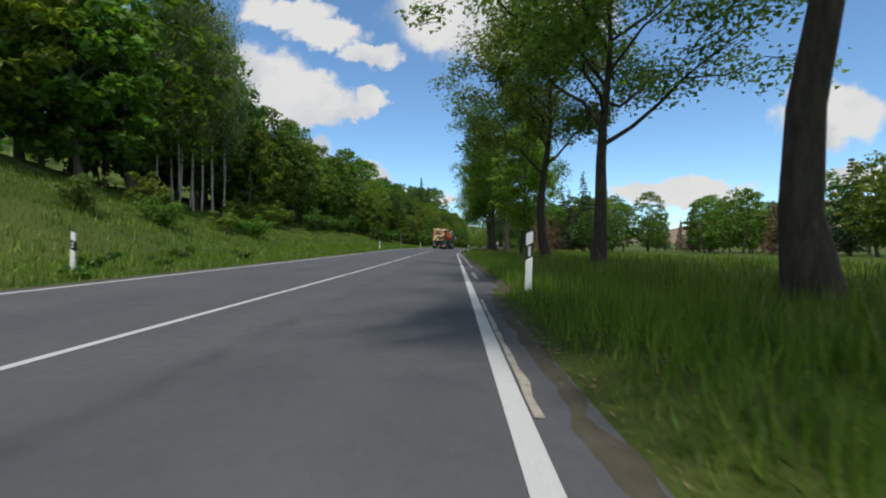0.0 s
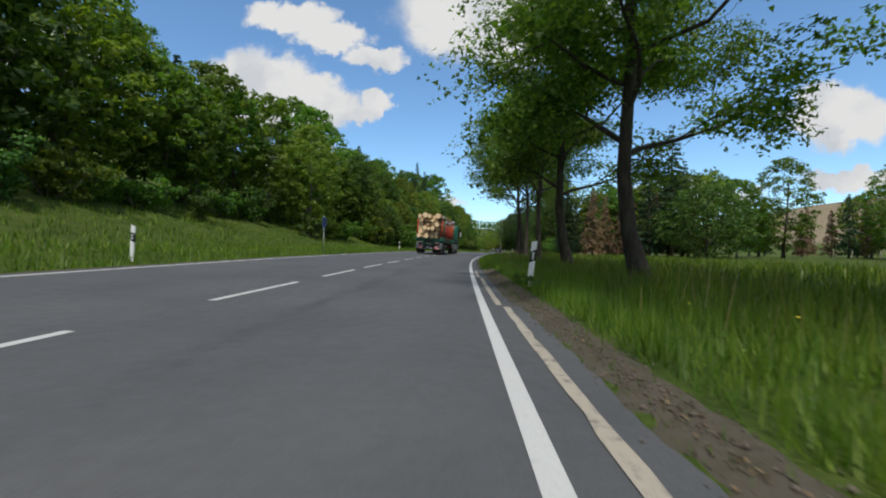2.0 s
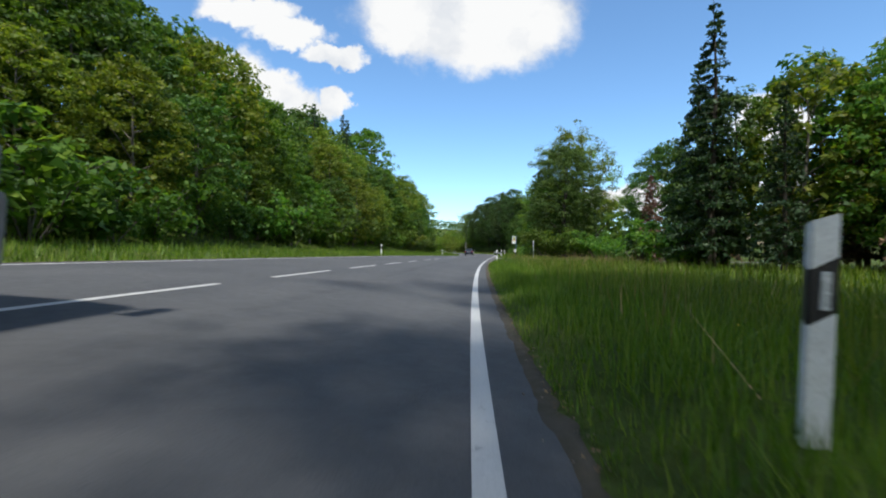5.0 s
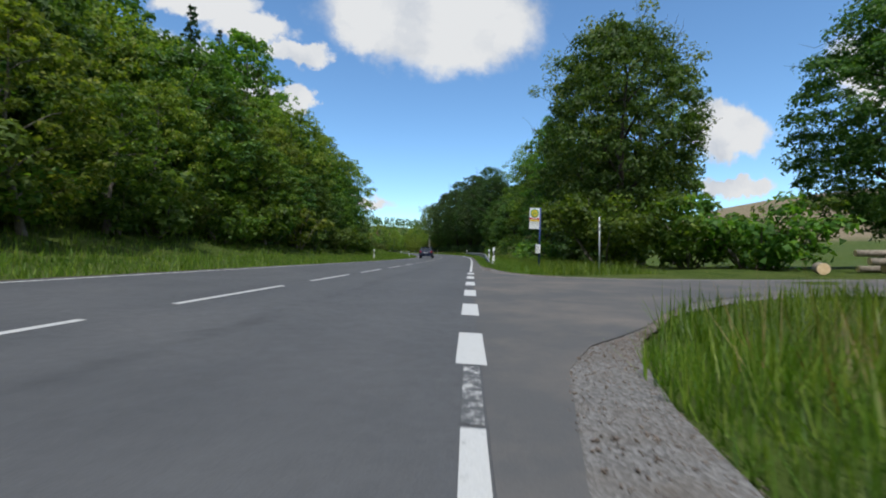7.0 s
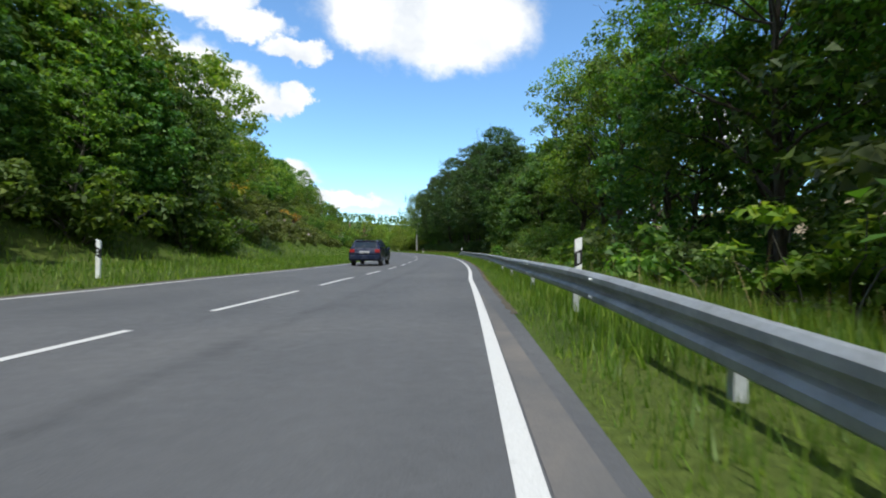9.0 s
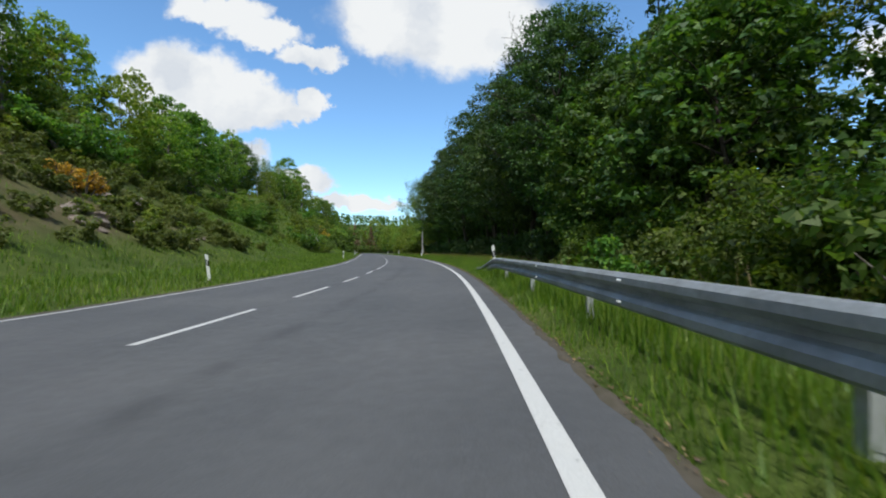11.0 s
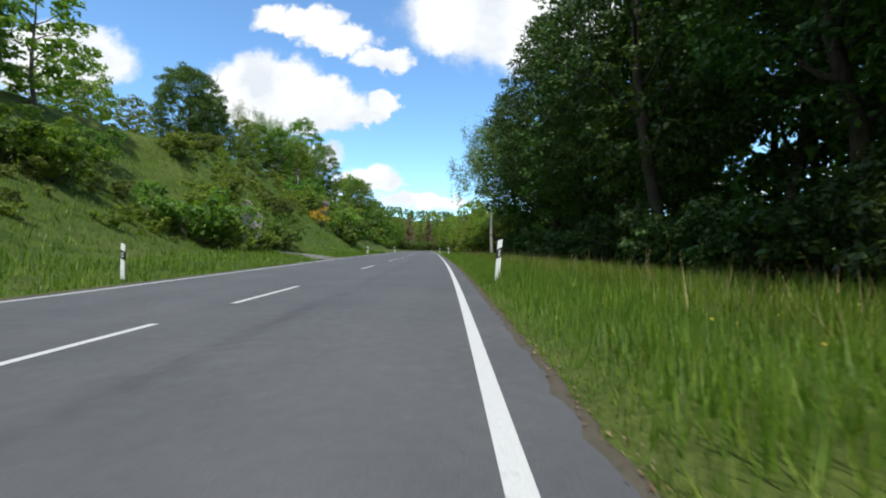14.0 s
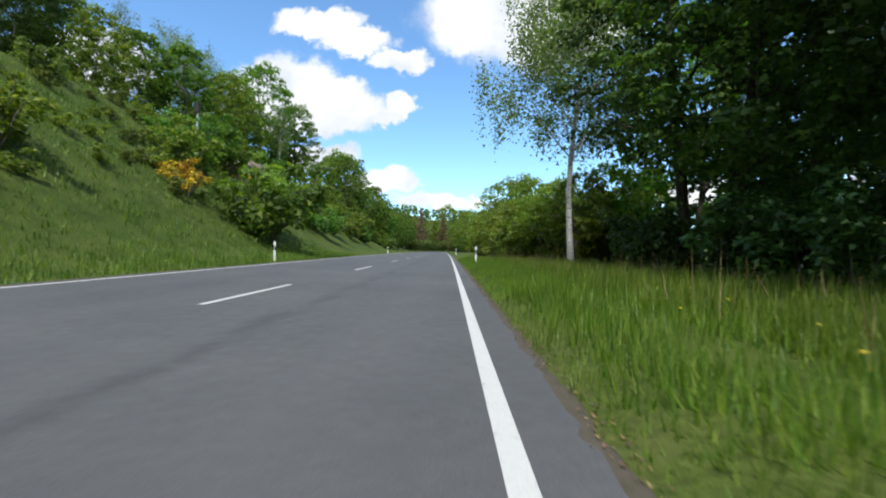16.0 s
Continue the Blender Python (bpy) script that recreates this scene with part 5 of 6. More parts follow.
for i, (a, d) in enumerate(((318, 410), (330, 440), (345, 430), (352, 470), (372, 450), (392, 480), (410, 440), (430, 500), (300, 430), (455, 470), (340, 500), (500, 520))):
    grow("bare", a, d, 1.0 + .25 * ((i * 7) % 3), i, "bare spruces on the cleared hill")


# ---- grass ----
def blades(name, regions, material, label, seed, single=False, dense=1.0):
    """Grass blades over stretches: (y0, y1, v0, v1, per square metre, height, width)."""
    rng = np.random.default_rng(seed)
    vs, fs, o = [], [], 0
    for y0, y1, v0, v1, per, h, w in regions:
        n = int((y1 - y0) * (v1 - v0) * per * dense)
        y, v = rng.uniform(y0, y1, n), rng.uniform(v0, v1, n)
        if v0 > 0:      # the junction stays clear
            bare = (y > np.interp(v, *APRON_NEAR) - .1) & (y < np.interp(v, *APRON_FAR) + .1)
            y, v = y[~bare], v[~bare]
        else:           # and so does the gravel track
            t = np.clip((-v - RW - .25) / 6.5, 0, 1)
            bare = (np.abs(y - 303 - t ** 1.4 * 6) < 3 * (1 - .55 * t ** .6)) & (-v - RW < 6.8)
            y, v = y[~bare], v[~bare]
        n = len(y)
        x, yy = plan(y, v)
        z = height(y, v) - .03
        clump = .55 + .75 * np.array([noise.noise(Vector((a * .9, b * .9, seed))) + .5 for a, b in zip(x[::1], yy[::1])]) if n < 220000 else np.ones(n)
        edge = np.clip((np.minimum(np.abs(v - SHOULDER), np.abs(v + RW + .4)) + .22) / .8, .42, 1)
        hh = h * rng.uniform(.55, 1.2, n) * np.clip(clump, .45, 1.3) * edge
        hh = np.where((y > 161) & (y < 174) & (np.abs(v - 1.15) < .35), hh * .45, hh)     # mown along the low end of the rail
        ww = w * rng.uniform(.7, 1.3, n)
        a, lean = rng.uniform(0, 2 * np.pi, n), rng.normal(.16, .22, n)
        d = np.stack([np.cos(a), np.sin(a), np.zeros(n)], 1)
        s = np.stack([-np.sin(a), np.cos(a), np.zeros(n)], 1) * ww[:, None] * .5
        p = np.stack([x, yy, z], 1)
        up = np.array([0, 0, 1.0])
        tip = p + d * (hh * lean * 1.6)[:, None] + up * (hh * (1 - np.abs(lean) * .35))[:, None]
        if single:
            vs.append(np.stack([p - s, p + s, tip], 1).reshape(-1, 3))
            fs.append(np.arange(3 * n).reshape(n, 3) + o)
            o += 3 * n
        else:
            mid = p + d * (hh * lean * .5)[:, None] + up * (hh * .58)[:, None]
            vs.append(np.stack([p - s, p + s, mid - s * .8, mid + s * .8, tip], 1).reshape(-1, 3))
            b = np.arange(n)[:, None] * 5 + o
            fs.append(np.concatenate([b + [0, 1, 2], b + [1, 3, 2], b + [2, 3, 4]]))
            o += 5 * n
    ob = new(name, fast_mesh(name, np.concatenate(vs), np.concatenate(fs), material))
    return tagged(ob, label, "grass", kind="stuff")


blades("verge_grass", [(8, 65, .60, .80, 150, .15, .012), (62, 345, .40, .54, 260, .12, .010), (-1, 9, .30, .58, 200, .12, .010), (8, 43, .78, 1.7, 420, .34, .013), (43, 62, .98, 1.7, 420, .36, .013), (43, 62, .80, 1.0, 60, .16, .013), (-1, 8, .56, 1.7, 420, .34, .015), (62, 345, .48, 1.7, 440, .32, .013), (-1, 345, 1.7, 2.8, 260, .40, .014)], M["grass"], "lush green grass on the road verge", 1, True)
blades("meadow_grass", [(-1, 130, 2.4, 4.4, 190, .46, .014), (-1, 130, 4.4, 7, 95, .50, .024), (155, 345, 2.4, 4.4, 190, .46, .014), (155, 345, 4.4, 7.5, 85, .48, .024), (-1, 130, 7, 22, 11, .55, .06), (129, 149, 2, 12, 60, .5, .026)], M["grass"], "tall green meadow grass", 2, True)
blades("bank_grass", [(-1, 345, -RW - 4.5, -RW - .5, 60, .34, .030), (-1, 222, -RW - 17, -RW - 4.5, 22, .36, .055), (222, 258, -RW - 8, -RW - 4.5, 22, .30, .045), (222, 258, -RW - 20, -RW - 8, 5, .26, .05), (258, 345, -RW - 20, -RW - 4.5, 22, .36, .055)], M["grass"], "green grass on the road bank", 3, True)
blades("grass_stalks", [(-1, 130, 1.6, 7, 3.0, .85, .014), (136, 142, 2.0, 8, 22, .85, .014), (128, 146, 7, 15, 10, .9, .02), (225, 345, 2.6, 6, 5, .85, .014), (170, 226, 2.6, 6, 3, .85, .014)], M["straw"], "dry pale grass stalks above the meadow", 4, True)


def flowers():
    rng = np.random.default_rng(12)
    y = np.concatenate([rng.uniform(225, 340, 1500), rng.uniform(30, 110, 260)])
    v = rng.uniform(1.0, 5.5, len(y))
    x, yy = plan(y, v)
    c = np.stack([x, yy, height(y, v) + rng.uniform(.22, .45, len(y))], 1)
    p, f = leaf_cards(rng, c, .015, .9, 2.5)
    tagged(new("meadow_flowers", fast_mesh("meadow_flowers", p, f, M["flower"])), "small yellow meadow flowers", "flower", kind="stuff")


flowers()


def loose_stones():
    """Loose pebbles on the gravel and along the shoulder."""
    rng = np.random.default_rng(21)
    va = rng.uniform(.5, 3.2, 5200)
    near, far = np.interp(va, *APRON_NEAR), np.interp(va, *APRON_FAR)
    inner = np.interp(va, *SIDE_NEAR)
    ya = np.where(rng.random(len(va)) < .6, near + (inner - near) * rng.random(len(va)), 0)
    outer = np.interp(va, *SIDE_FAR)
    ya = np.where(ya == 0, far + (outer - far) * rng.random(len(va)), ya)
    yb = rng.uniform(0, 345, 2600)
    yb = yb[(yb < 134) | (yb > 178)]
    vb = SHOULDER + np.where((yb > 8) & (yb < 65), .27, .06) + rng.normal(0, .07, len(yb))
    yc = rng.uniform(43, 61.5, 2400)
    vc = SHOULDER + .34 + rng.normal(0, .10, len(yc))
    y, v = np.concatenate([ya, yb, yc]), np.concatenate([va, vb, vc])
    x, yy = plan(y, v)
    c = np.stack([x, yy, height(y, v) + .016], 1)
    n = len(c)
    s = rng.uniform(.004, .013, n) * np.where(rng.random(n) < .06, 2.0, 1.0)
    k = np.array([[1, 0, 0], [0, 1, 0], [-1, 0, 0], [0, -1, 0], [0, 0, .7], [0, 0, -.7]], float)
    pts = c[:, None] + (k[None] * rng.uniform(.6, 1.3, (n, 6, 1)) + rng.normal(0, .15, (n, 6, 3))) * s[:, None, None]
    f = np.array([[0, 1, 4], [1, 2, 4], [2, 3, 4], [3, 0, 4], [1, 0, 5], [2, 1, 5], [3, 2, 5], [0, 3, 5]])
    fs = (np.arange(n)[:, None, None] * 6 + f[None]).reshape(-1, 3)
    tagged(new("loose_stones", fast_mesh("loose_stones", pts.reshape(-1, 3), fs, M["rock"])), "small grey loose stones on the gravel", "gravel", kind="stuff")


def leaf_litter():
    """Dry brown leaves and bits of grass on the shoulder."""
    rng = np.random.default_rng(22)
    y = np.concatenate([rng.uniform(0, 136, 5000), rng.uniform(180, 345, 7000)])
    v = SHOULDER + np.where((y > 8) & (y < 65), .33, .06) + rng.normal(0, .045, len(y))
    x, yy = plan(y, v)
    p, f = leaf_cards(rng, np.stack([x, yy, height(y, v) + .022], 1), .024, .6, 3.0)
    tagged(new("leaf_litter", fast_mesh("leaf_litter", p, f, M["litter"])), "dry brown leaf litter along the road edge", "leaves", kind="stuff")


loose_stones()
leaf_litter()


# ---- roadside things ----
def edge_pose(y, v, turn=0.0, dz=0.0, tilt=(0, 0)):
    """Pose on the ground beside the road, facing along it."""
    return Matrix.Translation(spot(y, v, dz)) @ Euler((radians(tilt[0]), radians(tilt[1]), -math.atan(float(edge_slope(y))) + radians(turn))).to_matrix().to_4x4()


def marker_post(y, v, side, tilt=(0, 0)):
    """Road marker post: white three-sided plastic post, slanting top, black band with a reflector."""
    ob = thing("marker_post", edge_pose(y, v, 0, -.03, tilt), "white plastic road marker post with black band and reflector", "marker post", "marker posts along the road")
    prof = [(-.055, -.045), (.055, -.045), (.062, -.028), (.02, .055), (-.02, .055), (-.062, -.028)]

    def prism(z0, z1, slant0, slant1, grow_by=0.0):
        bm = bmesh.new()
        a, b = [], []
        for px, py in prof:
            k = 1 + grow_by
            a.append(bm.verts.new((px * k, py * k, z0 + px * slant0)))
            b.append(bm.verts.new((px * k, py * k, z1 + px * slant1 - (py + .045) * .25 * (slant1 != 0 and z1 > .9))))
        n = len(a)
        for i in range(n):
            bm.faces.new((a[i], a[(i + 1) % n], b[(i + 1) % n], b[i]))
        bm.faces.new(a[::-1])
        bm.faces.new(b)
        return bm
    s = .55 * side
    part("body", prism(0, 1.05, 0, s * .6), M["post_white"], ob)
    part("black_band", prism(.60, .845, s, s, .035), M["post_black"], ob, "slanting black band")
    for w, zz in (((.022, .17), .722),) if side > 0 else (((.032, .055), .765), ((.032, .055), .685)):
        part("reflector", box(-w[0], w[0], -.058, -.045, zz - w[1] / 2, zz + w[1] / 2, .004), M["reflector"], ob, "glassy white reflector")
    return ob


for y, v, tilt in ((11.0, -9.9, (2, 3)), (54.8, -9.6, (0, 2)), (97.8, -10.2, (1, 2)), (139.5, -9.6, (0, 0)), (182.4, -9.9, (3, 3)), (231.6, -9.6, (4, -5)), (281.0, -9.4, (0, 1)), (326.8, -9.2, (0, 1)), (372, -9.3, (0, 0))):
    marker_post(y, v, -1, tilt)
for y, v, tilt in ((7.8, .95, (0, 1)), (52.6, 1.15, (2, 6)), (102.0, 1.45, (0, 2)), (138.0, .98, (0, 0)), (162.4, 1.2, (0, 2)), (178.4, 1.62, (0, 0)), (231.2, 1.55, (3, -6)), (279.2, 1.0, (-3, 5)), (330.5, 1.3, (0, 0)), (375, 1.1, (0, 0))):
    marker_post(y, v, 1, tilt)


def guard_rail(y0, y1):
    """Steel guard rail: two-wave beam in overlapping sections on posts, both ends led down to the ground."""
    def off(y):
        return float(np.interp(y, (164, 178, 200, 233), (1.20, 1.12, 1.03, .98)))

    ob = thing("guard_rail", Matrix.Translation(spot((y0 + y1) / 2, 1.05)), "grey galvanised steel guard rail with both ends sunk to the ground", "guard rail")
    back = ob.matrix_world.inverted()
    prof = [(.0, .155), (-.035, .148), (-.078, .118), (-.082, .068), (-.05, .035), (-.012, .018), (-.012, -.018), (-.05, -.035), (-.082, -.068), (-.078, -.118), (-.035, -.148), (.0, -.155)]

    def top(y):
        return float(smooth(y0, y0 + 14.5, y) * (1 - smooth(y1 - 7.5, y1, y))) * .47 - .05 - .10 * (1 - float(smooth(y0, y0 + 7, y)))

    def at(y, dv, dz):
        x, yy = plan(y, off(y) + dv)
        return back @ Vector((float(x), float(yy), float(height(y, off(y))) + top(y) + dz))
    y = y0
    while y < y1 - .1:
        e = min(y + 4.3, y1)
        bm = bmesh.new()
        rows = []
        for t in np.linspace(y, e + .12, 7):
            rows.append([bm.verts.new(at(t, a - .003 * (t > e), b)) for a, b in prof])
        outer = []
        for r, s in zip(rows, rows[1:]):
            for i in range(len(prof) - 1):
                bm.faces.new((r[i], s[i], s[i + 1], r[i + 1]))
        bmesh.ops.solidify(bm, geom=bm.faces[:], thickness=.004)
        beam = part("rail_section", bm, M["zinc"], ob)
        for dz in (.09, -.09):
            for k in (.04, .10):
                p = at(e + k - .1, -.088, dz)
                bm = bmesh.new()
                bmesh.ops.create_uvsphere(bm, u_segments=8, v_segments=5, radius=.016, matrix=Matrix.Translation(p))
                part("bolt", bm, M["zinc"], beam)
        y = e
    for k in range(-14, 6):
        y = float(np.interp(207.0 + 3.35 * k, STATION_Y, STATION))
        h = top(y) if y0 < y < y1 else 0
        if h > .16:
            bm = bmesh.new()
            for x0, x1, a, b in ((.03, .036, -.03, .03), (.03, .10, -.034, -.028), (.03, .10, .028, .034)):
                add_box(bm, x0, x1, a, b, -.5 - h, .12, 0)
            bmesh.ops.transform(bm, matrix=Matrix.Translation(at(y, .0, 0)) @ Euler((0, 0, -math.atan(float(edge_slope(y))))).to_matrix().to_4x4(), verts=bm.verts)
            part("rail_post", bm, M["zinc"], ob)
    return ob


guard_rail(162.8, 232.8)


def bus_stop(y, v):
    ob = thing("bus_stop_sign", edge_pose(y, v, 8, -.1, (0, 1.5)), "blue bus stop pole with white sign board and timetable case", "bus stop sign")
    part("pole", tube([(0, 0, 0), (0, 0, 2.95)], .035, 12), M["pole_blue"], ob, "dark blue steel pole")
    part("pole_cap", tube([(0, 0, 2.945), (0, 0, 2.975)], [.037, .02], 12), M["pole_blue"], ob)
    board = part("board", box(-.50, -.04, -.018, .012, 1.98, 2.93, .008), M["sign_white"], ob, "white board with coloured bands")
    part("board_frame", box(-.515, -.03, -.012, .016, 1.965, 2.945, .006), M["pole_blue"], ob, "blue edging of the board")

    def disc(r, y0, y1, mat, label):
        bm = lathe([(y0, r), (y1, r)], 36, "Y")
        bmesh.ops.transform(bm, matrix=Matrix.Translation((-.27, 0, 2.70)), verts=bm.verts)
        part("stop_disc", bm, mat, board, label)
    disc(.195, -.026, -.019, M["sign_green"], "green ring of the stop symbol")
    disc(.150, -.030, -.0265, M["sign_yellow"], "yellow disc of the stop symbol")
    bm = bmesh.new()
    for x0, x1, z0, z1 in ((-.345, -.305, 2.61, 2.79), (-.235, -.195, 2.61, 2.79), (-.345, -.195, 2.68, 2.72)):
        add_box(bm, x0, x1, -.036, -.031, z0, z1)
    part("letter_h", bm, M["sign_green"], board, "green letter H")
    part("name_band", box(-.49, -.05, -.025, -.019, 2.41, 2.49), M["sign_red"], board, "red stop name band")
    part("name_bar", box(-.40, -.14, -.029, -.026, 2.435, 2.465), M["sign_white"], board, "pale bar of lettering")
    part("route_band", box(-.49, -.05, -.025, -.019, 2.33, 2.40), M["sign_yellow"], board, "yellow route band")
    for z in (2.29, 2.23, 2.15, 2.07):
        part("line_bar", box(-.48, -.06, -.024, -.019, z - .006, z + .006), M["sign_grey"], board, "grey bar between line fields")
    case = part("timetable_case", box(-.20, .045, -.06, -.036, .86, 1.28, .01), M["sign_grey"], ob, "grey framed timetable case")
    part("timetable", box(-.185, .03, -.066, -.061, .88, 1.26), M["sign_white"], case, "white timetable sheet")
    for i in range(7):
        part("text_bar", box(-.165, -.165 + .13 + .04 * ((i * 3) % 2), -.070, -.0665, 1.21 - i * .045, 1.222 - i * .045), M["sign_grey"], case)
    return ob


bus_stop(158.3, 3.1)


def yield_sign(y, v):
    ob = thing("yield_sign", edge_pose(y, v, -106, -.1), "red and white yield sign on a thin grey pole", "road sign")
    part("pole", tube([(0, 0, 0), (0, 0, 2.45)], .03, 10), M["zinc"], ob)

    def tri_plate(r, y0, y1):
        bm = bmesh.new()
        pts = [(math.sin(radians(a)) * r, math.cos(radians(a)) * r) for a in (60, 180, 300)]
        soft = []
        for i in range(3):
            p, q, s = Vector(pts[i]), Vector(pts[i - 1]), Vector(pts[(i + 1) % 3])
            soft += [p + (q - p) * .1, p + (q - p) * .03 + (s - p) * .03, p + (s - p) * .1]
        a = [bm.verts.new((p.x, y0, 2.08 + p.y)) for p in soft]
        b = [bm.verts.new((p.x, y1, 2.08 + p.y)) for p in soft]
        for i in range(9):
            bm.faces.new((a[i], a[(i + 1) % 9], b[(i + 1) % 9], b[i]))
        bm.faces.new(a[::-1])
        bm.faces.new(b)
        return bm
    part("plate", tri_plate(.52, -.045, -.035), M["sign_grey"], ob, "grey metal back")
    part("red_rim", tri_plate(.51, -.05, -.0455), M["sign_red"], ob, "red triangular rim")
    part("white_field", tri_plate(.34, -.054, -.0505), M["sign_white"], ob, "white triangular field")
    for z in (1.95, 2.25):
        part("clamp", box(-.06, .06, -.04, .04, z, z + .04, .005), M["zinc"], ob)
    return ob


yield_sign(156.4, 5.3)


def bank_sign(y, v):
    ob = thing("back_of_sign", edge_pose(y, v, 80, -.1), "thin grey sign seen from its edge on the bank", "road sign")
    part("pole", tube([(0, 0, 0), (0, 0, 2.5)], .03, 10), M["zinc"], ob)
    part("plate", box(-.24, .24, -.045, -.035, 1.8, 2.4, .01), M["pole_blue"], ob, "blue sign plate")
    part("plate_back", box(-.25, .25, -.034, -.030, 1.79, 2.41, .01), M["sign_grey"], ob, "grey sign back")
    return ob


bank_sign(70.0, -9.2)


def log_mesh(r, length, seed, end_mat, bark_mat, parent, axis=1):
    """One log: knotty tapering bark body with pale sawn ends as its own parts."""
    rng = np.random.default_rng(seed)
    bm = bmesh.new()
    n, k = 9, 12
    rows = []
    for i in range(n):
        y = -length / 2 + length * i / (n - 1)
        f = 1.06 - .12 * i / (n - 1)
        cx, cz = .03 * math.sin(i * .8 + seed), .02 * math.cos(i * .6 + seed * 2)
        rows.append([bm.verts.new((cx + math.cos(t) * r * f * (1 + rng.normal(0, .025)), y, cz + math.sin(t) * r * f * (1 + rng.normal(0, .025)))) for t in np.linspace(0, 2 * np.pi, k, endpoint=False)])
    for a, b in zip(rows, rows[1:]):
        for j in range(k):
            bm.faces.new((a[j], a[(j + 1) % k], b[(j + 1) % k], b[j])).smooth = True
    bm.faces.new(rows[0])
    bm.faces.new(rows[-1][::-1])
    body = part("bark", bm, bark_mat, parent)
    for i, s in ((0, -1), (-1, 1)):
        y = s * (length / 2 + .004)
        bm = bmesh.new()
        f = (1.06 if s < 0 else .94) * .93
        cx, cz = .03 * math.sin((0 if s < 0 else n - 1) * .8 + seed), .02 * math.cos((0 if s < 0 else n - 1) * .6 + seed * 2)
        ring = [bm.verts.new((cx + math.cos(t) * r * f, y, cz + math.sin(t) * r * f)) for t in np.linspace(0, 2 * np.pi, 18, endpoint=False)]
        inner = [bm.verts.new((cx + math.cos(t) * r * f * .97, y + s * .006, cz + math.sin(t) * r * f * .97)) for t in np.linspace(0, 2 * np.pi, 18, endpoint=False)]
        for j in range(18):
            bm.faces.new((ring[j], ring[(j + 1) % 18], inner[(j + 1) % 18], inner[j]))
        bm.faces.new(inner)
        part("sawn_end", bm, end_mat, parent, "pale sawn wood")
    return body


def roadside_logs():
    r = random.Random(3)
    spots = [(0, 0, .17), (.42, .05, .20), (.86, 0, .18), (1.3, 0, .21), (.2, .34, .17), (.64, .38, .19), (1.08, .36, .18), (.42, .68, .18), (-.5, 0, .16), (1.8, 0, .16), (-1.1, 0, .15), (.86, .7, .16)]
    base = edge_pose(157.0, 19.6, 78)
    for i, (x, z, rad) in enumerate(spots):
        ob = thing("log", base @ Matrix.Translation((x, r.uniform(-.7, .7), z + rad + .02)) @ Euler((0, 0, r.uniform(-.09, .09))).to_matrix().to_4x4(), "weathered grey spruce log in a roadside pile", "log", "logs piled beside the side road")
        log_mesh(rad, r.uniform(3.6, 5.0), 40 + i, M["log_end"], M["log_grey"], ob)
    ob = thing("log", edge_pose(157.0, 14.4, -15) @ Matrix.Translation((0, 0, .26)), "short thick log end lying by the side road", "log", "logs piled beside the side road")
    log_mesh(.24, .5, 77, M["log_end"], M["log_grey"], ob)


roadside_logs()


def boulder(y, v, size, seed, flat=1.0):
    bm = bmesh.new()
    bmesh.ops.create_icosphere(bm, subdivisions=3, radius=1.0)
    off = Vector((seed * 7.3, seed * 1.7, 0))
    for q in bm.verts:
        d = q.co.copy()
        k = 1 + .38 * noise.fractal(d * 1.1 + off, 1.0, 2.0, 3) + .16 * abs(noise.noise(d * 3.1 + off)) + .05 * noise.noise(d * 8 + off)
        q.co = Vector((d.x * k * size[0], d.y * k * size[1], d.z * k * size[2]))
    me = bpy.data.meshes.new("rock_outcrop")
    bm.to_mesh(me)
    bm.free()
    me.materials.append(M["rock"])
    ob = new("rock_outcrop", me)
    ob.matrix_world = edge_pose(y, v, seed * 40, -.25 * size[2])
    return tagged(ob, "brown weathered rock outcrop in the grassy cutting", "rock", "rock outcrops in the cutting")


rr = random.Random(4)
for i in range(26):
    k = rr.uniform(.18, .5)
    boulder(rr.uniform(222, 254), -RW - rr.uniform(8.6, 14), (k, k * 1.5, k * .7), i + 1)
for i, (y, d, s) in enumerate(((350, 13.6, (2.0, 2.6, 2.2)), (353, 14.8, (1.6, 2.0, 1.8)), (347, 12.4, (1.0, 1.2, .8)))):
    boulder(y, -RW - d, s, i + 40)


def wing_wall(y, v):
    """Concrete wing wall set into the bank, its top sloping down to one end."""
    ob = thing("concrete_wing_wall", edge_pose(y, v, 38, -.1, (0, 0)), "pale weathered concrete wing wall on the bank", "wall")

    def prism(outline, y0, y1):
        bm = bmesh.new()
        a, b = [bm.verts.new((q, y0, z)) for q, z in outline], [bm.verts.new((q, y1, z)) for q, z in outline]
        for i in range(len(a)):
            bm.faces.new((a[i], a[i - 1], b[i - 1], b[i]))
        bm.faces.new(a)
        bm.faces.new(b[::-1])
        bmesh.ops.bevel(bm, geom=bm.edges[:], offset=.025, segments=2, affect="EDGES", clamp_overlap=True)
        return bm
    part("wall", prism([(-1.0, -.9), (.75, -.9), (.75, 2.5), (-.4, 4.0), (-1.0, 4.0)], -.2, .2), M["concrete"], ob)
    part("coping", prism([(.84, 2.42), (.84, 2.60), (-.36, 4.16), (-1.1, 4.16), (-1.1, 4.0), (-.46, 4.0)], -.27, .27), M["concrete"], ob, "slightly proud concrete coping")
    return ob


wing_wall(307.5, -16.2)


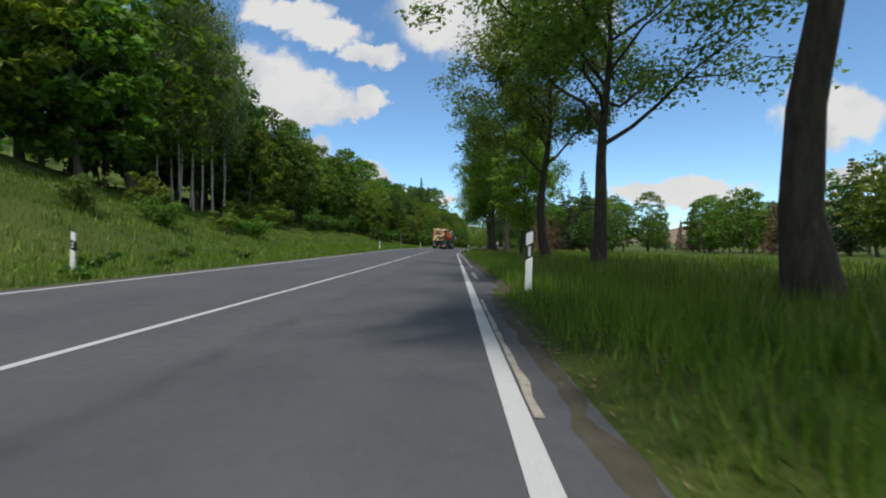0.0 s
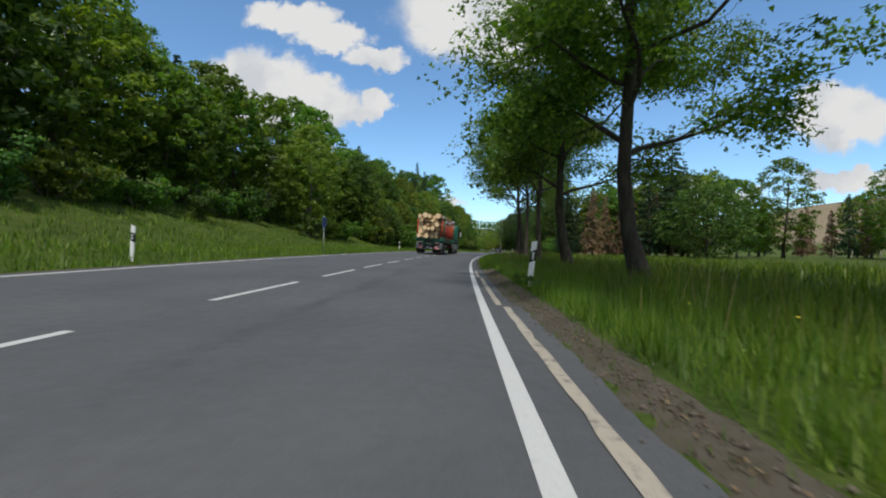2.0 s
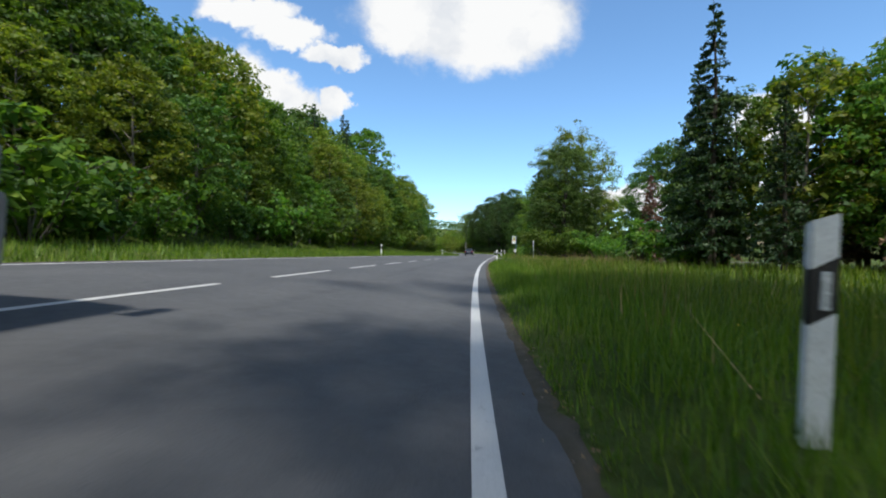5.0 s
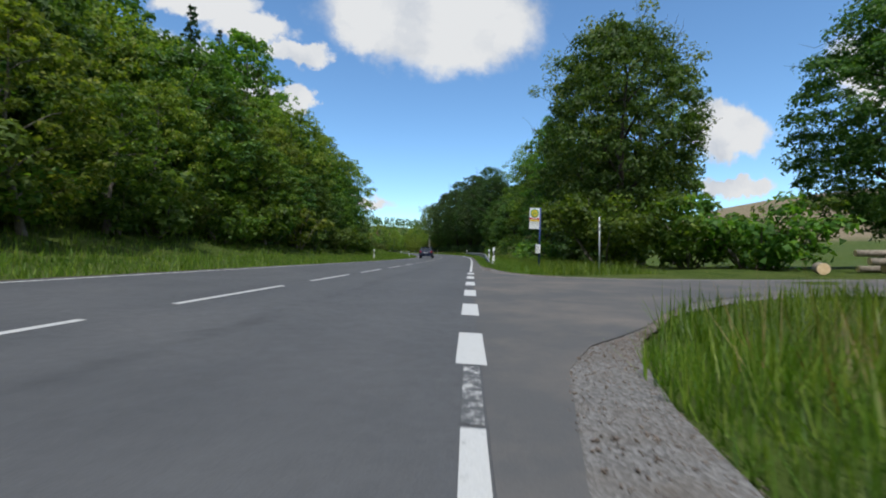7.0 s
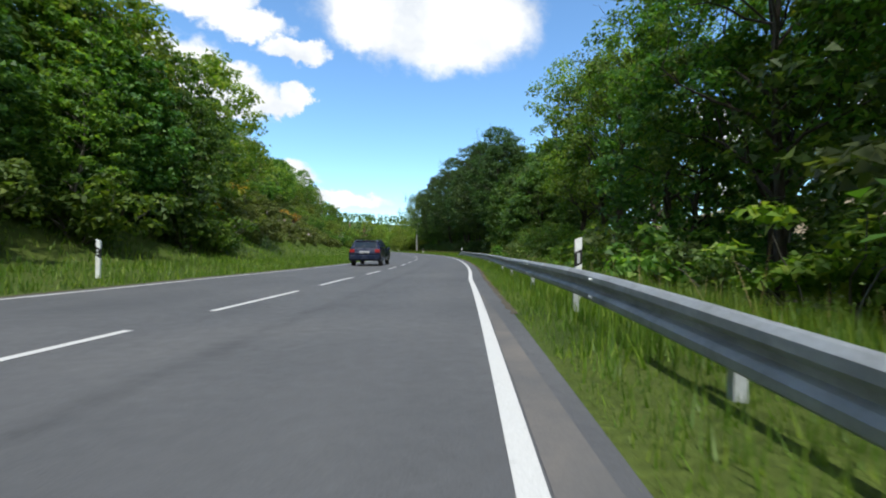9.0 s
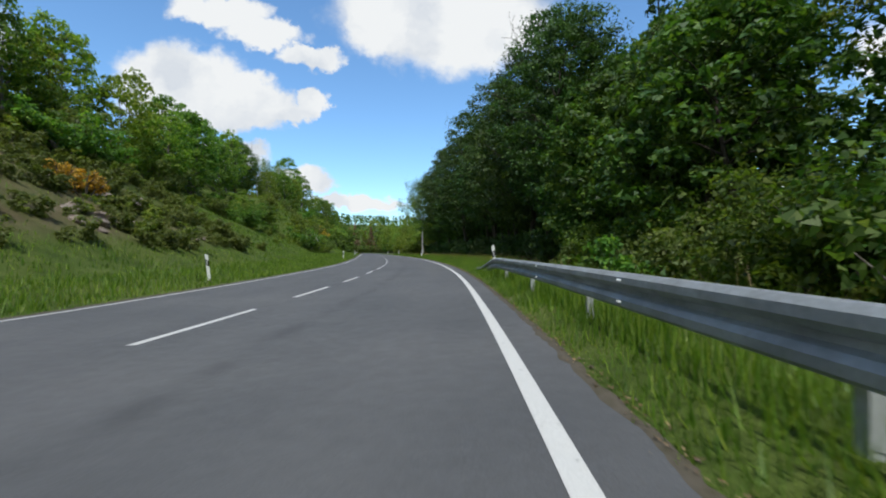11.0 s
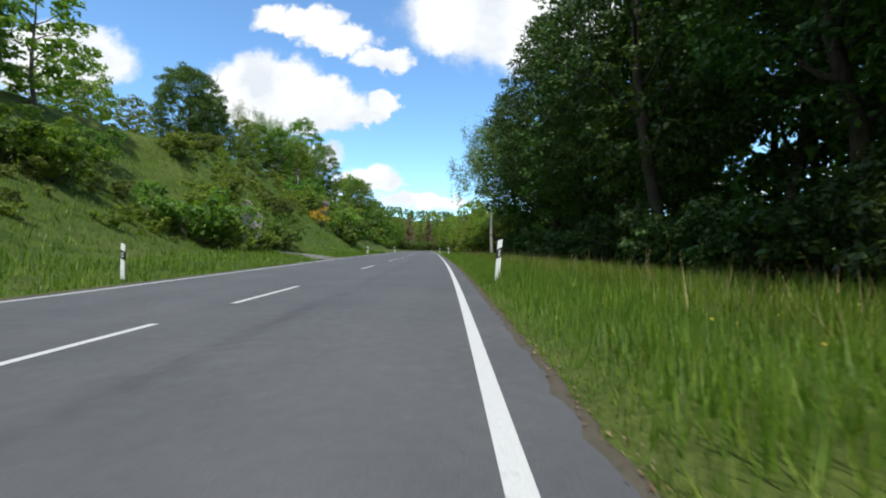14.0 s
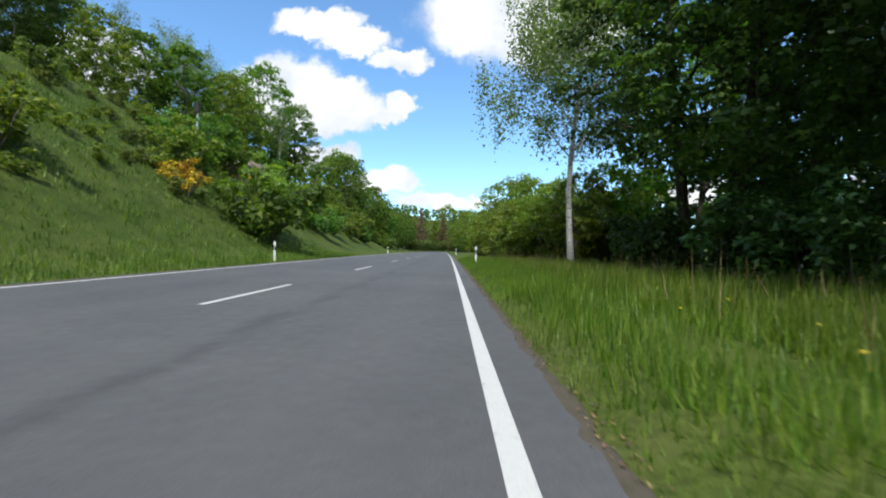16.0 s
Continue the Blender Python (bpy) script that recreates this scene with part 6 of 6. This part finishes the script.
def signal_post(y, v):
    """Thin post with a dark box at its head, among the shrubs."""
    ob = thing("signal_post", edge_pose(y, v, 0, -.3), "thin grey post with a dark box among shrubs", "signal post")
    part("pole", tube([(0, 0, 0), (0, 0, 4.4)], .05, 10), M["zinc"], ob)
    part("box", box(-.22, .22, -.16, .16, 3.6, 4.5, .04), M["chassis"], ob, "dark metal box")
    part("bracket", box(-.1, .1, -.08, .08, 3.45, 3.62, .01), M["zinc"], ob)
    return ob


signal_post(345.0, -23.5)


def field_box(y, v):
    """White transport box parked at the far edge of the meadow."""
    ob = thing("white_trailer", edge_pose(y, v, 20), "small white box trailer at the edge of the meadow", "trailer")
    part("box", box(-1.0, 1.0, -1.4, 1.4, .55, 2.1, .06), M["sign_white"], ob)
    part("drawbar", box(-.05, .05, -2.4, -1.4, .45, .55, .01), M["chassis"], ob)
    for s in (-1, 1):
        bm = lathe([(-.09, .22), (-.08, .3), (.08, .3), (.09, .22)], 18)
        bmesh.ops.transform(bm, matrix=Matrix.Translation((s * .95, 0, .3)), verts=bm.verts)
        part("wheel", bm, M["rubber"], ob)
    part("axle", box(-.9, .9, -.05, .05, .27, .6, .01), M["chassis"], ob)


field_box(70, 50)
for i in range(14):
    ob = thing("fence_post", edge_pose(58 + i * 4, 47 + (i % 3) * .3, 0, -.2, (0, (i * 5) % 7 - 3)), "grey wooden fence post at the meadow edge", "fence post", "fence posts behind the meadow")
    part("post", tube([(0, 0, 0), (0, 0, 1.35)], [.055, .05], 7), M["log_grey"], ob)


# ---- the timber truck, standing in the far lane ----
def place(bm, x=0, y=0, z=0, rx=0, ry=0, rz=0):
    bmesh.ops.transform(bm, matrix=pose(x, y, z, rx, ry, rz), verts=bm.verts)
    return bm


def wheel(parent, x, y, r, width, side, name="wheel"):
    """Lorry wheel: ribbed tyre, dished rim, hub and wheel nuts."""
    w = width / 2
    tyre = part(name, place(lathe([(-w * .8, r * .58), (-w, r * .68), (-w, r * .86), (-w * .86, r * .97), (-w * .5, r), (w * .5, r), (w * .86, r * .97), (w, r * .86), (w, r * .68), (w * .8, r * .58)], 36), x, y, r), M["rubber"], parent, "dusty black tyre")
    part("rim", place(lathe([(-.02, r * .60), (.06, r * .585), (.065, r * .54), (-.01, r * .46), (-.06, r * .30), (-.03, r * .28), (.03, r * .24), (.04, r * .10)], 30), x + side * (w - .06), y, r, 0, 0, 0 if side > 0 else 180), M["rim"], tyre, "dull steel rim")
    for i in range(10):
        a = 2 * math.pi * i / 10
        part("wheel_nut", place(lathe([(-.02, .018), (.025, .018), (.03, .01)], 6), x + side * (w - .085), y + math.cos(a) * r * .36, r + math.sin(a) * r * .36, 0, 0, 0 if side > 0 else 180), M["alu"], tyre)
    for k in range(3):
        part("tread_groove", place(lathe([(-.012, r * .985), (-.012, r * 1.004), (.012, r * 1.004), (.012, r * .985)], 36), x + (k - 1) * w * .55, y, r), M["post_black"], tyre)
    return tyre


def mudguard(parent, x0, x1, yc, zc, r, a0, a1, mat, name="mudguard", y_stretch=1.0):
    bm = bmesh.new()
    rows = []
    for i in range(15):
        a = radians(a0 + (a1 - a0) * i / 14)
        rows.append([bm.verts.new((x, yc + math.cos(a) * rr * y_stretch, zc + math.sin(a) * rr)) for x, rr in ((x0, r), (x1, r), (x1, r - .03), (x0, r - .03))])
    for p, q in zip(rows, rows[1:]):
        for j in range(4):
            bm.faces.new((p[j], p[(j + 1) % 4], q[(j + 1) % 4], q[j])).smooth = j in (0, 2)
    bm.faces.new(rows[0])
    bm.faces.new(rows[-1][::-1])
    return part(name, bm, mat, parent)


def timber_truck(m):
    ob = thing("timber_truck", m, "green timber truck with trailer and crane, dusty grey lower body", "truck")
    # tractor frame
    for s in (-1, 1):
        part("frame_rail", box(s * .42 - .05, s * .42 + .05, -1.25, 5.4, .82, 1.08, .01), M["chassis"], ob)
    for y in (0, 1.4, 5.0):
        part("axle", place(lathe([(-1.0, .09), (-.2, .10), (-.15, .2), (.15, .2), (.2, .10), (1.0, .09)], 14), 0, y, .52), M["chassis"], ob)
        for s in (-1, 1):
            wheel(ob, s * (1.25 - (.29 if y < 4 else .17)), y, .52, .58 if y < 4 else .33, s)
    for s in (-1, 1):
        mudguard(ob, s * .62, s * 1.26, .70, .52, .70, -12, 192, M["truck_grey"], "mudguard", 1.72)
    # tail of the tractor: lamps, bar, plate
    tail = part("tail_bar", box(-1.2, 1.2, -1.42, -1.30, .72, .95, .02), M["chassis"], ob)
    part("tail_cover", place(box(-1.22, 1.22, -1.30, -.55, 0, .03, .01), 0, 0, 1.02, 14), M["truck_grey"], ob, "sloping dull grey cover")
    for s in (-1, 1):
        part("tail_lamp", box(s * .95 - .2, s * .95 + .2, -1.455, -1.425, .76, .90, .012), M["lamp_red"], tail, "red tail lamp")
        part("side_reflector", box(s * .58 - .05, s * .58 + .05, -1.445, -1.425, .78, .86, .008), M["lamp_white"], tail)
    part("number_plate", box(-.26, .26, -1.44, -1.425, .77, .88, .004), M["sign_white"], tail, "white plate with a plain bar")
    part("plate_bar", box(-.2, .2, -1.447, -1.4425, .80, .85), M["post_black"], tail)
    # side boxes and tank between the axles
    for s in (-1, 1):
        part("side_panel", box(s * 1.22 - .03, s * 1.22 + .03, 2.35, 3.45, .42, 1.10, .03), M["truck_grey"], ob, "dirty grey side panel")
        part("tank", place(lathe([(2.4, .05), (2.42, .30), (3.4, .30), (3.42, .05)], 22, "Y"), s * .85, 0, .74), M["truck_grey"], ob)
        part("side_panel", box(s * 1.22 - .03, s * 1.22 + .03, 3.5, 4.15, .42, 1.10, .03), M["truck_grey"], ob, "dirty grey side panel")
        tool = part("tool_box", box(s * .9 - .33, s * .9 + .33, 2.5, 3.85, 1.18, 1.85, .03), M["chassis"], ob, "dark tool box")
        if s > 0:
            part("emblem", box(1.232, 1.238, 3.1, 3.3, 1.38, 1.68, .002), M["sign_grey"], tool, "plain pale mark")
        part("lamp_side", box(s * 1.25 - .01, s * 1.25 + .01, 3.0, 3.08, .98, 1.02), M["stake_orange"], ob)
        part("exhaust_stack" if s < 0 else "air_filter", tube([(s * .75, 3.95, 1.1), (s * .75, 3.95, 2.5)], .09, 12), M["chassis"], ob)
        part("step", box(s * 1.1 - .12, s * 1.1 + .12, 2.1, 2.3, .5, .56, .01), M["alu"], ob)
    # cab
    cab = bmesh.new()
    prof = [(4.05, 1.25), (4.05, 3.30), (4.25, 3.50), (5.55, 3.48), (5.95, 3.30), (6.32, 2.30), (6.36, 1.25)]
    rows = []
    for x, k in ((-1.22, .0), (-1.12, .06), (1.12, .06), (1.22, .0)):
        rows.append([cab.verts.new((x, y + (0 if k else (.03 if y < 5 else -.08)), z + (k if z > 3 else 0))) for y, z in prof])
    for a, b in zip(rows, rows[1:]):
        for j in range(len(prof) - 1):
            cab.faces.new((a[j], a[j + 1], b[j + 1], b[j]))
        cab.faces.new((a[-1], a[0], b[0], b[-1]))
    cab.faces.new(rows[0][::-1])
    cab.faces.new(rows[-1])
    cab_ob = part("cab", cab, M["truck_green"], ob, "green driver's cab")
    lower = part("cab_lower", box(-1.235, 1.235, 4.06, 6.42, .95, 1.27, .05), M["truck_grey"], ob, "grey lower cab skirt")
    part("bumper", box(-1.235, 1.235, 6.05, 6.50, .38, .96, .08), M["truck_grey"], ob, "grey front bumper")
    part("grille", box(-.95, .95, 6.37, 6.43, 1.32, 1.85, .02), M["chassis"], cab_ob)
    for i in range(4):
        part("grille_bar", box(-.93, .93, 6.425, 6.45, 1.40 + i * .11, 1.44 + i * .11, .006), M["alu"], cab_ob)
    part("windscreen", place(box(-1.08, 1.08, -.012, .012, 0, .98, .01), 0, 6.335, 2.28, 18.5), M["glass"], cab_ob, "dark windscreen")
    for s in (-1, 1):
        mudguard(ob, s * .86, s * 1.255, 5.0, .52, .66, 4, 176, M["truck_grey"], "wheel_arch")
        part("arch_skirt", box(s * 1.235 - .02, s * 1.235 + .02, 5.62, 6.1, .5, 1.0, .02), M["truck_grey"], ob)
        part("arch_skirt", box(s * 1.235 - .02, s * 1.235 + .02, 4.1, 4.38, .5, 1.0, .02), M["truck_grey"], ob)
        bm = bmesh.new()
        for a, b in (((4.98, 2.22), (4.98, 3.1)), ):
            pts = [(4.98, 2.22), (4.98, 3.08), (5.72, 3.08), (6.02, 2.35), (5.85, 2.12)]
            u = [bm.verts.new((s * 1.222, y, z)) for y, z in pts]
            w = [bm.verts.new((s * 1.236, y, z)) for y, z in pts]
            for j in range(5):
                bm.faces.new((u[j], u[(j + 1) % 5], w[(j + 1) % 5], w[j]))
            bm.faces.new(u[::-1])
            bm.faces.new(w)
        part("side_window", bm, M["glass"], cab_ob, "dark side window")
        part("rear_side_window", box(s * 1.229 - .007, s * 1.229 + .007, 4.62, 4.92, 2.30, 3.06, .005), M["glass"], cab_ob, "dark small window")
        part("door_seam", box(s * 1.228 - .006, s * 1.228 + .006, 4.935, 4.955, 1.30, 3.12), M["post_black"], cab_ob)
        part("door_seam", box(s * 1.228 - .006, s * 1.228 + .006, 6.06, 6.08, 1.30, 2.3), M["post_black"], cab_ob)
        part("door_handle", box(s * 1.23 - .02, s * 1.23 + .02, 5.0, 5.18, 1.62, 1.74, .01), M["post_black"], cab_ob, "black door handle")
        mirror = part("mirror", box(s * 1.45 - .09, s * 1.45 + .09, 6.12, 6.26, 2.15, 2.95, .04), M["post_black"], cab_ob, "black wing mirror")
        part("mirror_arm", tube([(s * 1.2, 6.0, 2.9), (s * 1.38, 6.15, 2.92)], .02, 8), M["post_black"], mirror)
        part("mirror_arm", tube([(s * 1.2, 6.08, 2.2), (s * 1.38, 6.17, 2.2)], .02, 8), M["post_black"], mirror)
        part("mirror_glass", box(s * 1.45 - .07, s * 1.45 + .07, 6.108, 6.118, 2.2, 2.9), M["reflector"], mirror)
        part("headlamp", box(s * .95 - .2, s * .95 + .2, 6.46, 6.52, .62, .84, .03), M["lamp_white"], ob, "clear headlamp")
        part("cab_step", box(s * 1.1 - .12, s * 1.1 + .12, 5.62, 6.0, .42, .48, .01), M["alu"], ob)
        part("roof_lamp", box(s * .75 - .09, s * .75 + .09, 4.02, 4.05, 3.12, 3.22, .01), M["lamp_white"], cab_ob)
    for i in range(6):
        part("cab_rib", box(-1.05, 1.05, 4.015, 4.06, 1.55 + i * .27, 1.67 + i * .27, .02), M["truck_green"], cab_ob)
    # crane folded behind the cab
    part("crane_base", box(-.45, .45, 3.0, 3.75, 1.05, 1.55, .04), M["chassis"], ob)
    part("crane_column", tube([(0, 3.4, 1.5), (0, 3.4, 3.35)], [.2, .15], 14), M["chassis"], ob, "black crane column")
    boom = part("crane_boom", place(box(-.14, .14, -2.6, .25, -.14, .14, .03), .05, 3.45, 3.55, -6), M["chassis"], ob, "black folded crane boom")
    part("crane_arm", place(box(-.10, .10, -2.2, .2, -.10, .10, .03), .35, 3.3, 3.25, -4), M["chassis"], ob)
    part("crane_ram", tube([(.0, 3.3, 2.3), (0, 1.9, 3.6)], .06, 10), M["alu"], boom)
    part("grapple", place(box(-.2, .2, -.35, .35, -.3, .3, .1), -.3, 2.75, 2.6, 20), M["chassis"], ob)
    for i in range(4):
        x = .5 + .12 * i
        part("hydraulic_hose", tube([(x, 2.2 + .1 * i, 1.05), (x + .05, 2.3, 1.55 + .08 * i), (x * .6, 2.7, 1.9), (x * .4, 3.1, 2.2)], .022, 7), M["hose"] if i == 3 else M["post_black"], ob)
    part("valve_block", box(.55, .95, 1.9, 2.25, 1.1, 1.45, .02), M["alu"], ob)
    # drawbeam and trailer
    part("draw_beam", box(-.14, .14, -10.7, -.9, 1.06, 1.28, .02), M["chassis"], ob, "long dark beam under the load")
    for s in (-1, 1):
        part("trailer_rail", box(s * .45 - .06, s * .45 + .06, -11.1, -6.6, 1.10, 1.34, .02), M["truck_green"], ob, "green trailer rail")
        part("brace", tube([(s * .45, -6.7, 1.2), (0, -5.2, 1.15)], .05, 8), M["chassis"], ob)
    for y in (-8.1, -10.1):
        part("axle", place(lathe([(-1.0, .07), (1.0, .07)], 12), 0, y, .50), M["chassis"], ob)
        for s in (-1, 1):
            wheel(ob, s * 1.05, y, .50, .40, s)
            part("spring", box(s * .5 - .06, s * .5 + .06, y - .5, y + .5, .72, .86, .03), M["chassis"], ob)
            part("spring_hanger", box(s * .47 - .05, s * .47 + .05, y - .08, y + .08, .5, 1.12, .02), M["chassis"], ob)
    for s in (-1, 1):
        mudguard(ob, s * .80, s * 1.28, -10.1, .50, .63, 20, 175, M["truck_grey"], "mudguard")
    board = part("lamp_board", box(-1.08, 1.08, -10.92, -10.82, .93, 1.24, .02), M["truck_green"], ob, "green rear lamp board")
    for s in (-1, 1):
        part("tail_lamp", box(s * .84 - .19, s * .84 + .19, -10.955, -10.925, .97, 1.09, .012), M["lamp_red"], board, "red tail lamp")
        part("reversing_lamp", box(s * .84 - .19, s * .84 + .19, -10.95, -10.925, 1.10, 1.19, .012), M["lamp_white"], board, "clear lamp strip")
        part("marker_lamp", box(s * .62 - .08, s * .62 + .08, -10.945, -10.925, 1.14, 1.19, .008), M["lamp_red"], board)
        plate = part("warning_plate", box(s * .82 - .21, s * .82 + .21, -10.89, -10.87, .50, .80, .006), M["sign_white"], ob, "white plate with red slanting stripes")
        for k in range(4):
            bm = box(-.032, .032, -.004, .004, -.3, .3)
            place(bm, s * .82 - .21 + k * .14, -10.894 - .0005 * k, .65, 0, s * 40, 0)
            for q in (-1, 1):
                bmesh.ops.bisect_plane(bm, geom=bm.verts[:] + bm.edges[:] + bm.faces[:], plane_co=(s * .82 + q * .205, 0, 0), plane_no=(q, 0, 0), clear_outer=True)
            bmesh.ops.bisect_plane(bm, geom=bm.verts[:] + bm.edges[:] + bm.faces[:], plane_co=(0, 0, .795), plane_no=(0, 0, 1), clear_outer=True)
            bmesh.ops.bisect_plane(bm, geom=bm.verts[:] + bm.edges[:] + bm.faces[:], plane_co=(0, 0, .505), plane_no=(0, 0, -1), clear_outer=True)
            part("stripe", bm, M["sign_red"], plate)
    part("number_plate", box(-.26, .26, -10.94, -10.925, .98, 1.09, .004), M["sign_white"], board, "white plate with a plain bar")
    part("plate_bar", box(-.2, .2, -10.947, -10.9425, 1.01, 1.06), M["post_black"], board)
    flap = part("spray_flap", box(-.86, .86, -10.86, -10.84, .45, .86, .01), M["chassis"], ob, "dark rear flap with pale lettering bars")
    for w, z in ((.22, .72), (.30, .65), (.36, .56)):
        part("text_bar", box(-w, w, -10.867, -10.862, z - .012, z + .012), M["sign_white"], flap)
    for s in (-1, 1):
        part("board_arm", box(s * .5 - .04, s * .5 + .04, -10.83, -10.75, .5, 1.2, .01), M["chassis"], ob)
    # bunks and stakes
    for y, mat, tall in ((-10.95, "stake_orange", 2.25), (-9.2, "truck_green", 2.35), (-8.0, "stake_red", 2.0), (-6.2, "stake_red", 1.95), (-4.7, "stake_orange", 1.95), (-2.9, "stake_orange", 2.2), (-1.6, "stake_orange", 2.4), (.3, "truck_green", 2.45)):
        heavy = y in (-10.95, -9.2, -1.6, .3, -2.9)
        bunk = part("bunk", box(-1.24, 1.24, y - (.13 if heavy else .07), y + (.13 if heavy else .07), 1.35, 1.52, .02), M["truck_green"] if heavy else M["chassis"], ob, "cross beam under the logs")
        for s in (-1, 1):
            part("stake_foot", box(s * 1.19 - .11, s * 1.19 + .11, y - .12, y + .12, 1.30, 1.66, .03), M["truck_green"] if heavy else M["chassis"], bunk)
            part("stake", tube([(s * 1.19, y, 1.5), (s * 1.215, y, 1.5 + tall * .8)], [.062, .052], 10), M[mat], bunk, "painted steel stake")
            part("stake_top", tube([(s * 1.215, y, 1.5 + tall * .8), (s * 1.22, y, 1.5 + tall)], [.042, .038], 10), M["truck_green"] if mat == "truck_green" else M["alu"], bunk, "bare metal stake top")
        if heavy:
            part("bunk_support", box(-.5, .5, y - .1, y + .1, 1.08, 1.36, .02), M["chassis"], bunk)
        else:
            part("bunk_support", box(-.16, .16, y - .07, y + .07, 1.25, 1.36, .01), M["chassis"], bunk)
    for s in (-1, 1):
        part("side_beam", box(s * .95 - .05, s * .95 + .05, -7.8, 1.0, 1.22, 1.34, .02), M["truck_green"], ob, "green side beam")
    # slack air hoses between trailer and tractor
    for i, mat in enumerate(("hose", "hose", "stake_red")):
        pts = []
        for k in range(25):
            t = k / 24
            pts.append((-.35 + .22 * i + .05 * math.sin(k * 1.9), -3.1 + 1.7 * t, 1.18 - (.62 + .06 * i) * math.sin(math.pi * ((t * 2) % 1)) + .03 * math.cos(k * 1.9)))
        part("air_hose", tube(pts, .035, 8), M[mat], ob, "coiled orange air hose")
    part("strap", tube([(1.27, -4.75, 1.32), (1.29, -4.6, 2.6), (1.1, -4.5, 3.5)], .022, 6), M["stake_red"], ob, "red load strap")
    return ob


def load_logs(m):
    """The logs on the truck: each lies on those below it, between the stakes."""
    r = random.Random(9)
    z, row = 1.53, 0
    while row < 6:
        x, top = -1.10, z
        count = 0
        while True:
            rad = r.uniform(.15, .26)
            if x + 2 * rad > 1.12:
                break
            length = r.uniform(12.4, 13.4)
            y = -5.0 + r.uniform(-.4, .4)
            ob = thing("log", m @ Matrix.Translation((x + rad, y, z + rad * 1.05)) @ Euler((0, 0, r.uniform(-.003, .003))).to_matrix().to_4x4(), "long spruce log with reddish bark loaded on the truck", "log", "logs loaded on the truck")
            log_mesh(rad, length, 200 + row * 10 + count, M["log_end"], M["log_bark"], ob)
            x += 2 * rad * 1.02
            top = max(top, z + 2 * rad * .80)
            count += 1
        z, row = top, row + 1


fall = 0.5 * (float(np.interp(92, FALL_Y, FALL_R)) + float(np.interp(92, FALL_Y, FALL_L)))
TRUCK = pose(-3.5, 97.08, float(height(92.0, -4.6)) + .01, 0, math.degrees(math.atan(fall)), -8.0)
timber_truck(TRUCK)
load_logs(TRUCK)


# ---- the dark estate car ----
def estate_car(m):
    ob = thing("estate_car", m, "dark blue estate car with black windows", "car")
    side = [(-2.15, .42), (-2.2, .75), (-2.12, .98), (-1.75, 1.42), (-1.5, 1.48), (.2, 1.46), (.95, 1.02), (2.0, .86), (2.2, .62), (2.15, .32), (-2.1, .30)]
    bm = bmesh.new()
    rows = []
    for x, k in ((-.90, .0), (-.86, .25), (-.70, 1.0), (.70, 1.0), (.86, .25), (.90, .0)):
        row = []
        for y, z in side:
            zz = z if z < .9 else .9 + (z - .9) * (.12 if k == 0 else .55 if k == .25 else 1.0)
            row.append(bm.verts.new((x * (1 if z < .95 else .96), y, zz)))
        rows.append(row)
    n = len(side)
    for a, b in zip(rows, rows[1:]):
        for j in range(n):
            bm.faces.new((a[j], a[(j + 1) % n], b[(j + 1) % n], b[j]))
    bm.faces.new(rows[0][::-1])
    bm.faces.new(rows[-1])
    bmesh.ops.bevel(bm, geom=bm.edges[:], offset=.02, segments=2, affect="EDGES", clamp_overlap=True)
    body = part("body", bm, M["car_blue"], ob, "dark blue painted body")
    part("rear_window", place(box(-.62, .62, -.01, .01, -.20, .20, .01), 0, -1.965, 1.20, -39.5), M["glass"], ob, "dark rear window")
    part("windscreen", place(box(-.64, .64, -.01, .01, -.38, .38, .01), 0, .59, 1.255, 59.5), M["glass"], ob, "dark windscreen")
    for s in (-1, 1):
        for y0, y1 in ((-1.55, -.75), (-.70, .1)):
            part("side_window", place(box(-.008, .008, y0, y1, -.20, .17, .006), s * .80, 0, 1.18, 0, -s * 26), M["glass"], ob, "dark side window")
        lamp = part("tail_lamp", box(s * .72 - .14, s * .72 + .14, -2.22, -2.14, .78, .96, .02), M["lamp_red"], ob, "red tail lamp")
        part("headlamp", box(s * .66 - .16, s * .66 + .16, 2.05, 2.17, .64, .78, .02), M["lamp_white"], ob, "clear headlamp")
        part("mirror", box(s * 1.0 - .09, s * 1.0 + .09, .55, .68, .95, 1.08, .03), M["car_blue"], ob)
        part("roof_rail", box(s * .62 - .015, s * .62 + .015, -1.5, .1, 1.485, 1.52, .006), M["alu"], ob)
        for y in (-1.35, 1.38):
            t = part("wheel", place(lathe([(-.10, .20), (-.11, .27), (-.09, .315), (.09, .315), (.11, .27), (.10, .20)], 28), s * .80, y, .315), M["rubber"], ob, "black tyre")
            part("rim", place(lathe([(-.01, .205), (.02, .19), (.0, .10), (.02, .05)], 20), s * .885, y, .315, 0, 0, 0 if s > 0 else 180), M["alu"], t, "alloy rim")
    part("bumper", box(-.86, .86, -2.26, -2.10, .38, .62, .04), M["car_blue"], ob)
    part("number_plate", box(-.26, .26, -2.225, -2.205, .74, .85, .004), M["sign_white"], ob, "white plate with a plain bar")
    part("plate_bar", box(-.2, .2, -2.232, -2.2275, .77, .82), M["post_black"], ob)
    part("roof_spoiler", box(-.6, .6, -1.82, -1.66, 1.43, 1.47, .015), M["car_blue"], ob)
    return ob


estate_car(Matrix.Translation(spot(201.0, -LANE_R - LANE_L * .5, .005)) @ Euler((0, 0, -math.atan(float(edge_slope(201))))).to_matrix().to_4x4())
